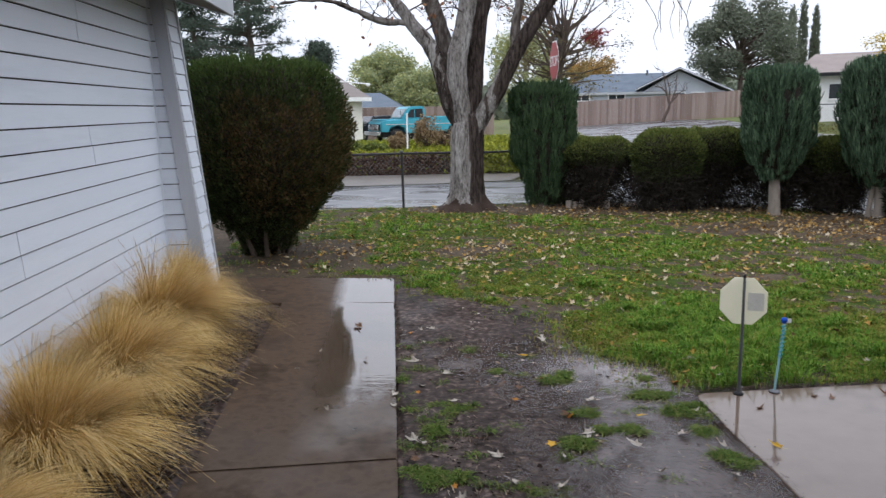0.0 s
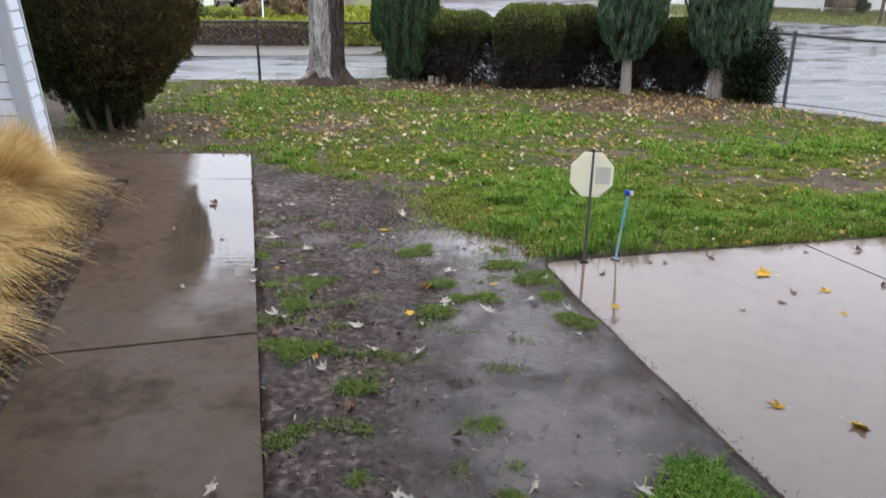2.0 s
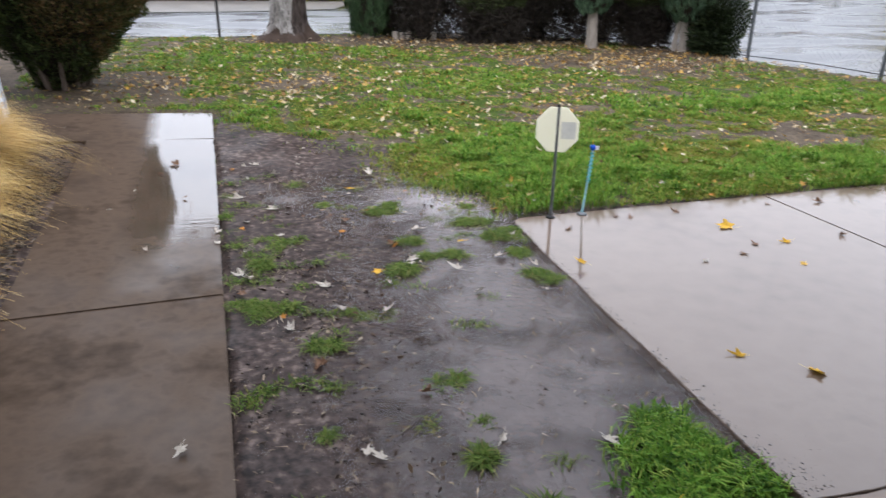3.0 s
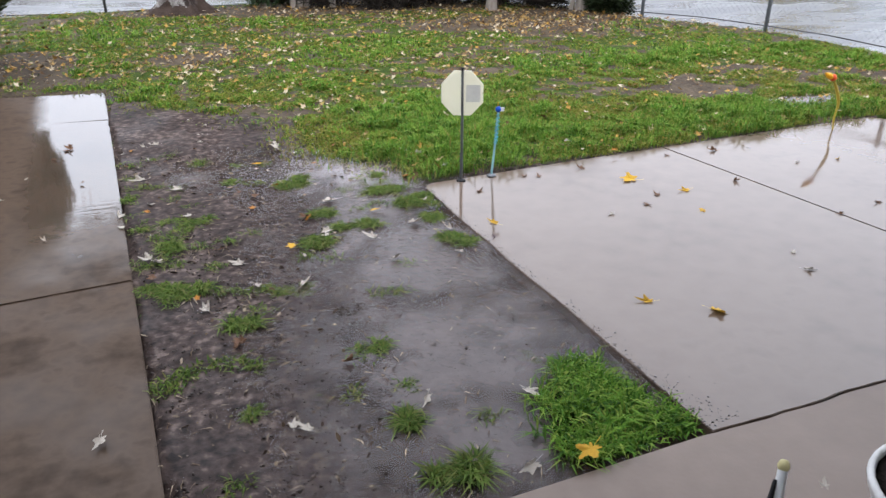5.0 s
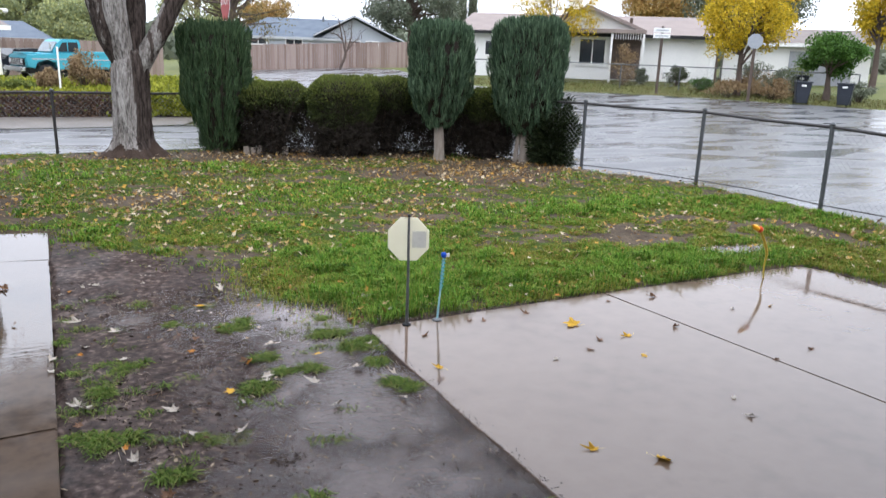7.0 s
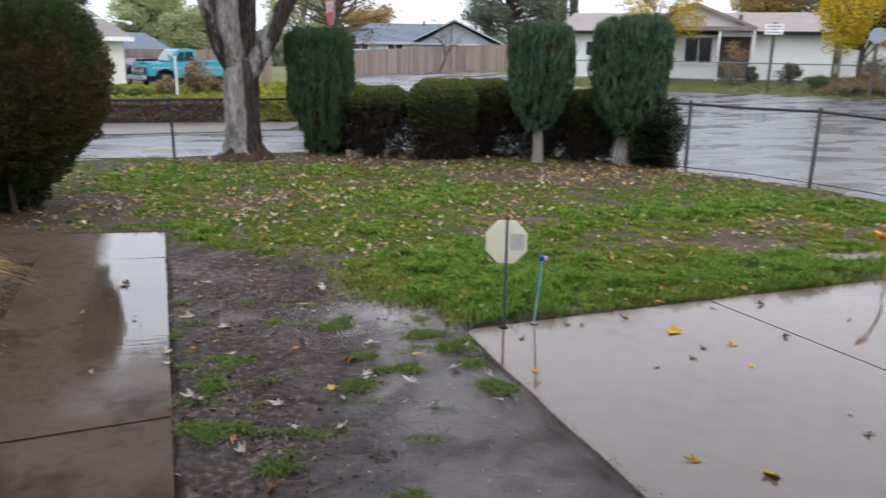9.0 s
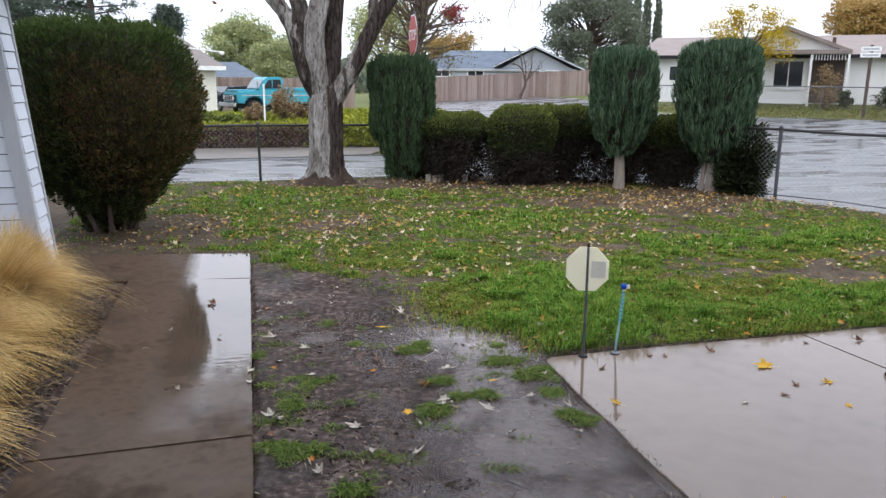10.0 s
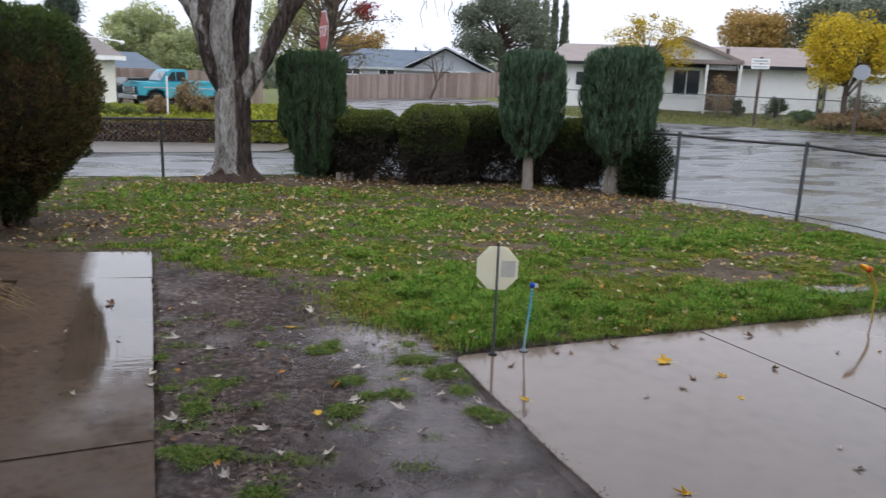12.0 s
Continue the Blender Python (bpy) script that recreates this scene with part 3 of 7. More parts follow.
# GREEN_GOLD, OAK and PINE are paled and greyed to stand in for haze
GREEN_GOLD = leafy("hazed_turning_foliage", [(0.21, 0.25, 0.15), (0.31, 0.35, 0.19), (0.42, 0.44, 0.20), (0.52, 0.48, 0.17)], scale=0.3, island=0.5, through=0.35)
OAK = leafy("hazed_dark_foliage", [(0.10, 0.118, 0.088), (0.165, 0.187, 0.135), (0.225, 0.24, 0.175)], scale=0.3, island=0.5)
LUSH = leafy("green_foliage", [(0.03, 0.07, 0.015), (0.06, 0.13, 0.025), (0.09, 0.18, 0.03)], scale=0.5, island=0.5)
PINE = leafy("hazed_pine_needles", [(0.045, 0.065, 0.050), (0.085, 0.11, 0.085), (0.12, 0.15, 0.11)], scale=0.4, island=0.5)
RUST = leafy("rust_foliage", [(0.16, 0.065, 0.04), (0.27, 0.12, 0.065), (0.33, 0.19, 0.09)], scale=0.4, island=0.5)
RED = leafy("red_leaves", [(0.16, 0.02, 0.022), (0.30, 0.05, 0.045)], scale=2, island=0.6)
ORANGE = leafy("orange_foliage", [(0.28, 0.16, 0.06), (0.42, 0.27, 0.09), (0.36, 0.29, 0.12)], scale=0.3, island=0.5)
IVY = leafy("yellow_groundcover", [(0.09, 0.11, 0.016), (0.20, 0.22, 0.025), (0.34, 0.34, 0.04)], scale=0.6, island=0.5)
DRY_IVY = leafy("brown_creeper", [(0.055, 0.030, 0.022), (0.11, 0.065, 0.045), (0.16, 0.10, 0.065)], scale=0.8, island=0.6)
DRY_BRUSH = leafy("dry_brush", [(0.14, 0.09, 0.05), (0.25, 0.17, 0.095), (0.33, 0.25, 0.14)], scale=0.8, island=0.6)
STONES = material("dark_gravel", [(0.036, 0.028, 0.022), (0.105, 0.085, 0.068)], scale=30, rough=0.35, island=0.5)
STEEL = material("galvanised_steel", [(0.10, 0.105, 0.11), (0.19, 0.20, 0.21)], scale=8, rough=0.5, metal=0.6)
WIRE = plain("fence_wire", (0.30, 0.31, 0.32), 0.45, 0.4)
DARK_STEEL = plain("weathered_dark_pipe", (0.045, 0.042, 0.042), 0.5, 0.3)
FENCE_WOOD = material("weathered_fence_boards", [(0.19, 0.135, 0.115), (0.26, 0.195, 0.17), (0.31, 0.245, 0.215)], scale=2, rough=0.85, bump=0.5, stretch=(2, 2, 0.3), piece=0.4)
TRUCK_BLUE = material("turquoise_car_paint", [(0.05, 0.30, 0.39), (0.07, 0.37, 0.46)], scale=1.2, rough=0.3, bump=0.0)
BLACK = plain("black_rubber", (0.018, 0.018, 0.019), 0.6)
CAR_DARK = plain("dark_car_paint", (0.025, 0.028, 0.035), 0.25)
CHROME = plain("chrome", (0.62, 0.62, 0.62), 0.18, 1.0)
SIGN_CREAM = leafy("cream_sign_plastic", [(0.86, 0.83, 0.70), (0.90, 0.87, 0.76)], rough=0.6, island=0.01, scale=5, through=0.7)
STICKER = plain("grey_sticker", (0.66, 0.65, 0.59), 0.5)
DRAB = leafy("drab_thin_foliage", [(0.10, 0.085, 0.045), (0.17, 0.145, 0.07), (0.24, 0.20, 0.08)], scale=0.5, island=0.5)
VERGE = leafy("dull_verge_grass", [(0.07, 0.075, 0.028), (0.125, 0.12, 0.04), (0.19, 0.155, 0.075)], rough=0.8, scale=0.5)
CREAM = plain("cream_siding", (0.72, 0.70, 0.62), 0.5)
BLUE = plain("blue_plastic", (0.01, 0.07, 0.42), 0.3)
PALE_TEAL = plain("pale_teal_plastic", (0.30, 0.52, 0.58), 0.35)
TEAL = plain("teal_plastic", (0.04, 0.34, 0.37), 0.35)
SIGN_RED = plain("stop_sign_red", (0.32, 0.028, 0.028), 0.4)
SIGN_BACK = plain("sign_aluminium", (0.30, 0.32, 0.34), 0.45, 0.4)
BIN = plain("dark_bin_plastic", (0.03, 0.035, 0.045), 0.5)
POT = material("white_glazed_pot", [(0.58, 0.57, 0.55), (0.70, 0.69, 0.67)], scale=12, rough=0.35, bump=0.2)
SOIL = material("potting_soil", [(0.010, 0.008, 0.007), (0.03, 0.024, 0.02)], scale=25, rough=0.95, bump=1.0, spec=0.05)
SPINES = leafy("cactus_spines", [(0.30, 0.24, 0.06), (0.55, 0.46, 0.16), (0.62, 0.56, 0.30)], scale=8, island=0.7)
CACTUS = material("cactus_skin", [(0.05, 0.085, 0.025), (0.09, 0.14, 0.04)], scale=18, rough=0.6)

# ---------------- ground, walk, patio, road ----------------
# slabs in the house's plan: u across, v along
WALK_SLABS = [(-0.98, -0.02, 0.9, 3.27, "near"), (-0.98, -0.02, 3.28, 6.28, "middle"), (-1.75, -0.02, 6.29, 7.17, "landing")]
PATIO_SLABS = [(1.645, 3.60, 1.43, 3.97), (3.60, 5.60, 1.43, 3.97)]
PORCH_SLAB = (-2.3, 5.53, -2.5, 1.443)


def on_slab(x, y, grow=0.0):
    u, v = x * CA + y * SA, -x * SA + y * CA
    hit = np.zeros(np.shape(x), bool)
    for s in WALK_SLABS + PATIO_SLABS + [PORCH_SLAB]:
        hit |= (u > s[0] - grow) & (u < s[1] + grow) & (v > s[2] - grow) & (v < s[3] + grow)
    return hit


def axis(lo, hi, step, far):
    mid = list(np.arange(lo, hi, step))
    out, d = [], step
    p = hi
    while p < far:
        out.append(p)
        d *= 1.16
        p += d
    before, d, p = [], step, lo
    while p > -far:
        d *= 1.16
        p -= d
        before.append(p)
    return np.array(before[::-1] + mid + out + [far + 400])


gx, gy = axis(-3.0, 8.4, 0.10, 900), axis(1.0, 13.0, 0.10, 900)
gx, gy = np.union1d(gx, np.arange(-0.5, 1.85, 0.045)), np.union1d(gy, np.arange(1.4, 5.6, 0.045))
XX, YY = np.meshgrid(gx, gy)
flat = np.stack([XX.ravel(), YY.ravel()], 1)
yard = in_yard(flat[:, 0], flat[:, 1])
near = (np.abs(flat[:, 0] - 2) < 9) & (np.abs(flat[:, 1] - 6) < 9)
lumps = np.zeros(len(flat))
lumps[near] = 0.008 * wobble(flat[near], 1.3) + 0.005 * wobble(flat[near], 4.0, 3.3) + 0.005 * wobble(flat[near], 10.0, 9.1) + 0.0018 * wobble(flat[near], 27.0, 1.7)
ground_z = np.where(yard, -0.007 + lumps, rise(flat[:, 0], flat[:, 1]) - 0.14)
ground_z = np.where(yard, ground_z + 0.02 * np.clip((flat[:, 1] - 4.9) / 0.9, 0, 1), ground_z)
# low, water-filled hollow beside the patio
for bx, by, rx, ry, deep in ((1.22, 4.55, 0.60, 0.60, 0.032), (1.2, 3.45, 0.55, 0.9, 0.030), (1.15, 2.4, 0.60, 0.9, 0.032), (0.72, 2.35, 0.42, 0.80, 0.012), (0.82, 4.45, 0.40, 0.38, 0.020), (0.63, 2.70, 0.05, 0.035, 0.035)):
    hollow = np.exp(-(((flat[:, 0] - bx) / rx) ** 2 + ((flat[:, 1] - by) / ry) ** 2))
    ground_z = np.where(yard, ground_z - deep * hollow, ground_z)
ground_z = np.where(on_slab(flat[:, 0], flat[:, 1], 0.0), -0.06, ground_z)
nx = len(gx)
idx = np.arange(len(flat)).reshape(XX.shape)
quads = np.stack([idx[:-1, :-1], idx[:-1, 1:], idx[1:, 1:], idx[1:, :-1]], -1).reshape(-1, 4)
ground = mesh_np("ground", np.column_stack([flat, ground_z]), quads, MUD, smooth=True)
ground.data.materials.append(FIELD)
ground.data.materials.append(LAWN_SOIL)
ground.data.materials.append(THATCH)
cx, cy = flat[quads].mean(1).T
ground.data.polygons.foreach_set("material_index", np.where(in_yard(cx, cy), np.where(inside(cx, cy, LAWN) | (cy > 7.0), np.where(inside(cx, cy, LAWN) & (cover(cx, cy)[0] + rng.normal(0, 0.08, len(cx)) > 0.6), 3, 2), 0), 1).astype(np.int32))
tagged(ground, "wet brown mud of the front yard, dull turf beyond the street", "ground", kind="structure")

for cx0, cy0, ax, ay, level, wet, lab in ((0.72, 3.1, 0.98, 2.35, -0.006, PUDDLE, "shallow rippled puddle of muddy rain water"), (1.05, 4.36, 0.80, 0.75, -0.003, POOL, "head of the puddle, coloured pale for the mirrored sky"), (5.08, 4.87, 0.55, 0.26, 0.016, POOL, "thin sheet of rain water in the grass by the patio")):
    water = bmesh.new()
    ring = []
    for i in range(72):
        a = 6.28318 * i / 72
        w = 1 + 0.13 * math.sin(3 * a + 1) + 0.09 * math.sin(7 * a)
        ring.append(water.verts.new((cx0 + ax * w * math.cos(a), cy0 + ay * w * math.sin(a), level)))
    water.faces.new(ring)
    tagged(part("puddle", water, wet), lab, "puddle", kind="structure")


def paved(outline, top, mat, parent, soft=0.004):
    """A poured slab with the given outline."""
    bm = bmesh.new()
    hi, lo = [bm.verts.new((u, v, top)) for u, v in outline], [bm.verts.new((u, v, top - 0.1)) for u, v in outline]
    bm.faces.new(hi), bm.faces.new(lo[::-1])
    for i in range(len(hi)):
        j = (i + 1) % len(hi)
        bm.faces.new((hi[i], lo[i], lo[j], hi[j]))
    bmesh.ops.recalc_face_normals(bm, faces=bm.faces)
    if soft:
        bmesh.ops.bevel(bm, geom=[e for e in bm.edges if e.verts[0].co.z > top - 0.01 and e.verts[1].co.z > top - 0.01], offset=soft, segments=2, affect="EDGES")
    return part("slab", bm, mat, parent)


walkway = thing("walkway", "wet brown concrete walk of three slabs beside the wall", "walkway", turn=TURN, kind="structure")
for outline in ([(-0.945, 1.452), (-0.02, 1.452), (-0.02, 3.305), (-0.45, 3.248), (-0.945, 3.183)], [(-0.945, 3.192), (-0.45, 3.257), (-0.02, 3.314), (-0.02, 6.22), (-0.955, 6.22)], [(-1.75, 6.23), (-0.02, 6.23), (-0.02, 7.175), (-0.9, 7.20), (-1.75, 7.21)]):
    s = paved(outline, 0.0, WALK_STONE, walkway, 0.006)
    for vtx in s.data.vertices:  # the walk sheds its water towards the yard
        vtx.co.z += (0.043 if outline[0][1] < 6 else 0.030) * (-0.02 - vtx.co.x)
patio = thing("patio", "wet tan concrete patio slabs mirroring the pale sky", "patio", turn=TURN, kind="structure")
rs = random.Random(3)


def near_edge(u):
    """The chipped crack between the patio and the porch slab."""
    return 1.432 - 0.030 * (u - 1.64) + 0.004 * math.sin(9 * u) + rs.uniform(-0.004, 0.004)


def chipped(u0, u1, n):
    return [(u0 + (u1 - u0) * i / n, near_edge(u0 + (u1 - u0) * i / n)) for i in range(n + 1)]


left_side = [(1.642 + rs.uniform(-0.006, 0.006), 1.62 + 0.2 * i) for i in range(11)]
paved(chipped(3.692, 1.645, 34) + left_side + [(1.650, 3.86), (1.668, 3.925), (1.72, 3.952), (2.6, 3.975), (3.466, 3.985)], 0.0, PATIO_STONE, patio, 0.003)
paved(chipped(5.62, 3.700, 30) + [(3.476, 3.985), (4.6, 3.995), (5.44, 3.995), (5.53, 3.95), (5.60, 3.78)], 0.0, PATIO_STONE, patio, 0.003)
part("joint", box(bmesh.new(), 1.64, 5.62, 1.28, 1.44, -0.09, -0.010), JOINT, patio, "dark earth-filled joint")
porch = thing("porch_floor", "plain damp concrete porch slab", "floor", turn=TURN, kind="structure")
paved([(-2.3, 1.443), (-2.3, -2.5), (5.53, -2.5)] + [(u, v - 0.011) for u, v in chipped(5.53, 1.645, 56)] + [(1.60, 1.428)], 0.004, PORCH_STONE, porch, 0.003)

# the road: a wide wet crossing, between the fence and the far verges
NEAR_EDGE = [(-70, 11.0), (-14, 11.8), (-9, 12.1), (-5.8, 12.35), (-3.2, 12.55), (-0.64, 12.65), (1.95, 12.95), (4.4, 12.65), (5.9, 11.35), (6.78, 9.65), (7.56, 8.05), (7.78, 6.15), (7.90, 4.25), (7.98, 2.4), (8.05, 0.4), (8.3, -6), (9, -70)]
FAR_EDGE = [(-70, 16.0), (-14, 16.9), (-9, 17.0), (-5.8, 17.1), (-3, 17.2), (-0.6, 17.4), (1.6, 18.0), (3.4, 20.5), (4.8, 30.0), (8.6, 48.6), (15.0, 46.6), (16.0, 33.5), (18.3, 30.0), (21.5, 27.6), (25.0, 22.8), (33, 6), (60, -40)]
na, fa = smooth_line(NEAR_EDGE, 220), smooth_line(FAR_EDGE, 220)
rows_n = 36
rv = []
for k in range(rows_n):
    p = na + (fa - na) * (k / (rows_n - 1)) ** 1.3
    rv.append(np.column_stack([p, rise(p[:, 0], p[:, 1]) - 0.105]))
rv = np.concatenate(rv)
ri = np.arange(len(rv)).reshape(rows_n, 220)
rq = np.stack([ri[:-1, :-1], ri[:-1, 1:], ri[1:, 1:], ri[1:, :-1]], -1).reshape(-1, 4)
road = mesh_np("road", rv, rq, ASPHALT, smooth=True)
tagged(road, "wet grey asphalt street crossing shining under the rain", "road", kind="structure")
sh = [smooth_line([(x, y - 0.05) for x, y in FAR_EDGE[:7]], 60), smooth_line([(-70, 18.6), (-14, 19.5), (-9, 19.7), (-5, 19.8), (-2, 19.9), (1.6, 20.0), (2.6, 20.6)], 60)]
sv = np.concatenate([np.column_stack([q, np.full(60, -0.09)]) for q in sh])
si = np.arange(120).reshape(2, 60)
tagged(mesh_np("shoulder", sv, np.stack([si[0, :-1], si[0, 1:], si[1, 1:], si[1, :-1]], -1), SHOULDER), "pale wet gravel shoulder along the street", "pavement", kind="structure")

# ---------------- the house beside the walk ----------------
house = thing("house", "white lap-sided house corner with flared wing wall and grey trim", "house", turn=TURN, kind="structure")
WALL_U, WING_V, COURSE = -1.985, 6.62, 0.13155


def lap_board(name, a, b, z, out, parent, lean=(0, 0)):
    """A lapped board from a to b (plan points), its lower edge standing proud along out."""
    bm = bmesh.new()
    o = Vector((out[0], out[1], 0))
    rows = []
    for e, l in ((a, lean[0]), (b, lean[1])):
        e = Vector((e[0], e[1], 0))
        d = (Vector((b[0], b[1], 0)) - Vector((a[0], a[1], 0))).normalized()
        low, high = e + Vector((0, 0, z)), e + d * l + Vector((0, 0, z + COURSE - 0.009))
        rows.append([bm.verts.new(p) for p in (low, low + o * 0.017, low + o * 0.017 + Vector((0, 0, 0.004)), high + o * 0.009, high)])
    p, q = rows
    for i in range(5):
        bm.faces.new((p[i], p[(i + 1) % 5], q[(i + 1) % 5], q[i]))
    bm.faces.new(p[::-1])
    bm.faces.new(q)
    bmesh.ops.recalc_face_normals(bm, faces=bm.faces)
    return part(name, bm, SIDING, parent)


# wall and wing cores are near-black to paint the shadow line under each lap
boxed("wall_core", (WALL_U - 0.18, WALL_U - 0.004, -2.6, WING_V + 0.2, -0.05, 3.1), JOINT, house)


def wing_edge(z):
    """The flared wing's slanting edge."""
    return -1.63 - 0.0845 * z


core = prism([(WALL_U, -0.05), (wing_edge(0) - 0.012, -0.05), (wing_edge(2.75) - 0.012, 2.75), (WALL_U, 2.75)], WING_V + 0.002, WING_V + 0.30)
part("wing_core", core, JOINT, house)
BUTTS = {15: 5.12, 16: 5.14, 10: 5.16, 9: 5.20, 6: 4.06, 5: 4.08}  # courses whose boards meet in view
z = 0.0925
k = 0
while z < 2.75:
    joint = BUTTS.get(k, 0.2 + (k * 0.37) % 1.1)
    for v0, v1 in ((-2.6, joint - 0.003), (joint + 0.003, WING_V - 0.004)):
        lap_board("siding_board", (WALL_U, v0), (WALL_U, v1), z, (1, 0), house)
    slip = wing_edge(z + COURSE) - wing_edge(z)
    lap_board("siding_board", (WALL_U + 0.018, WING_V), (wing_edge(z) - 0.02, WING_V), z, (0, -1), house, (0, slip))
    # the slanting outer side of the wing
    bm = bmesh.new()
    e0, e1 = wing_edge(z), wing_edge(z + COURSE)
    pts = [(e0 - 0.01, z), (e0 + 0.017, z), (e0 + 0.017, z + 0.004), (e1 + 0.010, z + COURSE - 0.009), (e1 - 0.01, z + COURSE - 0.009)]
    part("siding_board", prism(pts, WING_V + 0.002, WING_V + 0.27), SIDING, house)
    z += COURSE
    k += 1
bm = prism([(wing_edge(-0.02) - 0.105, -0.02), (wing_edge(-0.02) + 0.004, -0.02), (wing_edge(2.75) + 0.004, 2.75), (wing_edge(2.75) - 0.105, 2.75)], WING_V - 0.032, WING_V + 0.001)
part("corner_trim", bm, TRIM, house, "slanting grey corner board")
bm = prism([(wing_edge(0.12) - 0.02, 0.12), (wing_edge(0.12) + 0.026, 0.12), (wing_edge(2.75) + 0.026, 2.75), (wing_edge(2.75) - 0.02, 2.75)], WING_V + 0.272, WING_V + 0.31)
part("edge_trim", bm, TRIM, house)
boxed("inner_corner_bead", (WALL_U + 0.004, WALL_U + 0.02, WING_V - 0.02, WING_V - 0.003, 0.05, 2.75), SIDING, house)
for dz in (0.0, 0.055):
    boxed("base_block", (-1.70, -1.58, WING_V + 0.02, WING_V + 0.22, -0.02 + dz, 0.035 + dz), PORCH_STONE, house, 0.008)
# roof: the eave runs along the walk, its slope climbing away over the house
slope = 0.31
EAVE_U, EAVE_Z = -1.42, 2.47
bm = prism([(EAVE_U, EAVE_Z), (EAVE_U, EAVE_Z + 0.13), (EAVE_U - 4.6, EAVE_Z + 0.13 + 4.6 * slope), (EAVE_U - 4.6, EAVE_Z + 4.6 * slope)], -3.2, WING_V + 0.62)
part("roof", bm, SHINGLE, house)
bm = prism([(EAVE_U + 0.001, EAVE_Z - 0.01), (EAVE_U + 0.022, EAVE_Z - 0.01), (EAVE_U + 0.022, EAVE_Z + 0.15), (EAVE_U + 0.001, EAVE_Z + 0.15)], -3.2, WING_V + 0.64)
part("fascia", bm, TRIM, house)
bm = prism([(EAVE_U, EAVE_Z - 0.012), (EAVE_U, EAVE_Z + 0.15), (EAVE_U - 4.6, EAVE_Z + 0.15 + 4.6 * slope), (EAVE_U - 4.6, EAVE_Z - 0.012 + 4.6 * slope)], WING_V + 0.622, WING_V + 0.645)
part("rake_board", bm, TRIM, house)
# the front of the house behind the porch, and the far side
boxed("front_wall", (WALL_U, 9.0, -2.62, -2.45, -0.05, 2.7), SIDING, house)
# roof, soffit and fascia out of view, added to dim the nearby ground
bm = prism([(-0.5, 2.56), (9.4, 2.56), (9.4, 2.74), (-0.5, 2.74)], -6.0, 1.85)
part("porch_roof", bm, SHINGLE, house)
boxed("porch_soffit", (-0.48, 9.3, -2.44, 1.80, 2.53, 2.556), SOFFIT, house)
boxed("porch_fascia", (-0.5, 9.4, 1.853, 1.88, 2.50, 2.76), TRIM, house)
boxed("gable_wall", (-6.2, WALL_U - 0.002, WING_V + 0.0, WING_V + 0.18, -0.05, 2.7), SIDING, house)

# ---------------- feather grasses and gravel along the wall ----------------
def feather_grass(at, height, reach, seed, lean):
    r = np.random.default_rng(seed)
    tuft = thing("feather_grass", "tall dry golden feather grass clump arching over dark gravel", "grass clump", (*at, -0.02), group="feather grasses by the wall")
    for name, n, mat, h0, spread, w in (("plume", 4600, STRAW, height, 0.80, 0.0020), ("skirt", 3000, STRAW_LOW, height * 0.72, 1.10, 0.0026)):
        # strands gather in locks that bend alike
        locks = 64
        own = r.integers(0, locks, n)
        a = r.uniform(0, 6.283, locks)[own] + r.normal(0, 0.13, n)
        q = np.clip(np.sqrt(r.uniform(0, 1, locks))[own] + r.normal(0, 0.07, n), 0.02, 1.1)
        out = np.column_stack([np.cos(a), np.sin(a)])
        root = np.column_stack([out * (q * 0.12)[:, None], np.zeros(n)])
        L = h0 * r.uniform(0.72, 1.12, locks)[own] * r.uniform(0.8, 1.08, n)
        lean_out = (0.10 + 0.95 * q * r.uniform(0.6, 1.15, locks)[own] * r.uniform(0.88, 1.12, n)) * spread
        steps = 7
        sway = r.normal(0, 0.10, n) + r.normal(0, 0.10, locks)[own]
        verts = []
        side = np.column_stack([-out[:, 1], out[:, 0], np.zeros(n)]) * w
        for s in range(steps):
            t = s / (steps - 1)
            bend = lean_out * (t ** 1.6)
            p = root.copy()
            p[:, :2] += out * (L * bend * reach)[:, None] + np.array(lean) * (L * t ** 1.8)[:, None] + np.column_stack([-out[:, 1], out[:, 0]]) * (L * sway * t ** 1.7)[:, None]
            p[:, 2] += L * (t - 0.92 * np.clip(lean_out, 0, 1.1) * t ** 2.4)
            p[:, :2] += r.normal(0, 0.010 * t, (n, 2))
            ww = side * (1.0 - 0.75 * t)
            verts += [p - ww, p + ww]
        v = np.stack(verts, 1).reshape(-1, 3)
        b = np.arange(n)[:, None] * steps * 2
        f = np.concatenate([b + [2 * s, 2 * s + 1, 2 * s + 3, 2 * s + 2] for s in range(steps - 1)], 1).reshape(-1, 4)
        v[:, 2] = np.maximum(v[:, 2], 0.012)
        tagged(mesh_np(name, v, f, mat, tuft), kind="stuff")
    return tuft


for i, (x, y, h, reach, lx) in enumerate([(-2.05, 5.80, 0.70, 0.50, 0.05), (-1.97, 5.0, 0.88, 0.72, 0.10), (-1.88, 4.1, 0.77, 0.88, 0.12), (-1.81, 3.2, 0.72, 0.92, 0.12), (-1.76, 2.3, 0.66, 0.85, 0.10)]):
    feather_grass((x, y), h, reach, 50 + i, (lx, 0.03))

n = 7500
u, v = rng.uniform(-1.98, -1.02, n), rng.uniform(1.5, 6.5, n)
cxy = np.array([hx(a, b) for a, b in zip(u, v)])
s = rng.uniform(0.006, 0.017, n)
octa = np.array([(1, 0, 0), (0, 1, 0), (-1, 0, 0), (0, -1, 0), (0, 0, 0.7), (0, 0, -0.7)])
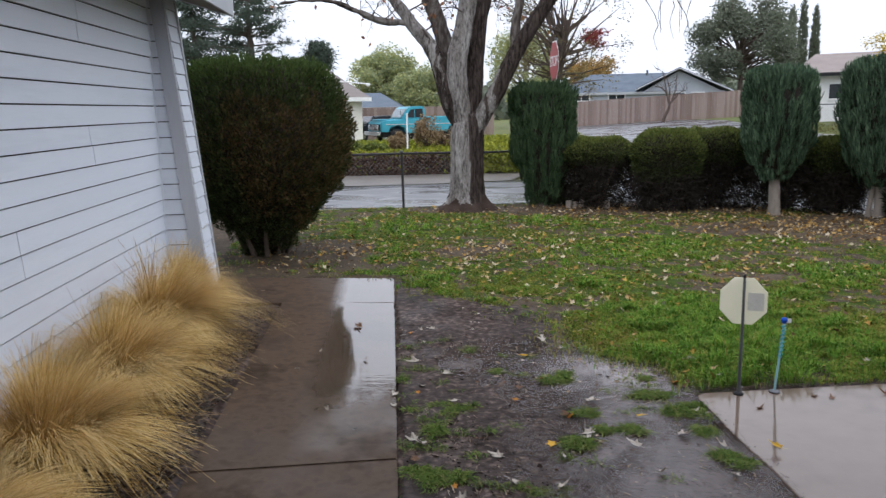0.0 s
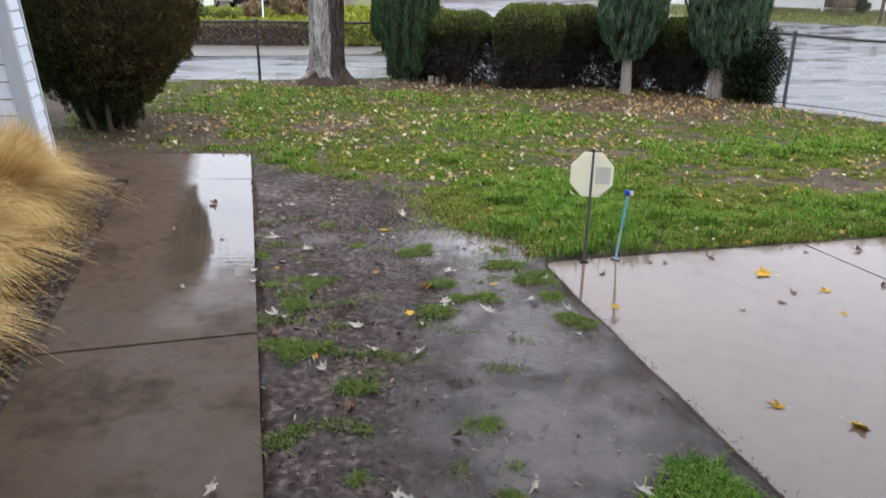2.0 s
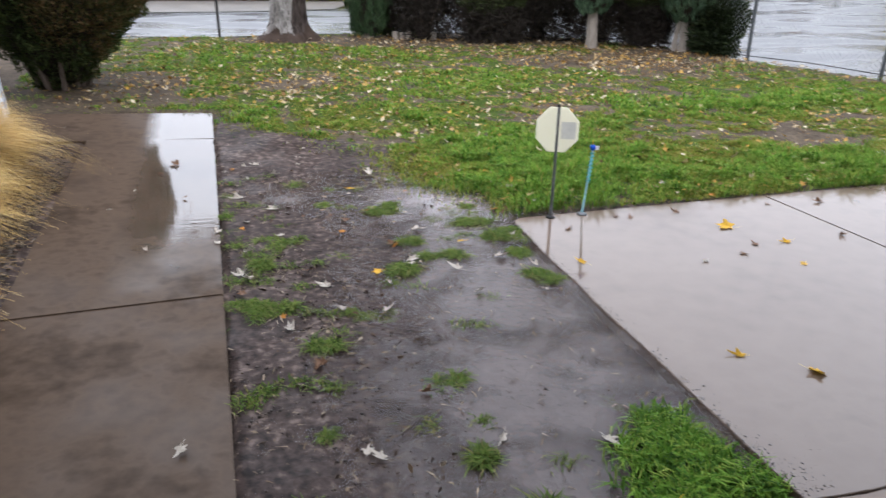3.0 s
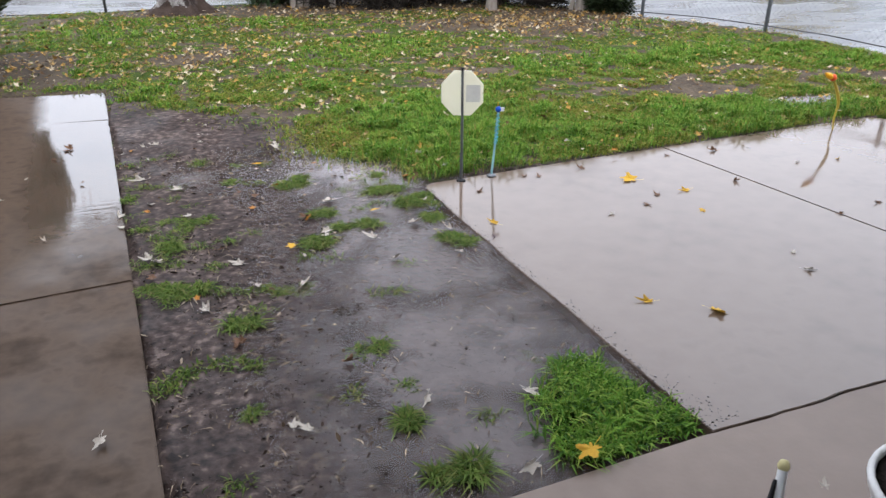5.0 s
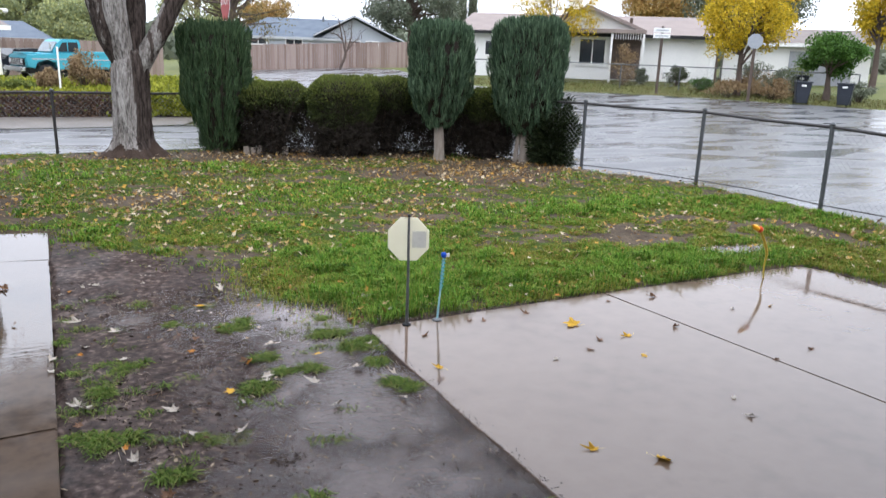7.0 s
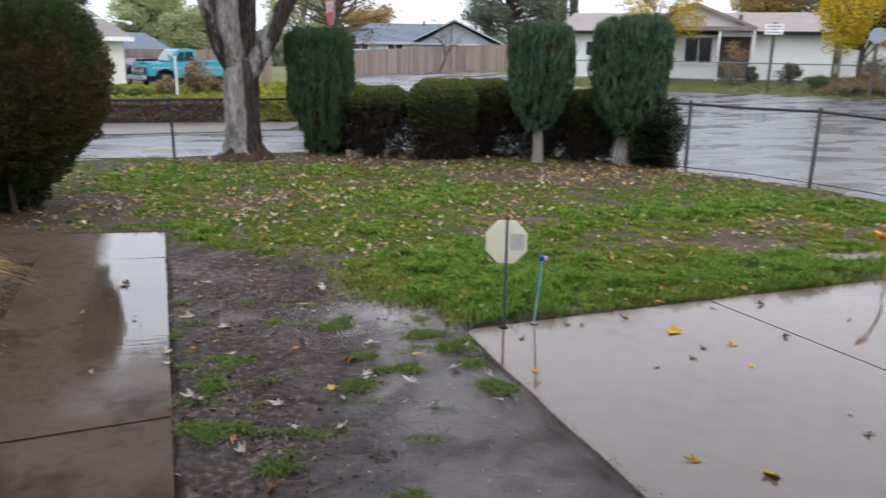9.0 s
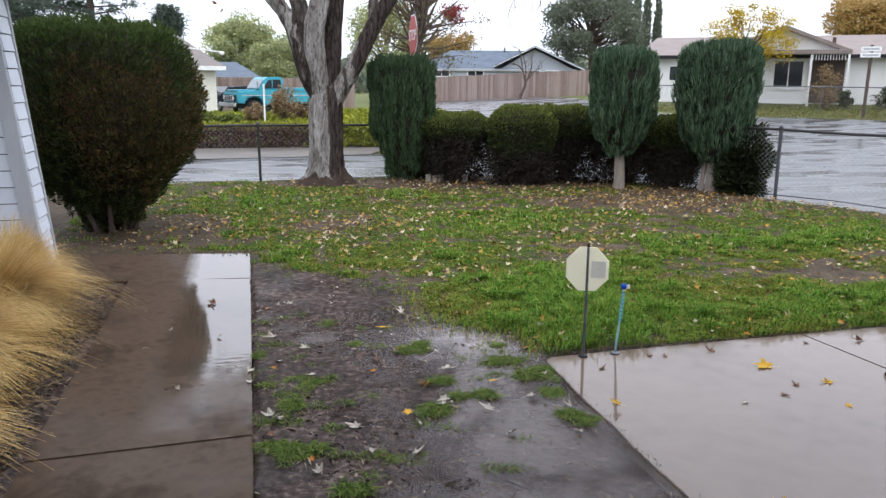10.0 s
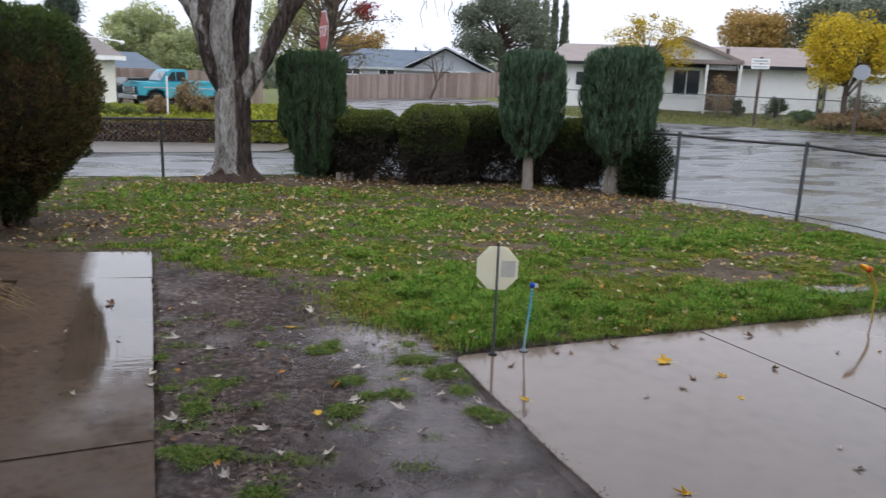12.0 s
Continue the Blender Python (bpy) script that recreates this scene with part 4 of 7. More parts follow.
rv = octa[None] * (s[:, None] * rng.uniform(0.7, 1.3, (n, 6)))[:, :, None] + np.column_stack([cxy, rng.uniform(-0.012, 0.012, n)])[:, None, :]
tri = np.array([(0, 1, 4), (1, 2, 4), (2, 3, 4), (3, 0, 4), (1, 0, 5), (2, 1, 5), (3, 2, 5), (0, 3, 5)])
tagged(mesh_np("gravel", rv.reshape(-1, 3), (np.arange(n)[:, None, None] * 6 + tri[None]).reshape(-1, 3), STONES), "dark wet gravel between the wall and the walk", "gravel", kind="stuff")

# dead straws and torn blades lying over the gravel
k = 1700
u, v = rng.uniform(-1.95, -1.00, k), rng.uniform(1.5, 6.5, k)
p0 = np.column_stack([np.array([hx(a, b) for a, b in zip(u, v)]), rng.uniform(0.006, 0.03, k)])
v, f = blades(p0, np.column_stack([rng.normal(0.5, 0.6, k), rng.normal(0, 0.7, k), rng.normal(0, 0.06, k)]), rng.uniform(0.04, 0.16, k), 0.0035, 0.05)
tagged(mesh_np("dead_straw", v, f, DRY_BRUSH), "dead straw fallen from the feather grasses over the gravel", "grass", kind="stuff")

# ---------------- clipped shrubs ----------------
def shrub_surface(profile, n, r, lump=0.06, wide=1.0, lump_scale=3.0, square=2.0):
    """Points and outward ways on a lumpy turned form given by (z, radius) pairs."""
    zs, rs = np.array([p[0] for p in profile]), np.array([p[1] for p in profile])
    zz = np.linspace(zs[0], zs[-1], 200)
    rr = np.interp(zz, zs, rs)
    w = np.cumsum(rr * np.hypot(1, np.gradient(rr, zz)))
    z = np.interp(r.uniform(0, w[-1], n), w, zz)
    a = r.uniform(0, 6.283, n)
    rad = np.interp(z, zs, rs)
    c, s = np.cos(a), np.sin(a)
    k = (np.abs(c) ** square + np.abs(s) ** square) ** (-1 / square)
    slope_z = np.interp(z, zz, np.gradient(rr, zz))
    p = np.column_stack([c * rad * k * wide, s * rad * k, z])
    out = unit(np.column_stack([c, s, -slope_z]))
    p += out * (lump * wobble(p, lump_scale, r.uniform(0, 50)))[:, None]
    return p, out


def clipped_shrub(name, label, category, at, profile, mats, n, leaf, r, up=0.5, lump=0.05, wide=1.0, stems=(), stem_mat=None, group="", top=1.6, turn=0, square=2.0, depth=0.12, lump_scale=3.0, hollow=0.0, slim=0.32, streak=0.0):
    ob = thing(name, label, category, at, turn, group)
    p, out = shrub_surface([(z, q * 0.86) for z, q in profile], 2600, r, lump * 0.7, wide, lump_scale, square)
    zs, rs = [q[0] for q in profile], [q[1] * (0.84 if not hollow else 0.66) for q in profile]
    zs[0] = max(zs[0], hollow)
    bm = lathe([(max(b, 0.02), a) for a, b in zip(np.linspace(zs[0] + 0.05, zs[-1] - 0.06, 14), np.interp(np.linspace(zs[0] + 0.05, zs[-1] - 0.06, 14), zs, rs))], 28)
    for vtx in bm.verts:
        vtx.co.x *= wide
    # a solid dark core paints the shaded inside of the foliage
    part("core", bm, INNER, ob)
    p, out = shrub_surface(profile, n, r, lump, wide, lump_scale, square)
    p -= out * (depth * r.uniform(0, 1, n) ** 2)[:, None]
    if streak:  # upright sprays with furrows between them
        p += out * (streak * np.clip(wobble(p * [1, 1, 0.12], 13.0, 5.0), -0.7, 0.35))[:, None]
    if hollow:
        thin = r.random(n) < np.clip((hollow - p[:, 2]) / hollow, 0, 1) * 0.5
        p, out = p[~thin], out[~thin]
        n = len(p)
    way = out * (0.6 if up > 2 else 1.0) + np.array([0, 0, up]) + r.normal(0, 0.45, (n, 3))
    L = leaf * r.uniform(0.6, 1.4, n)
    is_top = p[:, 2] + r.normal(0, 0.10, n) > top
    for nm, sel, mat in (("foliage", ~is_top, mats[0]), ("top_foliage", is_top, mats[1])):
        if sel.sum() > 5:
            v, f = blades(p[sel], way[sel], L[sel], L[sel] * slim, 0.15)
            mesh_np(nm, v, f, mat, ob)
    for pts, rad in stems:
        tube("stem", pts, rad, stem_mat, ob, 9)
    return ob


r1 = np.random.default_rng(11)
stems = []
for i in range(30):
    a = i * 0.7
    q = 0.05 + 0.045 * (i % 4)
    stems.append(([(q * math.cos(a), q * math.sin(a), -0.05), (1.7 * q * math.cos(a), 1.7 * q * math.sin(a), 0.22), (2.3 * q * math.cos(a), 2.3 * q * math.sin(a), 0.66)], [0.030, 0.024, 0.015]))
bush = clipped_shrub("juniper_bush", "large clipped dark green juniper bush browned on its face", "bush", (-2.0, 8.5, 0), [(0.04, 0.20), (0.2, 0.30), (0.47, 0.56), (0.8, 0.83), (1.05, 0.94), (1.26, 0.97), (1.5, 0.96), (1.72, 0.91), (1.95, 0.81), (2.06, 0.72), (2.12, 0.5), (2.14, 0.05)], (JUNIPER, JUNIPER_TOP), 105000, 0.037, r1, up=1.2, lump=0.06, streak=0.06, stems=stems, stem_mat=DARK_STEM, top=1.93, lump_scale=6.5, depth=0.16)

# the browned, sunburnt face lies on one side; the rest stayed green
for q in bush.children:
    if q.name.startswith("foliage"):
        q.data.materials.append(JUNIPER_SIDE)
        mid = np.empty(len(q.data.polygons) * 3, dtype=np.float32)
        q.data.polygons.foreach_get("center", mid)
        mid = mid.reshape(-1, 3)
        burnt = 0.62 * mid[:, 0] - 0.78 * mid[:, 1] + 0.22 * wobble(mid * [1, 1, 0.5], 3.0, 4.0) + r1.normal(0, 0.07, len(mid))
        q.data.polygons.foreach_set("material_index", ((burnt < 0.52) | (mid[:, 2] + 0.3 * wobble(mid, 3.0, 8.0) > 1.72)).astype(np.int32))


def column_cypress(at, height, radius, bottom, trunk_top, seed, mats, n=32000, label="", wide=1.0, twin=False):
    r = np.random.default_rng(seed)
    b, h = bottom, height
    prof = [(b, 0.10), (b + 0.03 * (h - b), radius * 0.42), (b + 0.2 * (h - b), radius * 0.66), (b + 0.42 * (h - b), radius * 0.94), (b + 0.86 * (h - b), radius * 0.99), (h - 0.06, radius * 0.93), (h, radius * 0.70), (h + 0.01, 0.05)] if b < 0.3 else [(b, 0.10), (b + 0.08 * (h - b), radius * 0.42), (b + 0.2 * (h - b), radius * 0.74), (b + 0.36 * (h - b), radius * 0.92), (b + 0.55 * (h - b), radius * 1.0), (b + 0.86 * (h - b), radius * 0.99), (h - 0.06, radius * 0.93), (h, radius * 0.70), (h + 0.01, 0.05)]
    stems = [([(0, 0, -0.05), (0.01, 0.0, 0.15), (-0.01, 0.01, trunk_top), (0, 0, trunk_top + 0.4)], [0.105, 0.082, 0.072, 0.05])]
    if twin:
        stems.append(([(-0.13, 0.05, -0.05), (-0.11, 0.03, 0.3), (-0.07, 0.0, trunk_top + 0.3)], [0.045, 0.036, 0.03]))
        stems.append(([(0.14, -0.02, -0.05), (0.10, 0.0, 0.2), (0.04, 0.0, trunk_top + 0.2)], [0.055, 0.042, 0.035]))
    return clipped_shrub("cypress", label, "cypress", at, prof, mats, n, 0.085, r, up=3.2, lump=0.045, slim=0.15, streak=0.13, wide=wide, stems=stems, stem_mat=STEM, group="clipped cypresses by the street", top=h - 0.07, depth=0.10, lump_scale=5.0)


column_cypress((1.63, 12.30, 0), 1.90, 0.49, 0.04, 0.25, 21, (CYPRESS_DARK, CYPRESS_DARK), label="clipped dark green column cypress reaching nearly to the ground")
column_cypress((4.78, 10.85, 0), 2.00, 0.46, 0.50, 0.60, 22, (CYPRESS, CYPRESS), label="flat-topped blue-green cypress on a bare pale trunk")
column_cypress((6.05, 10.40, 0), 2.10, 0.545, 0.40, 0.55, 23, (CYPRESS, CYPRESS), label="tall blue-green clipped cypress on split pale stems", twin=True)

# a clipped hedge: leafy domes above, bare crooked stems and a tangle of dead twigs, darkened for shade, below
for i, (x, y, rad, h, wide, low, lab) in enumerate([(2.52, 12.18, 0.53, 1.10, 1.16, 0.66, "round dark clipped hedge shrub with bare stems below"), (3.46, 11.66, 0.50, 1.23, 1.06, 0.44, "taller green hedge shrub with sloping clipped top"), (4.32, 12.0, 0.56, 1.23, 1.12, 0.62, "dark clipped hedge shrub behind a cypress"), (5.18, 11.45, 0.56, 1.14, 1.12, 0.66, "dark hedge shrub between two cypresses"), (5.75, 11.0, 0.42, 1.10, 1.0, 0.50, "dark hedge shrub behind a cypress trunk")]):
    r = np.random.default_rng(60 + i)
    stems = []
    for j in range(9):
        a = j * 0.7 + i
        q = 0.14 + 0.08 * (j % 4)
        stems.append(([(0.05 * math.cos(a), 0.05 * math.sin(a), -0.05), (0.35 * q * math.cos(a + 0.5), 0.35 * q * math.sin(a + 0.5), 0.14), (0.75 * q * math.cos(a), 0.75 * q * math.sin(a), 0.32), (q * 1.25 * math.cos(a + 0.25), q * 1.25 * math.sin(a + 0.25), low + 0.18)], [0.040, 0.030, 0.023, 0.013]))
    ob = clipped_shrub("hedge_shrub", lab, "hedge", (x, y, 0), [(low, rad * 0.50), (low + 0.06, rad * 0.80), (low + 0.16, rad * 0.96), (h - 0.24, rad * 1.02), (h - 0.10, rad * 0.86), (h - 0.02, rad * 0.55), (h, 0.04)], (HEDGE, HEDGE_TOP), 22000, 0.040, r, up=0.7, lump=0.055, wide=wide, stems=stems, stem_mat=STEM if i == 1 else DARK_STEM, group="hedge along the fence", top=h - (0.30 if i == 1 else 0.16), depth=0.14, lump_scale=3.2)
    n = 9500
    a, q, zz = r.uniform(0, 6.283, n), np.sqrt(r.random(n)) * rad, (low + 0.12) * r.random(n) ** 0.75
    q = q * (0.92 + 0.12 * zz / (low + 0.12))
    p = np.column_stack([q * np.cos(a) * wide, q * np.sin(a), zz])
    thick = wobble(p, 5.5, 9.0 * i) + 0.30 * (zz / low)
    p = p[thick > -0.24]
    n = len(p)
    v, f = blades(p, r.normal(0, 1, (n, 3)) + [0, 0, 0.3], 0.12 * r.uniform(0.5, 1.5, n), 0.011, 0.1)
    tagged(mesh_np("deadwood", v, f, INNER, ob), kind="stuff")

r = np.random.default_rng(79)
mound = thing("juniper_shrub", "low green juniper mound behind short log posts", "bush", (2.23, 12.69, 0))
p, out = shrub_surface([(0.0, 0.30), (0.10, 0.36), (0.20, 0.28), (0.27, 0.05)], 6000, r, 0.05, 1.15)
p *= r.uniform(0.6, 1.05, (6000, 1))
v, f = blades(p, out + np.array([0, 0, 0.6]) + r.normal(0, 0.4, (6000, 3)), 0.06 * r.uniform(0.5, 1.5, 6000), 0.014, 0.2)
mesh_np("foliage", v, f, HEDGE, mound)

r = np.random.default_rng(80)
wild = thing("juniper_shrub", "loose dark green juniper spreading at the fence corner", "bush", (6.44, 10.10, 0))
p, out = shrub_surface([(0.02, 0.24), (0.25, 0.30), (0.6, 0.26), (0.9, 0.15), (1.02, 0.05)], 9000, r, 0.10)
p *= r.uniform(0.35, 1.08, (9000, 1))
v, f = blades(p, out + np.array([0, 0, 0.5]) + r.normal(0, 0.4, (9000, 3)), 0.10 * r.uniform(0.5, 1.5, 9000), 0.022, 0.2)
mesh_np("foliage", v, f, WILD_JUNIPER, wild)
tube("stem", [(0, 0, -0.05), (0.02, 0, 0.5)], [0.04, 0.02], DARK_STEM, wild)

# ---------------- the maple by the fence ----------------
maple = thing("maple_tree", "bare many-limbed maple with pale flaking wet-streaked bark", "tree", (0.45, 12.04, 0))
rt = np.random.default_rng(5)


def roughen(ob, sides, deep, seed):
    """Long flaking ridges standing proud along a limb."""
    v = np.empty(len(ob.data.vertices) * 3, dtype=np.float32)
    ob.data.vertices.foreach_get("co", v)
    v = v.reshape(-1, sides, 3)
    mid = v.mean(1, keepdims=True)
    out = v - mid
    p = (out * [1, 1, 1]).reshape(-1, 3) * 1.0 + np.repeat(mid[:, 0], sides, 0) * [0.35, 0.35, 0.16]
    w = np.clip(wobble(p, 15.0, seed), -0.55, 0.25) + 0.45 * np.clip(wobble(p * [1, 1, 2.2], 30.0, seed + 7), -0.6, 0.4)
    v = v + out / np.maximum(np.linalg.norm(out, axis=2, keepdims=True), 1e-6) * (deep * w).reshape(-1, sides, 1)
    ob.data.vertices.foreach_set("co", v.astype(np.float32).ravel())
    ob.data.update()


def limb(points, parent, name="limb", sides=26, mat=None):
    """(across, up, radius, depth) rows from the foot of the tree, smoothed and made knotty."""
    q = smooth_line([(a, d, b, c) for a, b, c, d in points], 4 * len(points))
    q[:, :2] += rt.normal(0, 0.003, (len(q), 2))
    fine = smooth_line([tuple(p) for p in q[::2]], 11 * len(points))
    ob = tube(name, [tuple(p[:3]) for p in fine], [max(float(p[3]), 0.004) * 0.92 for p in fine], mat or BARK, parent, sides)
    roughen(ob, sides, 0.018, 3.0 + len(parent.children))
    return ob, q


# trunk with buttressed foot
foot_z = np.linspace(-0.12, 1.62, 74)
foot_r = np.interp(foot_z, (-0.12, -0.02, 0.05, 0.14, 0.27, 0.5, 0.8, 1.1, 1.25, 1.4, 1.52, 1.62), (0.70, 0.58, 0.47, 0.370, 0.312, 0.282, 0.278, 0.284, 0.275, 0.25, 0.19, 0.08))
tv = []
for zz, rad in zip(foot_z, foot_r):
    for i in range(80):
        a = 6.28318 * i / 80
        foot = max(0.0, 1 - zz / 0.35)
        w = 1 + 0.16 * foot * math.cos(5 * a + 0.6) + 0.05 * math.sin(3 * a + zz) + 0.03 * math.sin(11 * a + 3 * zz)
        tv.append((0.91 * rad * w * math.cos(a) - 0.065 + 0.01 * zz, 0.91 * rad * w * math.sin(a) * 0.9, zz))
tf = [(k * 80 + i, k * 80 + (i + 1) % 80, (k + 1) * 80 + (i + 1) % 80, (k + 1) * 80 + i) for k in range(73) for i in range(80)]
trunk = mesh_np("trunk", tv, tf, TRUNK_BARK, maple, True)
roughen(trunk, 80, 0.022, 1.0)
trunk.data.materials.append(ROOT_BARK)  # the brown, earth-stained bark of the root flare
ring_mid = np.array([(p.center.x, p.center.y, p.center.z) for p in trunk.data.polygons])
trunk.data.polygons.foreach_set("material_index", (ring_mid[:, 2] + 0.14 * wobble(ring_mid * [1, 1, 0.3], 6.0, 2.0) < 0.17).astype(np.int32))
BOUGHS = [
    [(-0.05, 0.95, 0.10, 0.0), (-0.15, 1.35, 0.15, -0.01), (-0.29, 1.75, 0.18, -0.03), (-0.40, 2.15, 0.165, -0.05), (-0.58, 2.52, 0.13, -0.05), (-0.84, 2.86, 0.11, 0.0), (-1.12, 3.24, 0.095, 0.1), (-1.5, 3.8, 0.08, 0.3), (-2.1, 4.7, 0.05, 0.6)],
    [(-0.14, 1.6, 0.10, 0.04), (-0.24, 2.0, 0.13, 0.06), (-0.36, 2.56, 0.135, 0.12), (-0.48, 2.98, 0.13, 0.18), (-0.58, 3.24, 0.13, 0.2), (-0.85, 4.0, 0.10, 0.1), (-1.1, 5.2, 0.06, -0.2)],
    [(-0.04, 0.95, 0.10, -0.03), (-0.11, 1.4, 0.15, -0.07), (-0.20, 2.2, 0.17, -0.14), (-0.10, 2.72, 0.15, -0.16), (0.0, 3.24, 0.145, -0.2), (0.08, 4.0, 0.11, -0.5), (0.2, 5.4, 0.06, -0.9)],
    [(0.0, 1.0, 0.12, 0.04), (0.03, 1.5, 0.17, 0.10), (0.08, 2.3, 0.18, 0.18), (0.14, 2.9, 0.165, 0.22), (0.21, 3.24, 0.16, 0.25), (0.4, 4.1, 0.11, 0.5), (0.6, 5.5, 0.06, 0.9)],
    [(0.0, 0.95, 0.10, 0.0), (0.13, 1.35, 0.14, 0.0), (0.40, 1.82, 0.145, -0.04), (0.63, 2.25, 0.135, -0.06), (0.85, 2.64, 0.13, -0.08), (1.08, 3.0, 0.12, -0.1), (1.34, 3.35, 0.11, -0.15), (1.8, 3.9, 0.08, -0.3), (2.5, 4.8, 0.05, -0.6)],
    [(0.58, 2.1, 0.06, -0.04), (0.70, 2.4, 0.08, 0.0), (0.73, 2.85, 0.08, 0.1), (0.80, 3.25, 0.078, 0.15), (0.86, 4.0, 0.055, 0.3), (0.95, 4.9, 0.035, 0.4)],
    [(-0.75, 2.75, 0.04, -0.02), (-0.95, 2.90, 0.055, 0.0), (-1.32, 2.93, 0.055, -0.1), (-1.66, 3.05, 0.045, -0.25), (-2.0, 3.18, 0.034, -0.4), (-2.45, 3.18, 0.024, -0.55), (-2.8, 3.12, 0.014, -0.7)],
]
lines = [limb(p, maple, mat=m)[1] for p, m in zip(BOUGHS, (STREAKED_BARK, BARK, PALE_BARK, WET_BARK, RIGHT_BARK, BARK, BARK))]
tw = Tubes(4)
leaf_at = []


def twigs(start, way, length, rad, level):
    p, d = Vector(start), Vector(way).normalized()
    pts, rr = [p.copy()], [rad]
    steps = 5
    for s in range(steps):
        d = (d + Vector(rt.normal(0, 0.22, 3)) + Vector((0, 0, -0.10 if level > 1 else 0.02))).normalized()
        p = p + d * (length / steps)
        pts.append(p.copy())
        rr.append(rad * (1 - 0.8 * (s + 1) / steps))
        if level < 3 and s > 0:
            for _ in range(2 if level == 1 else 1):
                side = Vector(rt.normal(0, 1, 3)).normalized()
                twigs(p, d * 0.8 + side * 0.8, length * rt.uniform(0.35, 0.6), rad * 0.5, level + 1)
    leaf_at.append(pts[-1])
    tw.add([tuple(q) for q in pts], rr)


for li, q in enumerate(lines):
    for j in range(len(q) // 2 + 2 if li < 6 else 5, len(q), 4 if li < 6 else 2):
        a = rt.uniform(0, 6.283)
        twigs(q[j, :3], (math.cos(a) * 0.9, math.sin(a) * 0.9, 0.55), rt.uniform(1.2, 2.4) if q[j, 2] > 3.2 else (0.5 if li < 6 else 0.8), 0.018 if li < 6 else 0.011, 1)
# drooping ends of the outer twigs
for x0, y0, z1, z0 in [(2.55, -1.14, 2.75, 2.35), (2.93, -1.27, 2.75, 2.4), (2.75, -1.2, 3.0, 2.5), (2.6, -1.15, 3.1, 2.62), (2.98, -1.2, 3.1, 2.55)]:
    pts = [(x0 - 1.0, y0 + 0.9, z1 + 1.0), (x0 - 0.25, y0 + 0.2, z1 + 0.45), (x0 + 0.03, y0, z1), (x0 - 0.02, y0, (z0 + z1) / 2), (x0 + 0.04, y0, z0)]
    tw.add([tuple(p) for p in smooth_line(pts, 10)], [0.012 - 0.001 * i for i in range(10)])
for x0, y0, z0, ln in [(2.75, -0.5, 3.75, 1.1), (3.1, -0.3, 3.7, 0.85), (3.25, 0.2, 3.9, 1.2), (3.6, -0.6, 3.6, 0.7), (2.4, 0.4, 3.9, 0.8), (-1.2, -0.9, 3.7, 0.9), (4.0, 0.0, 4.0, 1.0)]:
    pts = [(x0 - 0.9, y0, z0 + 0.35), (x0 - 0.3, y0, z0 + 0.2), (x0, y0, z0 - 0.2 * ln), (x0 + rt.uniform(-0.1, 0.1), y0, z0 - ln)]
    tw.add([tuple(p) for p in smooth_line(pts, 10)], [0.012 - 0.0009 * i for i in range(10)])
    tw.add([(1.9, -0.2, 4.0), (x0 - 0.9, y0, z0 + 0.35)], [0.02, 0.012])
tw.mesh("twig", TWIG, maple)
lv = np.array([tuple(p) for p in leaf_at])
lv = lv[rt.random(len(lv)) < 0.25]
v, f = blades(lv, rt.normal(0, 1, (len(lv), 3)) + [0, 0, -0.8], 0.07, 0.05, 0.2)
mesh_np("leaf_sprays", v, f, RUST, maple)

# ---------------- chain-link fence ----------------
fence = thing("chain_link_fence", "rusty dark-railed galvanised chain-link fence along the street", "fence")
POST_PAINT = plain("dull_grey_post", (0.085, 0.09, 0.095), 0.5, 0.3)
POSTS = FENCE[1:14]
TOPZ = []
for i, (x, y) in enumerate(POSTS):
    low = -0.10 if i < 6 else -0.03
    h = 0.91 if i < 6 else (1.0, 1.0, 1.0, 0.98, 0.93, 0.9, 0.88)[min(i - 6, 6)]
    dark = i < 7
    lean = (0.015, -0.01, 0.008, -0.012)[i % 4]
    post = tube("post", [(x, y, low - 0.1), (x + lean, y, h)], [0.026, 0.026] if 5 < i else [0.022, 0.022], DARK_STEEL if dark else POST_PAINT, fence, 10)
    cap = lathe([(0.031, 0), (0.031, 0.02), (0.02, 0.035), (0.004, 0.042)], 10, (x + lean, y, h))
    part("post_cap", cap, POST_PAINT, post)
    TOPZ.append((x + lean, y, h - 0.015, low))
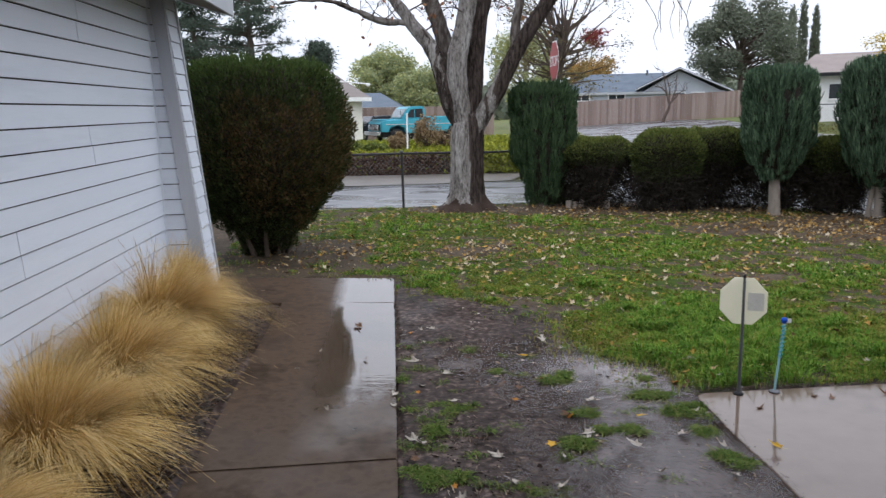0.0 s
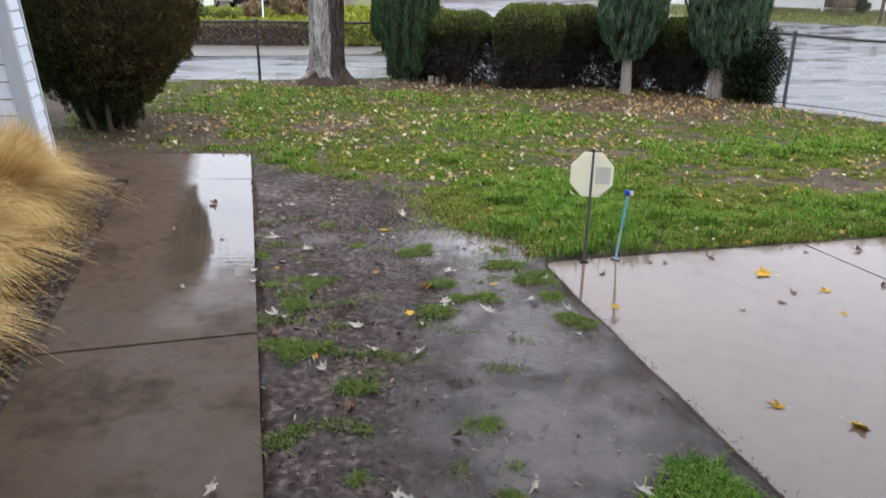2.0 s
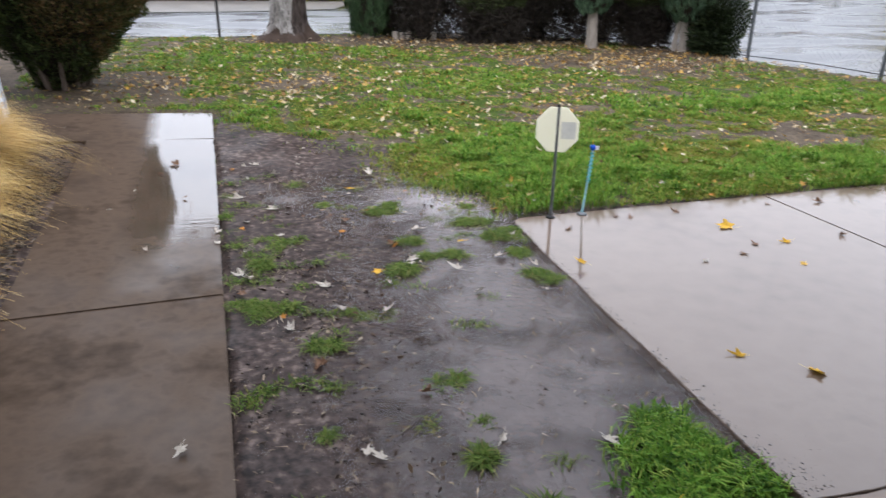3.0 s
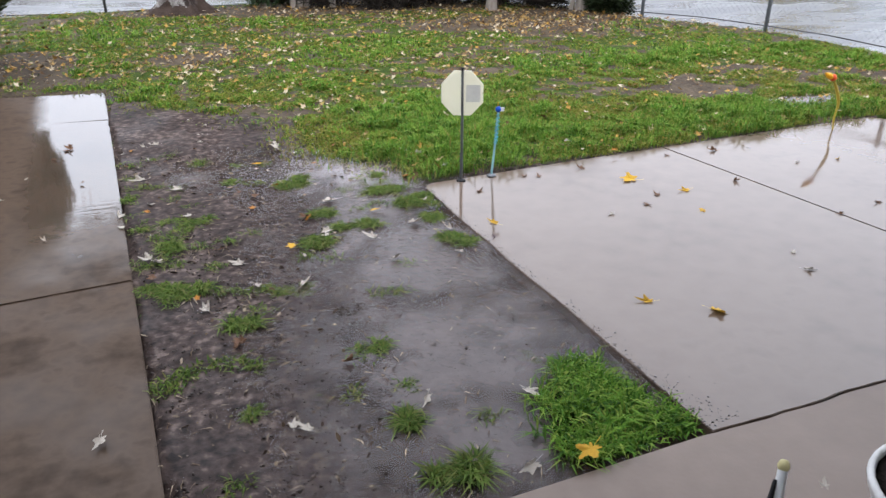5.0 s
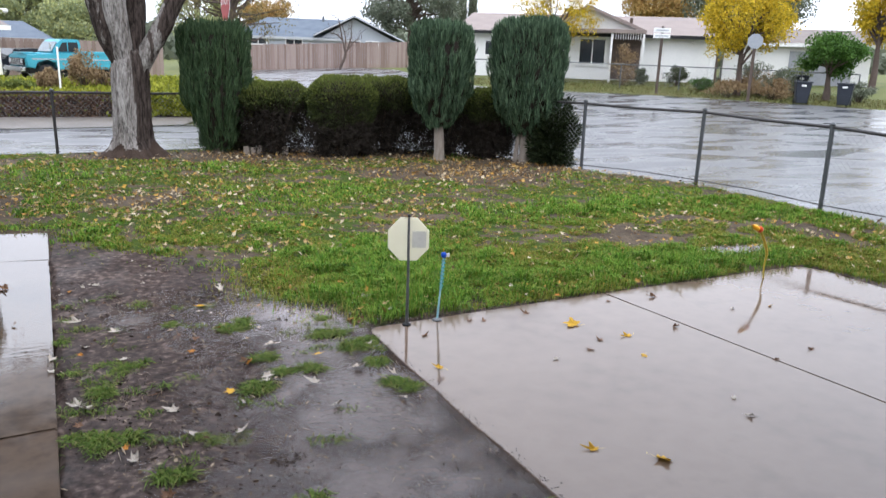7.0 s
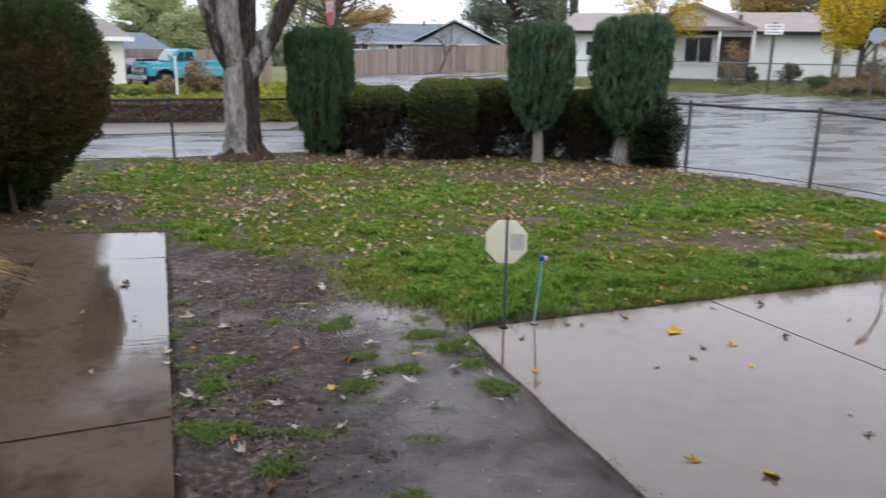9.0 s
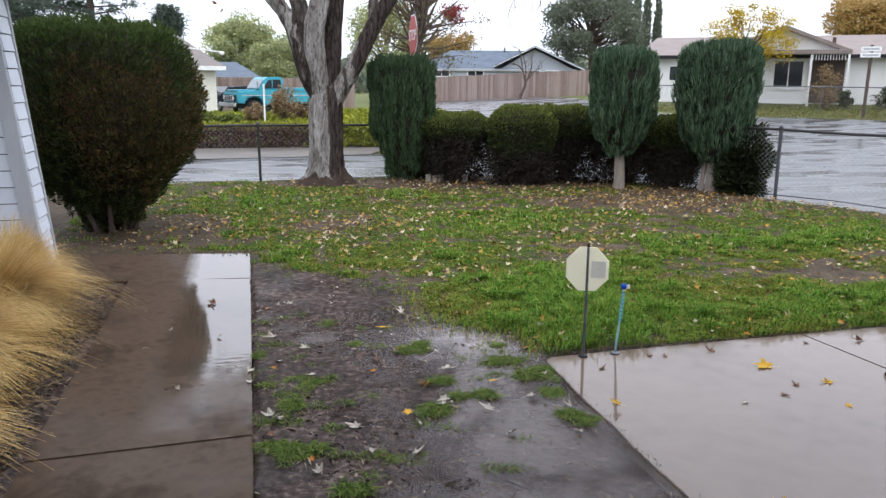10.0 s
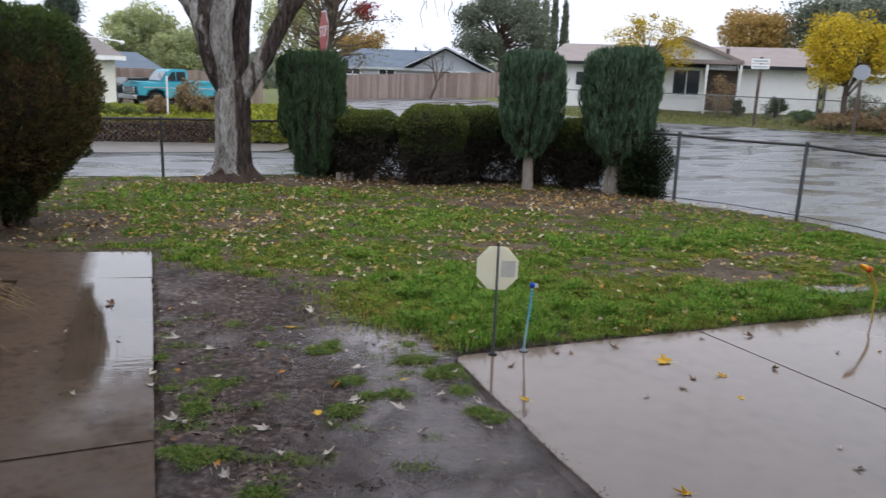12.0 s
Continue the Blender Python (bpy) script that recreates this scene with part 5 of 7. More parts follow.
for (x0, y0, z0, l0), (x1, y1, z1, l1) in zip(TOPZ, TOPZ[1:]):
    sag = 0.012
    tube("top_rail", [(x0, y0, z0), ((x0 + x1) / 2, (y0 + y1) / 2, (z0 + z1) / 2 - sag), (x1, y1, z1)], 0.019, DARK_STEEL, fence, 8)
    tube("bottom_wire", [(x0, y0, l0 + 0.10), ((x0 + x1) / 2, (y0 + y1) / 2, (l0 + l1) / 2 + 0.12), (x1, y1, l1 + 0.10)], 0.007, DARK_STEEL, fence, 5)
    # woven diamonds: two sets of slanting wires
    L = math.hypot(x1 - x0, y1 - y0)
    H = min(z0 - l0, z1 - l1)
    net = Tubes(3)
    step = 0.075
    for sgn in (1, -1):
        s = -H
        while s < L:
            a0, a1 = max(s, 0.0), min(s + H, L)
            if a1 - a0 > 0.01:
                za, zb = (a0 - s) / H, (a1 - s) / H
                if sgn < 0:
                    za, zb = 1 - za, 1 - zb
                pa = [(x0 + (x1 - x0) * a / L, y0 + (y1 - y0) * a / L, (l0 + (l1 - l0) * a / L) + 0.03 + ((z0 - l0 - 0.03) * (1 - a / L) + (z1 - l1 - 0.03) * a / L) * zz) for a, zz in ((a0, za), (a1, zb))]
                net.add(pa, 0.0012 if x0 < 4 else 0.0019)
            s += step
    net.mesh("wire_mesh", WIRE, fence)

# ---------------- lawn, tufts ----------------
def grass_blades(x, y, z, h, lean, w, r):
    n = len(x)
    a = r.uniform(0, 6.283, n)
    out = np.column_stack([np.cos(a), np.sin(a), np.zeros(n)])
    side = np.column_stack([-out[:, 1], out[:, 0], np.zeros(n)]) * w[:, None]
    root = np.column_stack([x, y, z - 0.01])
    mid = root + out * (h * lean * 0.35)[:, None] + np.column_stack([np.zeros(n), np.zeros(n), h * 0.62])
    tip = root + out * (h * lean)[:, None] + np.column_stack([np.zeros(n), np.zeros(n), h * (1.05 - 0.35 * lean)])
    v = np.stack([root, mid + side, tip, mid - side], 1).reshape(-1, 3)
    return v, np.arange(n * 4).reshape(n, 4)


rg = np.random.default_rng(31)
n = 1050000
x, y = rg.uniform(-2.6, 8.0, n), rg.uniform(0.0, 12.6, n)
close = 240000  # the turf next to the patio stands thicker and finer
x[:close], y[:close] = rg.uniform(-0.6, 7.4, close), rg.uniform(3.8, 7.0, close)
jx, jy = rg.normal(0, 0.17, n), rg.normal(0, 0.17, n)
keep = inside(x + jx, y + jy, LAWN) & in_yard(x, y) & ~on_slab(x, y, 0.015)
x, y = x[keep], y[keep]
d, lush = cover(x, y)
keep = rg.random(len(x)) < d ** 1.1 * np.clip(0.62 + 0.14 * (8 - y), 0.36, 1.0)
x, y, lush, d = x[keep], y[keep], lush[keep], d[keep]
clump = wobble(np.column_stack([x, y]), 7.5, 51.0)
h = (0.030 + 0.036 * lush) * rg.uniform(0.6, 1.4, len(x)) * np.clip(0.95 + 0.6 * clump, 0.5, 1.5) * np.clip(1.9 - 0.14 * y, 1.0, 1.3)
lush = np.clip(lush + 0.5 * clump, 0, 1)
green = rg.random(len(x)) < 0.12 + 0.76 * lush
for nm, sel, mat, lab in (("lawn", green, GRASS, "wet green lawn grass, patchy and strewn with leaves"), ("thin_turf", ~green, TURF, "thin yellowing turf among bare wet soil")):
    v, f = grass_blades(x[sel], y[sel], np.full(sel.sum(), 0.002), h[sel], rg.uniform(0.25, 1.25, sel.sum()), rg.uniform(0.0030, 0.0060, sel.sum()) * np.clip(0.10 + 0.125 * y[sel], 0.62, 1.4), rg)
    tagged(mesh_np(nm, v, f, mat), lab, "grass", kind="stuff")

# lone tufts in the mud: place, size across, height
TUFTS = [(0.34, 4.5, 0.08, 0.035), (-0.25, 4.37, 0.09, 0.04), (-0.01, 3.93, 0.12, 0.045), (0.12, 3.92, 0.08, 0.04), (-0.08, 3.62, 0.1, 0.05), (-0.13, 3.17, 0.11, 0.06), (0.0, 3.12, 0.12, 0.06), (0.2, 2.75, 0.075, 0.06), (0.66, 4.32, 0.12, 0.06), (0.74, 4.4, 0.06, 0.05), (0.74, 3.81, 0.09, 0.05), (0.8, 3.59, 0.06, 0.045), (0.93, 3.59, 0.07, 0.05), (0.65, 3.43, 0.11, 0.06), (0.37, 3.01, 0.1, 0.03), (0.47, 2.99, 0.08, 0.03), (0.64, 2.4, 0.08, 0.04), (1.17, 4.0, 0.14, 0.06), (1.22, 3.79, 0.1, 0.06), (1.32, 3.83, 0.12, 0.05), (-0.29, 5.56, 0.1, 0.04), (1.09, 4.8, 0.12, 0.05), (1.04, 4.22, 0.07, 0.03), (1.2, 4.29, 0.08, 0.04)]
TUFTS += [(0.7, 2.14, 0.07, 0.03), (0.65, 1.93, 0.055, 0.055), (1.29, 3.55, 0.07, 0.06), (1.29, 3.29, 0.09, 0.055), (1.36, 3.21, 0.07, 0.05), (0.91, 2.21, 0.05, 0.02), (1.18, 2.15, 0.05, 0.02), (0.7, 1.62, 0.11, 0.07), (0.13, 2.17, 0.05, 0.035), (-0.2, 3.95, 0.06, 0.03)]
for tx, ty, tr, th in [(a, b, c * 0.85, d * 0.9) for a, b, c, d in TUFTS]:
    sub = 3 + int(60 * tr)
    k = 95 * sub
    ca, cq = rg.uniform(0, 6.283, sub), np.sqrt(rg.random(sub)) * tr * 0.85
    own = rg.integers(0, sub, k)
    bx, by = cq[own] * np.cos(ca[own]) + rg.normal(0, 0.014, k), cq[own] * np.sin(ca[own]) * 0.8 + rg.normal(0, 0.014, k)
    hh = th * rg.uniform(0.4, 1.15, k) * rg.uniform(0.5, 1.1, sub)[own]
    v, f = grass_blades(bx, by, np.full(k, -0.012), hh, rg.uniform(0.5, 2.0, k), rg.uniform(0.0018, 0.0036, k), rg)
    ob = tagged(mesh_np("grass_tuft", v, f, TUFT), "small green grass tuft standing in wet mud", "grass tuft", "tufts in the mud")
    ob.location = (tx, ty, 0)
# stray sprigs between them
k = 5200
cx1, cy1 = np.concatenate([rg.uniform(-0.3, 0.25, 34), rg.uniform(0.9, 1.45, 30), rg.uniform(-0.3, 1.1, 26)]), np.concatenate([rg.uniform(3.0, 5.2, 34), rg.uniform(3.7, 4.9, 30), rg.uniform(1.8, 5.4, 26)])
own = rg.integers(0, 90, k)
x, y = cx1[own] + rg.normal(0, 0.028, k), cy1[own] + rg.normal(0, 0.02, k)
keep = ~on_slab(x, y, 0.015)
x, y = x[keep], y[keep]
v, f = grass_blades(x, y, np.full(len(x), -0.010), rg.uniform(0.012, 0.04, len(x)), rg.uniform(0.6, 2.0, len(x)), rg.uniform(0.0016, 0.003, len(x)), rg)
tagged(mesh_np("grass_sprigs", v, f, TUFT), "stray sprigs of trodden grass in the mud", "grass", kind="stuff")
# a half ring of worn turf, and the thick patch in the corner of the patio
k = 520
a = rg.uniform(0.35, 3.3, k) + rg.normal(0, 0.1, k)
q = 0.15 + rg.normal(0, 0.028, k)
ring_ob = thing("grass_ring", "half ring of worn grass around bare mud", "grass tuft", (0.05, 2.37, 0))
for lo in np.arange(-0.2, 3.8, 0.55):
    sel = (a >= lo) & (a < lo + 0.55)
    c = int(sel.sum())
    if c > 8:
        v, f = grass_blades(q[sel] * np.cos(a[sel]) * 1.15, q[sel] * np.sin(a[sel]) * 0.8, np.full(c, -0.012), 0.032 * rg.uniform(0.5, 1.3, c), rg.uniform(0.4, 1.5, c), rg.uniform(0.002, 0.004, c), rg)
        tagged(mesh_np("tuft", v, f, TUFT, ring_ob), kind="stuff")
PATCH = [(1.05, 1.53), (1.03, 1.60), (1.05, 1.76), (1.15, 1.93), (1.26, 2.05), (1.38, 2.03), (1.41, 1.90), (1.46, 1.72), (1.53, 1.57), (1.48, 1.53)]
k = 15000
x, y = rg.uniform(0.98, 1.6, k), rg.uniform(1.46, 2.12, k)
x2, y2 = x + 0.035 * rg.normal(size=k), y + 0.03 * rg.normal(size=k)
keep = inside(x2, y2, PATCH) & ~on_slab(x, y, 0.02)
keep &= rg.random(k) < np.clip(0.75 + 1.3 * wobble(np.column_stack([x, y]), 9.0, 2.0) + (x - 1.12) * 2.0, 0.12, 1)
x, y = x[keep], y[keep]
patch = thing("grass_patch", "thick green grass patch in the corner of the patio", "grass patch")
seeds = np.column_stack([rg.uniform(1.05, 1.5, 9), rg.uniform(1.56, 2.0, 9)])
own = np.argmin((x[:, None] - seeds[:, 0]) ** 2 + (y[:, None] - seeds[:, 1]) ** 2, 1)
for i in range(9):
    sel = own == i
    if sel.sum() < 20:
        continue
    c = sel.sum()
    v, f = grass_blades(x[sel], y[sel], np.full(c, -0.012), (0.040 + 0.012 * (i % 3)) * rg.uniform(0.5, 1.35, c), rg.uniform(0.4, 1.5, c), rg.uniform(0.002, 0.004, c), rg)
    tagged(mesh_np("tuft", v, f, GRASS, patch), kind="stuff")

# ---------------- fallen leaves ----------------
def leaf_mesh(name, mat, curl, seed):
    """A silver maple leaf about one unit across: five deep toothed lobes, creased, curled, with a stalk."""
    r = np.random.default_rng(seed)
    bm = bmesh.new()
    c = bm.verts.new((0, 0, 0.02))
    ring = []
    crease = r.uniform(-0.5, 0.5)
    for k, (a0, reach) in enumerate(((-2.15, 0.36), (-1.12, 0.54), (0.0, 0.62), (1.12, 0.54), (2.15, 0.36))):
        reach *= r.uniform(0.75, 1.12)
        roll_up = curl * r.uniform(-0.15, 0.6)
        for da, q in ((-0.52, 0.30), (-0.40, 0.66), (-0.28, 0.64), (-0.16, 0.88), (0.0, 1.0), (0.15, 0.86), (0.27, 0.65), (0.38, 0.62)):
            d = (reach * q if q > 0.3 else 0.27) * r.uniform(0.9, 1.1)
            x, y = d * math.sin(a0 + da), d * math.cos(a0 + da)
            ring.append(bm.verts.new((x, y, roll_up * (d * d * 1.3 - 0.1 * abs(da)) + 0.18 * curl * abs(x + crease * y) * d)))
    for p, q in zip(ring, ring[1:]):
        bm.faces.new((c, q, p))
    tail = bm.verts.new((0.02, -0.10, 0.0))
    bm.faces.new((c, ring[0], tail))
    bm.faces.new((c, tail, ring[-1]))
    s = [bm.verts.new(p) for p in ((-0.012, -0.09, 0.0), (0.012, -0.09, 0.0), (0.09, -0.50, 0.07), (0.07, -0.51, 0.07))]
    bm.faces.new(s)
    fold = r.uniform(0.1, 1.5) * curl
    for q in bm.verts:  # one half folded up along the midrib
        if q.co.x > 0.0 and q.co.y > -0.3:
            x, z = q.co.x, q.co.z
            q.co.x, q.co.z = x * math.cos(fold) - z * math.sin(fold), x * math.sin(fold) * 0.6 + z * math.cos(fold)
    me = bpy.data.meshes.new(name)
    bm.to_mesh(me)
    bm.free()
    me.materials.append(mat)
    return me


LEAF_KINDS = {
    "p": ([leaf_mesh("pale_leaf", LEAF_PALE, 0.9, s) for s in (1, 2, 3, 14, 15)], "pale curled maple leaf, underside up on wet ground"),
    "y": ([leaf_mesh("yellow_leaf", LEAF_YELLOW, 0.6, s) for s in (4, 5, 6, 16)], "bright yellow fallen maple leaf on wet ground"),
    "o": ([leaf_mesh("orange_leaf", LEAF_ORANGE, 0.7, s) for s in (7, 8, 17)], "orange fallen maple leaf on wet ground"),
    "b": ([leaf_mesh("brown_leaf", LEAF_BROWN, 0.9, s) for s in (9, 10, 18)], "dark brown curled leaf on wet concrete"),
}
rl = random.Random(4)


def drop_leaves(kind, size, spots, z=0.003):
    meshes, label = LEAF_KINDS[kind]
    for x, y in spots:
        ob = new("fallen_leaf", rl.choice(meshes))
        s = size * rl.uniform(0.65, 1.05)
        ob.matrix_basis = pose(x, y, z, rl.uniform(-12, 12), rl.uniform(-12, 12), rl.uniform(0, 360)) @ Matrix.Diagonal((s * rl.uniform(0.45, 0.95), s * rl.uniform(0.9, 1.15), s * rl.uniform(0.55, 1.15), 1))
        tagged(ob, label, "leaf", "fallen leaves")


drop_leaves("y", 0.125, [(1.57, 3.36), (1.85, 2.35), (2.07, 2.18)])
drop_leaves("y", 0.095, [(2.84, 3.43), (2.73, 3.14), (4.15, 3.59)])
drop_leaves("y", 0.19, [(2.63, 3.70)])
drop_leaves("y", 0.15, [(1.10, 1.55)], 0.045)
drop_leaves("b", 0.085, [(1.67, 3.82), (2.12, 3.94), (2.04, 3.97), (3.12, 4.04), (2.63, 3.42), (2.48, 3.32), (3.22, 3.47), (3.42, 2.84), (3.75, 2.89), (2.45, 3.98), (3.5, 4.02)])
drop_leaves("p", 0.075, [(2.23, 3.26), (2.80, 2.53), (2.72, 2.36), (3.84, 3.62), (1.69, 1.21)])
drop_leaves("p", 0.07, [(-1.17, 5.23), (-0.93, 4.51), (-0.83, 4.86), (-0.64, 3.85), (-0.32, 2.13), (-1.23, 4.07), (-1.14, 3.49), (-1.62, 6.59)], 0.024)
drop_leaves("b", 0.10, [(-0.65, 5.52), (-0.63, 5.46), (-0.66, 5.42)], 0.016)
drop_leaves("b", 0.06, [(-0.72, 5.22), (-0.52, 4.69), (-1.28, 3.97)], 0.020)
drop_leaves("p", 0.105, [(-0.09, 5.41), (-0.19, 4.68), (0.01, 4.45), (-0.15, 4.24), (-0.28, 3.94), (-0.3, 4.12), (-0.13, 3.8), (0.05, 4.0), (0.24, 3.31), (0.28, 3.06), (0.49, 3.01), (0.06, 2.91), (-0.31, 5.88), (0.13, 5.93), (0.36, 5.63), (0.29, 5.74), (0.62, 6.21), (0.61, 5.86), (0.6, 5.53), (1.03, 5.74), (0.69, 5.08), (0.67, 5.2), (0.8, 3.96), (0.71, 3.55), (0.54, 3.3), (1.16, 3.51), (0.91, 3.4), (0.94, 3.12)])
drop_leaves("p", 0.095, [(-0.16, 3.5), (-0.13, 3.46), (0.27, 2.02), (0.31, 1.99), (0.73, 2.02), (0.70, 3.50)])
drop_leaves("p", 0.095, [(0.79, 4.91), (0.22, 5.52), (0.02, 5.16), (1.32, 3.37), (1.26, 3.09), (1.02, 5.83), (1.07, 6.05), (0.6, 5.95), (0.6, 6.31), (0.35, 5.72), (0.28, 5.8), (1.33, 3.8), (0.74, 1.66), (0.92, 1.59), (1.08, 1.94)])
drop_leaves("p", 0.11, [(1.45, 4.6), (1.54, 4.54), (1.63, 4.25), (1.75, 5.84), (2.6, 4.45)], 0.035)
drop_leaves("y", 0.085, [(0.51, 3.43), (0.52, 4.76), (1.01, 3.75)])
drop_leaves("o", 0.08, [(0.56, 4.32), (0.39, 4.0), (-0.25, 5.31), (-0.16, 4.13), (0.03, 3.03), (0.65, 3.75), (1.34, 4.22)])
drop_leaves("o", 0.09, [(0.88, 5.25), (1.65, 4.63), (2.46, 4.76), (2.43, 5.23), (1.66, 5.45), (1.11, 5.18), (1.47, 4.89), (2.79, 4.15)], 0.04)
drop_leaves("b", 0.10, [(0.41, 4.19), (-0.15, 3.3), (0.15, 3.5), (0.17, 2.6), (0.15, 2.57), (0.52, 2.33), (0.64, 3.78), (1.42, 4.22), (1.38, 4.16), (1.5, 4.2)])

more = random.Random(12)
for kind, size, count in (("p", 0.045, 22), ("b", 0.05, 30), ("o", 0.04, 6)):
    spots = []
    while len(spots) < count:
        x, y = more.uniform(-0.32, 1.0), more.uniform(4.2, 7.0)
        if not on_slab(np.array([x]), np.array([y]), 0.02)[0]:
            spots.append((x, y))
    drop_leaves(kind, size, spots, 0.004)

# the many leaves lying in the grass and under the hedge
base = []
for s in range(4):
    q = np.random.default_rng(300 + s)
    ang = np.linspace(-2.5, 2.5, 9)
    far = np.where(np.arange(9) % 2 == 0, 0.5, 0.27) * q.uniform(0.8, 1.15, 9)
    base.append(np.vstack([[0, 0, 0], np.column_stack([far * np.sin(ang) * 0.8, far * np.cos(ang), 0.5 * far ** 2 + q.uniform(-0.03, 0.12, 9)])]))
tris = np.array([(0, i + 1, i) for i in range(1, 9)])
k = 60000
x, y = rg.uniform(-2.4, 7.6, k), rg.uniform(4.0, 12.4, k)
keep = inside(x, y, LAWN) & ~on_slab(x, y, 0.02)
x, y = x[keep], y[keep]
p = np.column_stack([x, y])
dens = 0.22 + 0.22 * wobble(p, 0.7, 40.0) + 0.55 * np.exp(-((x - 5.0) / 1.9) ** 2 - ((y - 9.6) / 1.0) ** 2) + 0.35 * np.exp(-((x - 0.3) / 1.6) ** 2 - ((y - 8.6) / 0.8) ** 2) + 0.30 * np.exp(-((x + 1.4) / 0.8) ** 2 - ((y - 8.3) / 0.6) ** 2) + 0.3 * np.exp(-((x - 2.7) / 0.6) ** 2 - ((y - 7.4) / 0.5) ** 2) + 0.2 * np.exp(-((x - 3.0) / 3.0) ** 2 - ((y - 11.0) / 0.8) ** 2)
dens *= 1 - 0.8 * np.exp(-((x - 4.75) / 0.55) ** 2 - ((y - 5.3) / 0.5) ** 2)
keep = rg.random(len(x)) < np.clip(dens, 0.03, 1) * 0.62
x, y = x[keep], y[keep]
k = len(x)
yaw = rg.uniform(0, 6.283, k)
s = 0.026 + 0.054 * rg.random(k) ** 2.5
tilt = rg.normal(0, 0.35, (k, 2))
src = np.stack([base[i % 4] for i in range(k)])
vx = src[:, :, 0] * np.cos(yaw)[:, None] - src[:, :, 1] * np.sin(yaw)[:, None]
vy = src[:, :, 0] * np.sin(yaw)[:, None] + src[:, :, 1] * np.cos(yaw)[:, None]
vz = src[:, :, 2] + vx * tilt[:, :1] + vy * tilt[:, 1:]
vv = np.stack([vx * s[:, None] + x[:, None], vy * s[:, None] + y[:, None], vz * s[:, None] + rg.uniform(0.018, 0.045, k)[:, None]], -1)
nv = vv.shape[1]
litter = mesh_np("leaf_litter", vv.reshape(-1, 3), (np.arange(k)[:, None, None] * nv + tris[None]).reshape(-1, 3), LITTER)
tagged(litter, "scattered yellow, brown and pale fallen leaves on the grass", "leaves", kind="stuff")
# crumbs of mud, twigs and rotted leaf
k = 26000
x, y = rg.uniform(-0.35, 1.6, k), 1.5 + 5.5 * rg.random(k) ** 1.2
keep = ~on_slab(x, y, 0.01) & ((x < 0.72) | (y > 5.2) | (rg.random(k) < 0.12))
x, y = x[keep], y[keep]
k = len(x)
s = 0.0013 + 0.0075 * rg.random(k) ** 4
rv2 = octa[None] * (s[:, None] * rg.uniform(0.6, 1.5, (k, 6)))[:, :, None] + np.column_stack([x, y, rg.uniform(-0.013, -0.006, k)])[:, None, :]
tagged(mesh_np("mud_crumbs", rv2.reshape(-1, 3), (np.arange(k)[:, None, None] * 6 + tri[None]).reshape(-1, 3), MUD_CRUMB), "clods of mud and rotted leaf on the bare soil", "debris", kind="stuff")

# torn scraps of rotted leaf trodden into the mud
k = 2600
x, y = rg.uniform(-0.36, 1.5, k), 1.6 + 5.4 * rg.random(k)
keep = ~on_slab(x, y, 0.01) & ((x < 0.75) | (y > 4.3) | (rg.random(k) < 0.15)) & (rg.random(k) < np.clip(0.55 + 0.9 * wobble(np.column_stack([x, y]), 2.4, 17.0), 0.08, 1))
x, y = x[keep], y[keep]
k = len(x)
v, f = blades(np.column_stack([x, y, rg.uniform(-0.008, 0.004, k)]), np.column_stack([rg.normal(0, 1, (k, 2)), rg.normal(0.05, 0.18, k)]), 0.010 + 0.030 * rg.random(k) ** 2, 0.006 + 0.014 * rg.random(k) ** 2, 0.05)
tagged(mesh_np("leaf_scraps", v, f, SCRAP), "torn brown scraps of rotted leaf on wet mud", "debris", kind="stuff")
# clods round a small burrow in the mud
k = 110
a, q = rg.uniform(0, 6.283, k), 0.030 + np.abs(rg.normal(0, 0.020, k))
s = 0.002 + 0.004 * rg.random(k) ** 2
rv4 = octa[None] * (s[:, None] * rg.uniform(0.6, 1.5, (k, 6)))[:, :, None] + np.column_stack([0.63 + q * np.cos(a) * 1.2, 2.72 + q * np.sin(a) * 0.8, rg.uniform(-0.006, 0.006, k)])[:, None, :]
tagged(mesh_np("burrow_clods", rv4.reshape(-1, 3), (np.arange(k)[:, None, None] * 6 + tri[None]).reshape(-1, 3), MUD_CRUMB), "ring of dark clods round a small burrow", "debris", kind="stuff")
# dirt washed along the edge of the patio and over the corner of the slab
k = 1500
u, v = 1.645 + rg.normal(0, 0.022, k), rg.uniform(1.45, 3.9, k)
far_in = rg.random(k) < 0.07
u[far_in] += np.abs(rg.normal(0, 0.08, far_in.sum()))
v[far_in] = 1.46 + np.abs(rg.normal(0, 0.12, far_in.sum()))
c = np.array([hx(a, b) for a, b in zip(u, v)])
s = 0.0010 + 0.0042 * rg.random(k) ** 3
rv3 = octa[None] * (s[:, None] * rg.uniform(0.6, 1.5, (k, 6)))[:, :, None] + np.column_stack([c, np.where(u > 1.64, 0.0, -0.006)])[:, None, :]
tagged(mesh_np("edge_dirt", rv3.reshape(-1, 3), (np.arange(k)[:, None, None] * 6 + tri[None]).reshape(-1, 3), MUD_CRUMB), "crumbs of dirt washed along the patio edge", "debris", kind="stuff")
# thin straws and single blades all over the mud
k = 4200
x, y = rg.uniform(-0.4, 1.65, k), rg.uniform(1.5, 7.2, k)
keep = ~on_slab(x, y, 0.01)
x, y = x[keep], y[keep]
g = grass_blades(x, y, np.full(len(x), -0.012), rg.uniform(0.012, 0.04, len(x)), rg.uniform(0.8, 2.4, len(x)), rg.uniform(0.0012, 0.0026, len(x)), rg)
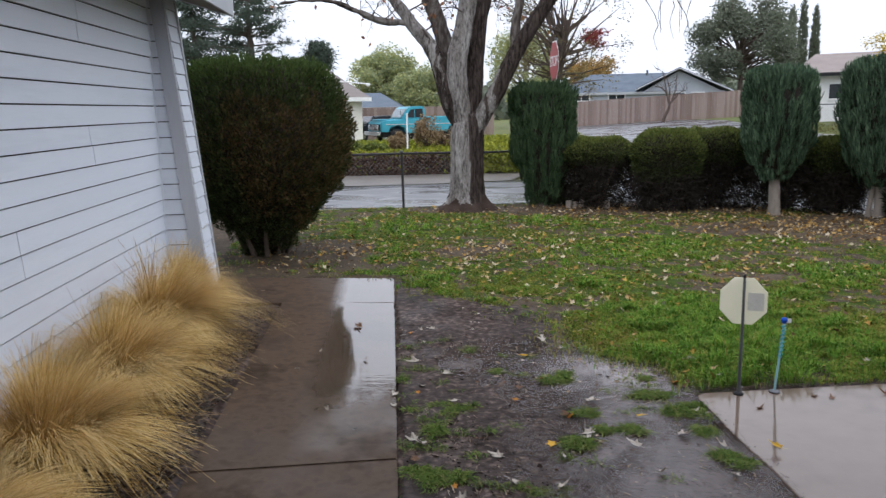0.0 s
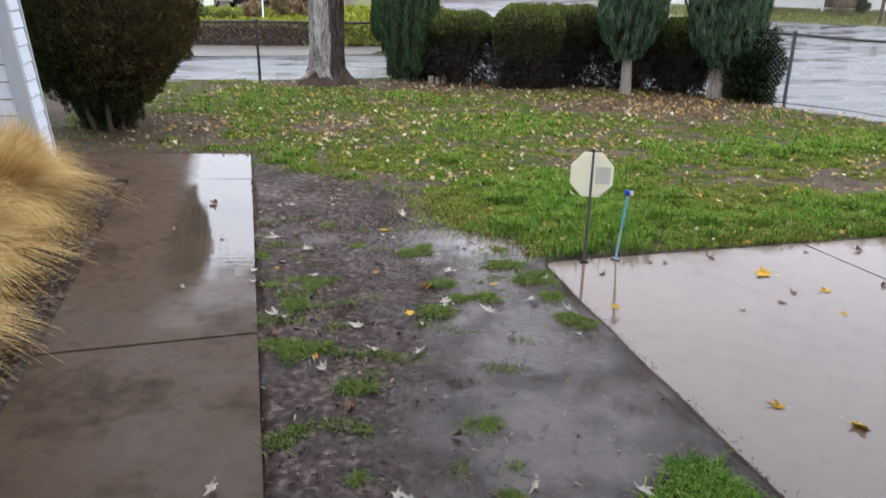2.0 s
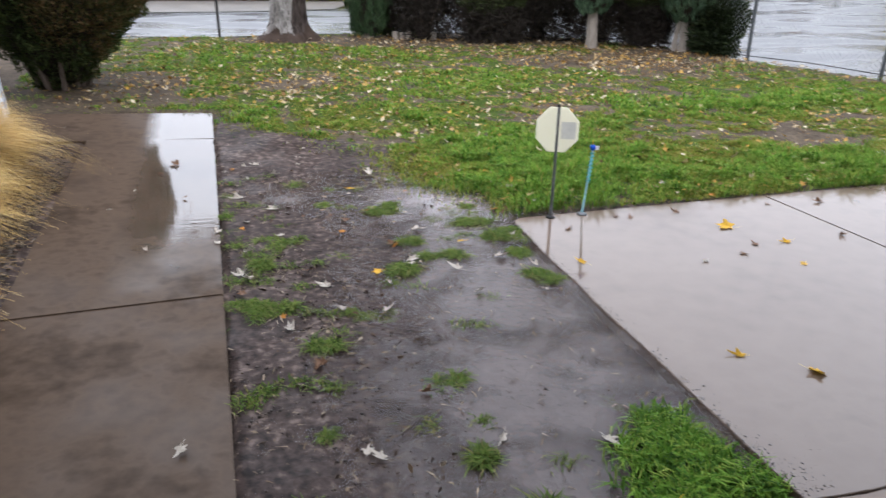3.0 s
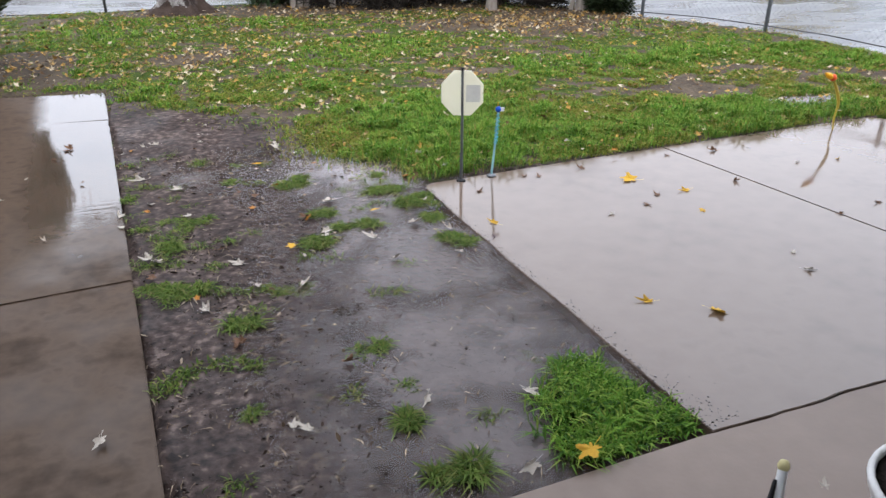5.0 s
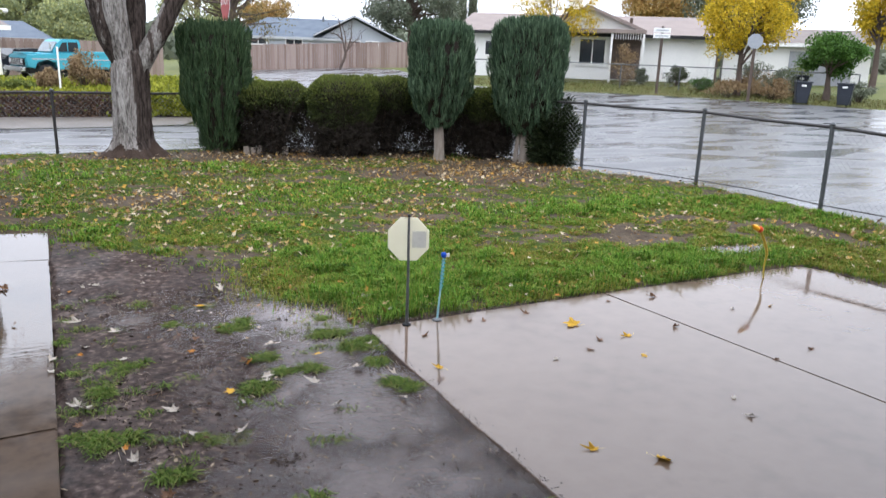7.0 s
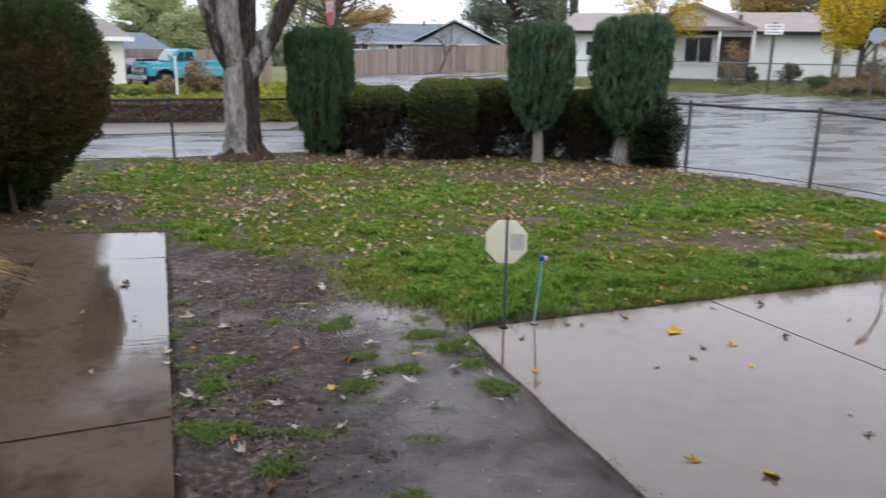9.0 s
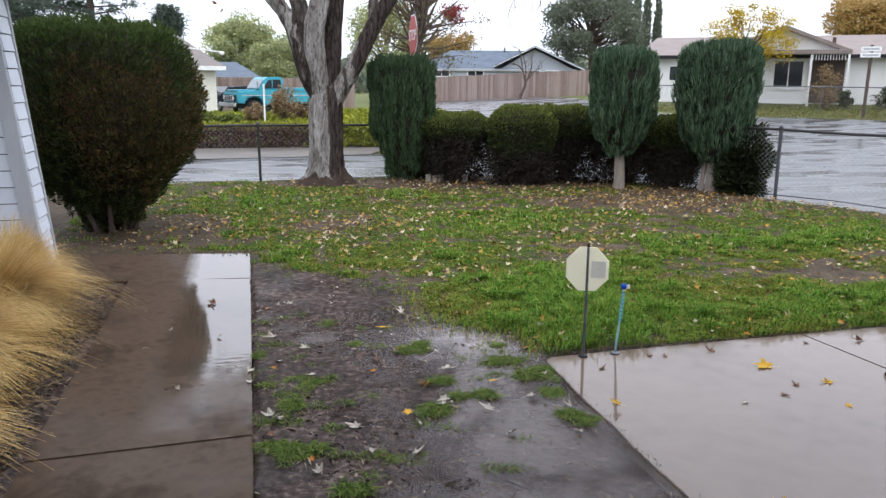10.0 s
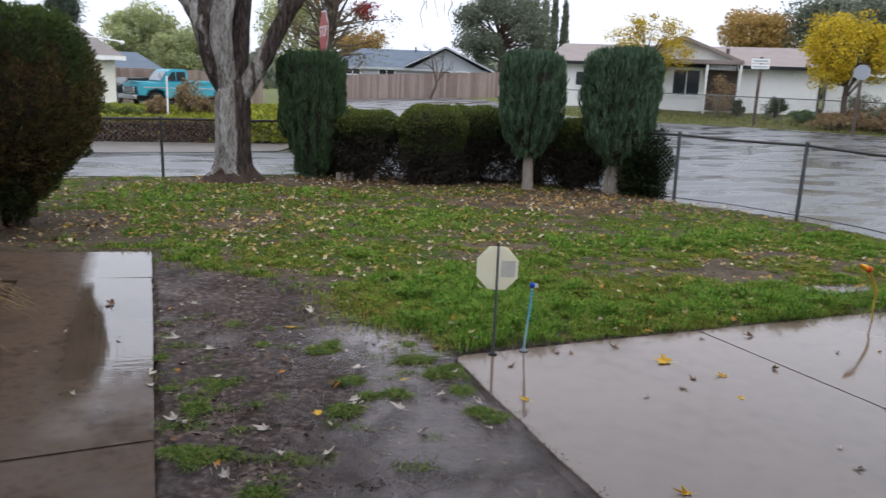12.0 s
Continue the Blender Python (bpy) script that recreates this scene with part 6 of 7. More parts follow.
tagged(mesh_np("mud_straw", *g, SCRAP), "single straws and dead blades lying on wet mud", "grass", kind="stuff")

# ---------------- garden signs and stakes ----------------
sign = thing("yard_sign", "small cream octagonal yard sign on a grey metal stake", "sign", (1.64, 4.03, 0), turn=-21)
oct_ = [(0.132 * math.cos(radians(22.5 + 45 * i)), 0.535 + 0.142 * math.sin(radians(22.5 + 45 * i))) for i in range(8)]
bm = prism(oct_, 0.008, 0.014)
bmesh.ops.bevel(bm, geom=bm.edges[:], offset=0.0015, segments=1, affect="EDGES")
part("plate", bm, SIGN_CREAM, sign)
boxed("sticker", (0.022, 0.105, 0.0062, 0.0076, 0.485, 0.585), STICKER, sign, label="faded grey printed sticker")
tube("stake", [(0.0, 0.0, -0.02), (0.002, 0.0, 0.30), (0.0, 0.0, 0.675)], [0.010, 0.0085, 0.007], STEEL, sign, 8)
part("stake_tip", lathe([(0.008, 0), (0.009, 0.012), (0.004, 0.018)], 8, (0, 0, 0.670)), BLACK, sign)
part("rubber_foot", lathe([(0.028, 0), (0.026, 0.008), (0.012, 0.014)], 12), BLACK, sign)

marker = thing("garden_stake", "teal coiled garden stake with a blue ball on top", "stake", (1.85, 4.05, 0))
tube("rod", [(0, 0, 0), (0.02, 0.004, 0.22), (0.035, 0.01, 0.40)], [0.007, 0.006, 0.006], PALE_TEAL, marker, 8)
coil = [(0.02 + 0.015 * t + 0.011 * math.cos(50 * t), 0.004 + 0.006 * t + 0.011 * math.sin(50 * t), 0.20 + 0.19 * t) for t in np.linspace(0, 1, 130)]
tube("coil", coil, 0.0028, TEAL, marker, 5)
part("ball", lathe([(0.002, -0.020), (0.013, -0.014), (0.019, 0.0), (0.013, 0.014), (0.002, 0.020)], 14, (0.036, 0.011, 0.415)), BLUE, marker, "glossy blue ball")
part("wing", box(bmesh.new(), 0.045, 0.075, 0.009, 0.013, 0.40, 0.424), WHITE, marker)
part("tuft", lathe([(0.004, 0), (0.003, 0.02), (0.001, 0.03)], 6, (0.034, 0.011, 0.432)), LEAF_YELLOW, marker)
part("foot", lathe([(0.030, 0), (0.028, 0.008), (0.010, 0.015)], 12), STEEL, marker)

bird = thing("bird_stake", "bent yellow garden stake with a red and orange bird head", "stake", (4.67, 4.15, 0))
tube("neck", [tuple(p) for p in smooth_line([(0, 0, 0), (-0.01, 0, 0.10), (0.0, 0.0, 0.20), (-0.045, 0, 0.30), (-0.09, 0, 0.37)], 16)], [0.006] * 6 + [0.008, 0.010, 0.011, 0.012, 0.012, 0.011, 0.011, 0.010, 0.009, 0.009], plain("mustard_paint", (0.45, 0.33, 0.05), 0.5), bird, 8)
part("head", lathe([(0.004, -0.026), (0.020, -0.015), (0.026, 0.0), (0.018, 0.018), (0.003, 0.026)], 12, (-0.105, 0, 0.395)), plain("red_orange_paint", (0.70, 0.08, 0.02), 0.4), bird, "glossy red-orange head")
tube("beak", [(-0.125, 0, 0.40), (-0.150, 0, 0.413), (-0.185, 0, 0.432)], [0.019, 0.022, 0.007], plain("orange_paint", (0.85, 0.40, 0.02), 0.4), bird, 8)

# ---------------- pot with cactus, small stake on the porch ----------------
pot = thing("flower_pot", "white glazed flower pot filled with black soil", "pot", (1.748, 0.872, 0.004))
part("body", lathe([(0.14, 0), (0.15, 0.02), (0.205, 0.20), (0.220, 0.21), (0.226, 0.230), (0.224, 0.240), (0.214, 0.243), (0.207, 0.238), (0.204, 0.17)], 36, closed=False), POT, pot)
part("soil", lathe([(0.2055, 0.226), (0.16, 0.230), (0.02, 0.232)], 28), SOIL, pot)
cactus = thing("cactus", "column cactus thick with golden spines in a pot", "cactus", (1.805, 0.955, 0.19))
bm = bmesh.new()
rings = []
for zz, rad in [(0, 0.055), (0.08, 0.068), (0.25, 0.072), (0.40, 0.066), (0.48, 0.048), (0.52, 0.02)]:
    rings.append([bm.verts.new((rad * (1 + 0.12 * math.cos(6 * a)) * math.cos(a), rad * (1 + 0.12 * math.cos(6 * a)) * math.sin(a), zz)) for a in [6.28318 * i / 36 for i in range(36)]])
for p, q in zip(rings, rings[1:]):
    for i in range(36):
        bm.faces.new((p[i], p[(i + 1) % 36], q[(i + 1) % 36], q[i])).smooth = True
bm.faces.new(rings[-1])
part("stem", bm, CACTUS, cactus)
rc = np.random.default_rng(77)
p, out = shrub_surface([(0.0, 0.06), (0.25, 0.072), (0.42, 0.064), (0.5, 0.04), (0.52, 0.01)], 5200, rc, 0.003)
v, f = blades(p, out + [0, 0, 0.5] + rc.normal(0, 0.4, (5200, 3)), 0.030 * rc.uniform(0.6, 1.4, 5200), 0.0016, 0.1)
mesh_np("spine_coat", v, f, SPINES, cactus)

cane = thing("porch_stake", "short white garden stake with a yellowed tip on the porch", "stake", (1.325, 1.045, -0.002))
tube("rod", [(0, 0, 0), (0.03, 0.03, 0.13), (0.07, 0.07, 0.235)], [0.016, 0.015, 0.013], WHITE, cane, 10)
part("tip", lathe([(0.013, 0), (0.016, 0.01), (0.012, 0.024), (0.003, 0.030)], 12, (0.073, 0.073, 0.234)), plain("yellowed_plastic", (0.62, 0.55, 0.28), 0.5), cane, "yellowed rounded tip")
tube("strap", [(-0.040, 0.008, 0.02), (-0.005, 0.025, 0.12), (0.042, 0.062, 0.218)], [0.013, 0.012, 0.005], BLACK, cane, 6)
part("foot", lathe([(0.05, 0), (0.048, 0.01), (0.02, 0.018)], 14), BLACK, cane)

# weathered log edging at the foot of the dark cypress
for i, (x, y, h, rr) in enumerate([(2.02, 12.02, 0.13, 0.05), (2.12, 12.0, 0.11, 0.045), (2.22, 12.0, 0.14, 0.045), (2.60, 11.9, 0.13, 0.05), (6.35, 10.12, 0.10, 0.11)]):
    e = tagged(part("edging_log", lathe([(rr, -0.04), (rr * 1.02, 0.0), (rr * 0.95, h - 0.012), (rr * 0.8, h), (0.005, h + 0.004)], 10), STEM), "short weathered log post edging the bed under the hedge", "log edging", "bed edging")
    e.location = (x, y, 0)

# ---------------- across the street: bank, house, truck ----------------
def leaf_cloud(name, pts, size, mat, parent, r, droop=0.3, up=0.2, thin=0.55):
    n = len(pts)
    L = size * r.uniform(0.6, 1.4, n)
    way = unit(r.normal(0, 1, (n, 3)) + [0, 0, up])
    side = unit(np.cross(way, r.normal(size=(n, 3)))) * (L * thin * 0.5)[:, None]
    mid, tip = pts + way * (L * 0.45)[:, None], pts + way * L[:, None] + [0, 0, -1] * (L * droop * 0.4)[:, None]
    v = np.stack([pts, mid + side, tip, mid - side], 1).reshape(-1, 3)
    f = np.arange(n * 4).reshape(n, 4)
    return tagged(mesh_np(name, v, f, mat, parent), kind="stuff")


def ball_points(n, centre, radii, r, shell=0.55):
    d = unit(r.normal(size=(n, 3)))
    q = shell + (1 - shell) * r.random(n) ** 0.6
    return np.array(centre) + d * q[:, None] * np.array(radii)


def crown_points(n, centre, radii, r, clumps=26, size=0.38):
    """Leaves gathered in uneven clumps round a crown."""
    c = ball_points(clumps, centre, np.array(radii) * (1 - size * 0.6), r, 0.45)
    k = r.integers(0, clumps, n)
    s = r.uniform(0.55, 1.15, clumps) * size
    d = unit(r.normal(size=(n, 3))) * (r.random(n) ** 0.45)[:, None]
    return c[k] + d * (s[k, None] * np.array(radii)), c


def leafy_tree(name, label, at, trunk, centre, radii, mat, seed, n=9000, leaf=0.22, clumps=26, size=0.4, rad=0.16, category="tree", bark=None, group=""):
    """A tapered trunk, limbs to each clump and a loose crown."""
    r = np.random.default_rng(seed)
    z0 = float(rise(at[0], at[1])) - 0.15
    ob = thing(name, label, category, (at[0], at[1], z0), group=group)
    pts, c = crown_points(int(n * 1.8), centre, radii, r, clumps, size)
    tube("trunk", [tuple(p) for p in smooth_line([(0, 0, -0.1), (0.05, 0, trunk * 0.5), (0.3 * centre[0], 0.3 * centre[1], trunk), (centre[0], centre[1], centre[2])], 10)], [rad * (1.15 - 0.085 * i) for i in range(10)], bark or TWIG, ob, 8)
    t = Tubes(5)
    for q in c:
        k = r.uniform(0.3, 0.95)
        s = np.array((k * centre[0], k * centre[1], trunk + (centre[2] - trunk) * (k - 0.3) * 1.4))
        s[2] = min(s[2], q[2] * 0.9)
        m = (s + q) / 2 + r.normal(0, 0.12, 3)
        t.add([tuple(s), tuple(m), tuple(q)], [rad * 0.38, rad * 0.22, rad * 0.05])
    t.mesh("limb", bark or TWIG, ob)
    leaf_cloud("crown", pts, leaf * 0.72, mat, ob, r)
    return ob


rf = np.random.default_rng(101)
bank_ob = thing("planted_bank", "low street bank of brown creeper under yellow-green groundcover", "planter", (0, 0, 0))
bm = prism([(-14, -0.2), (4.6, -0.2), (4.3, 0.34), (-14, 0.34)], 20.05, 27.0)
part("earth", bm, MUD_CRUMB, bank_ob)
n = 14000
x = rf.uniform(-13, 2.2, n)
pts = np.column_stack([x, 20.05 - 0.12 * rf.random(n) + 0.1 * (x > 0), rf.uniform(-0.1, 0.48, n)])
leaf_cloud("creeper", pts, 0.08, DRY_IVY, bank_ob, rf)
n = 26000
x, y = rf.uniform(-3.4, 4.7, n), rf.uniform(19.95, 26.5, n) 
y = np.where((x > 0.3) & (rf.random(n) < 0.35), 19.85 + 0.15 * rf.random(n), y)
zz = np.where(y < 20.0, rf.uniform(-0.05, 0.5, n), 0.36 + 0.16 * rf.random(n))
zz = zz + np.clip((y - 21) * 0.03, 0, 0.2) - np.where((x < 0.9) & (y > 20.6), 0.13, 0.0)
leaf_cloud("groundcover", np.column_stack([x, y, zz]), 0.10, IVY, bank_ob, rf, up=0.8)
for sx, sy, sr, sh, mat, lab in [(-2.6, 22.0, 0.45, 0.40, HEDGE_TOP, "low clipped green shrub on the bank"), (-1.9, 22.2, 0.42, 0.36, HEDGE_TOP, "low clipped green shrub on the bank"), (-3.4, 22.2, 0.5, 0.42, HEDGE_TOP, "low clipped green shrub on the bank"), (-1.30, 22.8, 0.36, 0.70, DRY_BRUSH, "thin brown shrub on the bank"), (-0.42, 23.6, 0.50, 1.35, DRY_BRUSH, "tall thin brown shrub before the truck"), (0.10, 23.8, 0.45, 0.85, DRY_BRUSH, "thin brown shrub before the truck"), (3.3, 26.0, 0.45, 1.05, RUST, "rust-red shrub behind the bank")]:
    s = thing("bank_shrub", lab, "shrub", (sx, sy, 0.3), group="shrubs on the bank")
    pts, c = crown_points(1800, (0, 0, sh * 0.52), (sr, sr, sh * 0.5), rf, 14, 0.45)
    leaf_cloud("foliage", pts, 0.075, mat, s, rf)
    t = Tubes(4)
    for q in c:
        t.add([(0, 0, -0.1), tuple(q * 0.5 + [0, 0, 0.05]), tuple(q)], [0.018, 0.012, 0.004])
    t.mesh("stem", TWIG, s)
pipe = thing("marker_post", "slim white marker post on the bank", "post", (-0.98, 22.2, 0.3))
tube("pole", [(0, 0, -0.1), (0, 0, 1.15)], 0.024, WHITE, pipe, 8)
part("cap", lathe([(0.028, 0), (0.028, 0.02), (0.01, 0.04)], 8, (0, 0, 1.15)), WHITE, pipe)


def pane_window(x0, x1, z0, z1, y, parent, mullions=1, frame_w=0.07):
    """A framed window with separate panes, facing -y."""
    win = boxed("window", (x0, x1, y - 0.03, y + 0.02, z0, z1), BLACK, parent)
    for a, b, c, d in ((x0 - frame_w, x1 + frame_w, z1, z1 + frame_w), (x0 - frame_w, x1 + frame_w, z0 - frame_w, z0), (x0 - frame_w, x0, z0, z1), (x1, x1 + frame_w, z0, z1)):
        boxed("frame", (a, b, y - 0.07, y + 0.01, c, d), WHITE, win)
    w = (x1 - x0) / (mullions + 1)
    for i in range(mullions + 1):
        boxed("pane", (x0 + i * w + 0.015, x0 + (i + 1) * w - 0.015, y - 0.045, y - 0.032, z0 + 0.01, z1 - 0.01), GLASS, win)
        if i:
            boxed("mullion", (x0 + i * w - 0.025, x0 + i * w + 0.025, y - 0.065, y - 0.046, z0, z1), WHITE, win)
    return win


def roof_x(parent, x0, x1, y0, y1, eave, ridge, mat, over=0.45, hip0=0.0, hip1=0.0, thick=0.12, name="roof"):
    """A roof whose ridge runs along x; hips pull the ridge ends in."""
    bm = bmesh.new()
    ym = (y0 + y1) / 2
    a, b, c, d = [bm.verts.new(p) for p in ((x0 - over, y0 - over, eave), (x1 + over, y0 - over, eave), (x1 + over, y1 + over, eave), (x0 - over, y1 + over, eave))]
    e, f = bm.verts.new((x0 - over + hip0, ym, ridge)), bm.verts.new((x1 + over - hip1, ym, ridge))
    for q in ((a, b, f, e), (c, d, e, f), (b, c, f), (d, a, e), (d, c, b, a)):
        bm.faces.new(q)
    bmesh.ops.recalc_face_normals(bm, faces=bm.faces)
    ob = part(name, bm, mat, parent)
    boxed("fascia", (x0 - over, x1 + over, y0 - over - 0.03, y0 - over - 0.002, eave - 0.14, eave + 0.03), {SHINGLE_TAN: BLACK, SHINGLE_GREY: TRIM}.get(mat, WHITE), ob)
    boxed("soffit", (x0 - over, x1 + over, y0 - over, y0, eave - 0.13, eave - 0.10), SOFFIT, ob)
    return ob


lh = thing("neighbour_house", "white sided house with grey shingle roof across the street", "house", (-3.46, 33.8, 0.0), turn=8, kind="")
boxed("wall", (-9, 0, 0, 8, -0.3, 2.1), STUCCO, lh)
for i in range(13):
    boxed("siding_board", (-9, 0.012, -0.025, -0.005, 0.02 + i * 0.16, 0.165 + i * 0.16), CREAM, lh)
roof_x(lh, -9, 0, 0, 8, 2.12, 3.6, SHINGLE, 0.42, 1.5, 1.9)
boxed("chimney", (-1.75, -1.25, 2.2, 2.8, 2.4, 3.35), STUCCO, lh)
tube("mast_arm", [(-1.0, 1.0, 2.9), (0.3, 0.6, 2.75)], 0.03, WHITE, lh, 6)
part("floodlight", lathe([(0.04, 0), (0.10, 0.05), (0.10, 0.14), (0.03, 0.16)], 10, (0.34, 0.6, 2.62)), WHITE, lh)

fb = thing("back_house", "low brown house with grey roof behind the truck", "house", (-9.0, 50.0, 0.0))
boxed("wall", (0, 6.1, 0, 6, -0.3, 1.75), DRY_IVY, fb)
roof_x(fb, 0, 6.1, 0, 6, 1.75, 2.75, SHINGLE_GREY, 0.4, 0.5, 1.6)
bf = thing("back_fence", "brown board fence behind the truck", "fence", (-6.0, 46.0, 0.0))
for i in range(46):
    boxed("board", (i * 0.2, i * 0.2 + 0.185, 0, 0.03, -0.2, 1.75), FENCE_WOOD, bf)
for zz in (0.4, 1.4):
    boxed("rail", (0, 9.2, 0.035, 0.09, zz, zz + 0.09), FENCE_WOOD, bf)


def wheel(parent, x, y, r=0.37, w=0.24, side=1):
    hub = part("wheel", lathe([(r * 0.75, -w / 2), (r * 0.97, -w / 2 + 0.02), (r, -w / 4), (r, w / 4), (r * 0.97, w / 2 - 0.02), (r * 0.75, w / 2)], 24), BLACK, parent, "black tyre on a pale rim")
    hub.matrix_basis = pose(x, y, r, 90, 0, 0)
    rim = part("rim", lathe([(r * 0.5, -w / 2 - 0.012), (r * 0.56, -w / 2 + 0.01), (r * 0.56, w / 2 - 0.01), (r * 0.5, w / 2 + 0.012)], 18), CHROME, hub)
    return hub


# the pickup: its nose points along its own -x
truck = thing("pickup_truck", "old turquoise pickup truck with chrome grille parked facing the street", "pickup truck", (-1.10, 38.0, -0.09), turn=23)
side = [(-2.10, 0.62), (-2.13, 0.98), (-2.05, 1.10), (-1.20, 1.17), (-1.05, 1.20), (0.02, 1.20), (0.05, 1.16), (2.25, 1.16), (2.28, 0.62), (1.88, 0.60), (1.78, 0.80), (1.48, 0.92), (1.13, 0.80), (1.03, 0.58), (-0.95, 0.55), (-1.05, 0.80), (-1.35, 0.92), (-1.7, 0.80), (-1.8, 0.60)]
bm = prism(side, -0.95, 0.95)
bmesh.ops.bevel(bm, geom=[e for e in bm.edges if abs(e.verts[0].co.y - e.verts[1].co.y) < 1e-4], offset=0.035, segments=2, affect="EDGES")
body = part("body", bm, TRUCK_BLUE, truck, "faded turquoise body")
bm = prism([(-1.10, 1.19), (-0.82, 1.64), (-0.70, 1.74), (-0.10, 1.75), (0.0, 1.70), (0.04, 1.19)], -0.80, 0.80)
bmesh.ops.bevel(bm, geom=bm.edges[:], offset=0.045, segments=2, affect="EDGES")
cab = part("cab", bm, TRUCK_BLUE, truck)
bm = prism([(-1.085, 1.25), (-0.845, 1.62), (-0.865, 1.64), (-1.11, 1.25)], -0.70, 0.70)
part("windshield", bm, PALE_GLASS, cab)
for yy in (-0.812, 0.800):
    bm = prism([(-0.90, 1.25), (-0.70, 1.60), (-0.52, 1.63), (-0.52, 1.25)], yy, yy + 0.012)
    part("vent_window", bm, GLASS, cab)
    bm = prism([(-0.48, 1.25), (-0.48, 1.63), (-0.12, 1.64), (-0.08, 1.25)], yy, yy + 0.012)
    part("side_window", bm, GLASS, cab)
boxed("rear_window", (0.02, 0.045, -0.6, 0.6, 1.3, 1.62), GLASS, cab)
boxed("bed_floor", (0.2, 2.2, -0.80, 0.80, 1.12, 1.19), BLACK, truck)
for yy in (-0.95, 0.87):
    boxed("bed_side", (0.12, 2.26, yy, yy + 0.08, 1.14, 1.27), TRUCK_BLUE, truck, 0.015)
grille = boxed("grille", (-2.17, -2.11, -0.78, 0.78, 0.68, 0.96), BLACK, truck)
for i in range(5):
    boxed("bar", (-2.185, -2.17, -0.74, 0.74, 0.70 + i * 0.055, 0.722 + i * 0.055), CHROME, grille)
for yy in (-0.62, 0.62):
    h = part("headlight", lathe([(0.11, 0), (0.10, 0.03), (0.03, 0.05)], 16), CHROME, truck)
    h.matrix_basis = pose(-2.17, yy, 0.83, 0, -90, 0)
boxed("bumper", (-2.33, -2.17, -0.95, 0.95, 0.46, 0.64), CHROME, truck, 0.03)
boxed("hood_lip", (-2.08, -1.4, -0.55, 0.55, 1.12, 1.19), TRUCK_BLUE, truck, 0.03)
boxed("side_trim", (-1.9, 2.2, -0.962, -0.95, 0.93, 0.97), CHROME, truck)
boxed("underbody", (-1.95, 2.1, -0.75, 0.75, 0.38, 0.60), BLACK, truck)
for xx in (-1.37, 1.46):
    for yy in (-0.82, 0.82):
        wheel(truck, xx, yy)
tube("mirror_arm", [(-1.2, -0.90, 1.22), (-1.25, -1.08, 1.42)], 0.012, CHROME, truck, 6)
boxed("mirror", (-1.28, -1.24, -1.16, -1.02, 1.36, 1.56), CHROME, truck, 0.01)


def plain_car(at, turn, mat, label, name="car"):
    car = thing(name, label, "car", at, turn)
    bm = prism([(-2.1, 0.32), (-2.15, 0.62), (-2.0, 0.74), (-1.1, 0.84), (-0.5, 1.28), (0.75, 1.32), (1.4, 0.92), (2.05, 0.86), (2.1, 0.34)], -0.85, 0.85)
    bmesh.ops.bevel(bm, geom=bm.edges[:], offset=0.06, segments=2, affect="EDGES")
    part("body", bm, mat, car)
    for yy in (-0.862, 0.850):
        part("side_window", prism([(-0.95, 0.88), (-0.45, 1.22), (0.7, 1.25), (1.1, 0.92)], yy, yy + 0.012), GLASS, car)
    part("windshield", prism([(-1.08, 0.87), (-0.52, 1.27), (-0.56, 1.29), (-1.12, 0.89)], -0.72, 0.72), GLASS, car)
    for xx in (-1.35, 1.35):
        for yy in (-0.78, 0.78):
            wheel(car, xx, yy, 0.31, 0.2)
    for yy in (-0.6, 0.6):
        boxed("headlight", (-2.17, -2.10, yy - 0.16, yy + 0.16, 0.60, 0.72), CHROME, car, 0.02)
    return car


plain_car((-3.3, 41.0, -0.02), 30, CAR_DARK, "dark sedan parked behind the turquoise truck")

truck.matrix_basis = truck.matrix_basis @ Matrix.Diagonal((1.08, 1.08, 1.05, 1))

# ---------------- stop sign on the corner ----------------
def octagon(r):
    return [(r * math.cos(radians(22.5 + 45 * i)), r * math.sin(radians(22.5 + 45 * i))) for i in range(8)]


def lettering(word, size, parent, m, mat, name="lettering"):
    cu = bpy.data.curves.new(name, "FONT")
    cu.body, cu.size, cu.extrude, cu.align_x, cu.align_y = word, size, 0.002, "CENTER", "CENTER"
    cu.materials.append(mat)
    ob = new(name, cu)
    ob.parent = parent
    ob.matrix_basis = m
    return ob


stop = thing("stop_sign", "red stop sign turned edgewise on a steel post", "sign", (2.14, 14.35, -0.1), turn=-86.4)
tube("post", [(0, 0, -0.2), (0, 0, 2.95)], 0.03, STEEL, stop, 8)
plate = part("plate", prism([(x, z + 2.52) for x, z in octagon(0.375)], -0.040, -0.034), SIGN_RED, stop)
bm = prism([(x, z + 2.52) for x, z in octagon(0.40)], -0.0335, -0.030)
part("border", bm, WHITE, stop)
lettering("STOP", 0.27, stop, pose(0, -0.043, 2.52, 90, 0, 0), WHITE)

# ---------------- wood fence and grey house down the side street ----------------
wf = thing("wood_fence", "tall weathered brown board fence along the side street", "fence", (7.6, 49.55, 0.0), turn=-15.3)
n_pan = 7
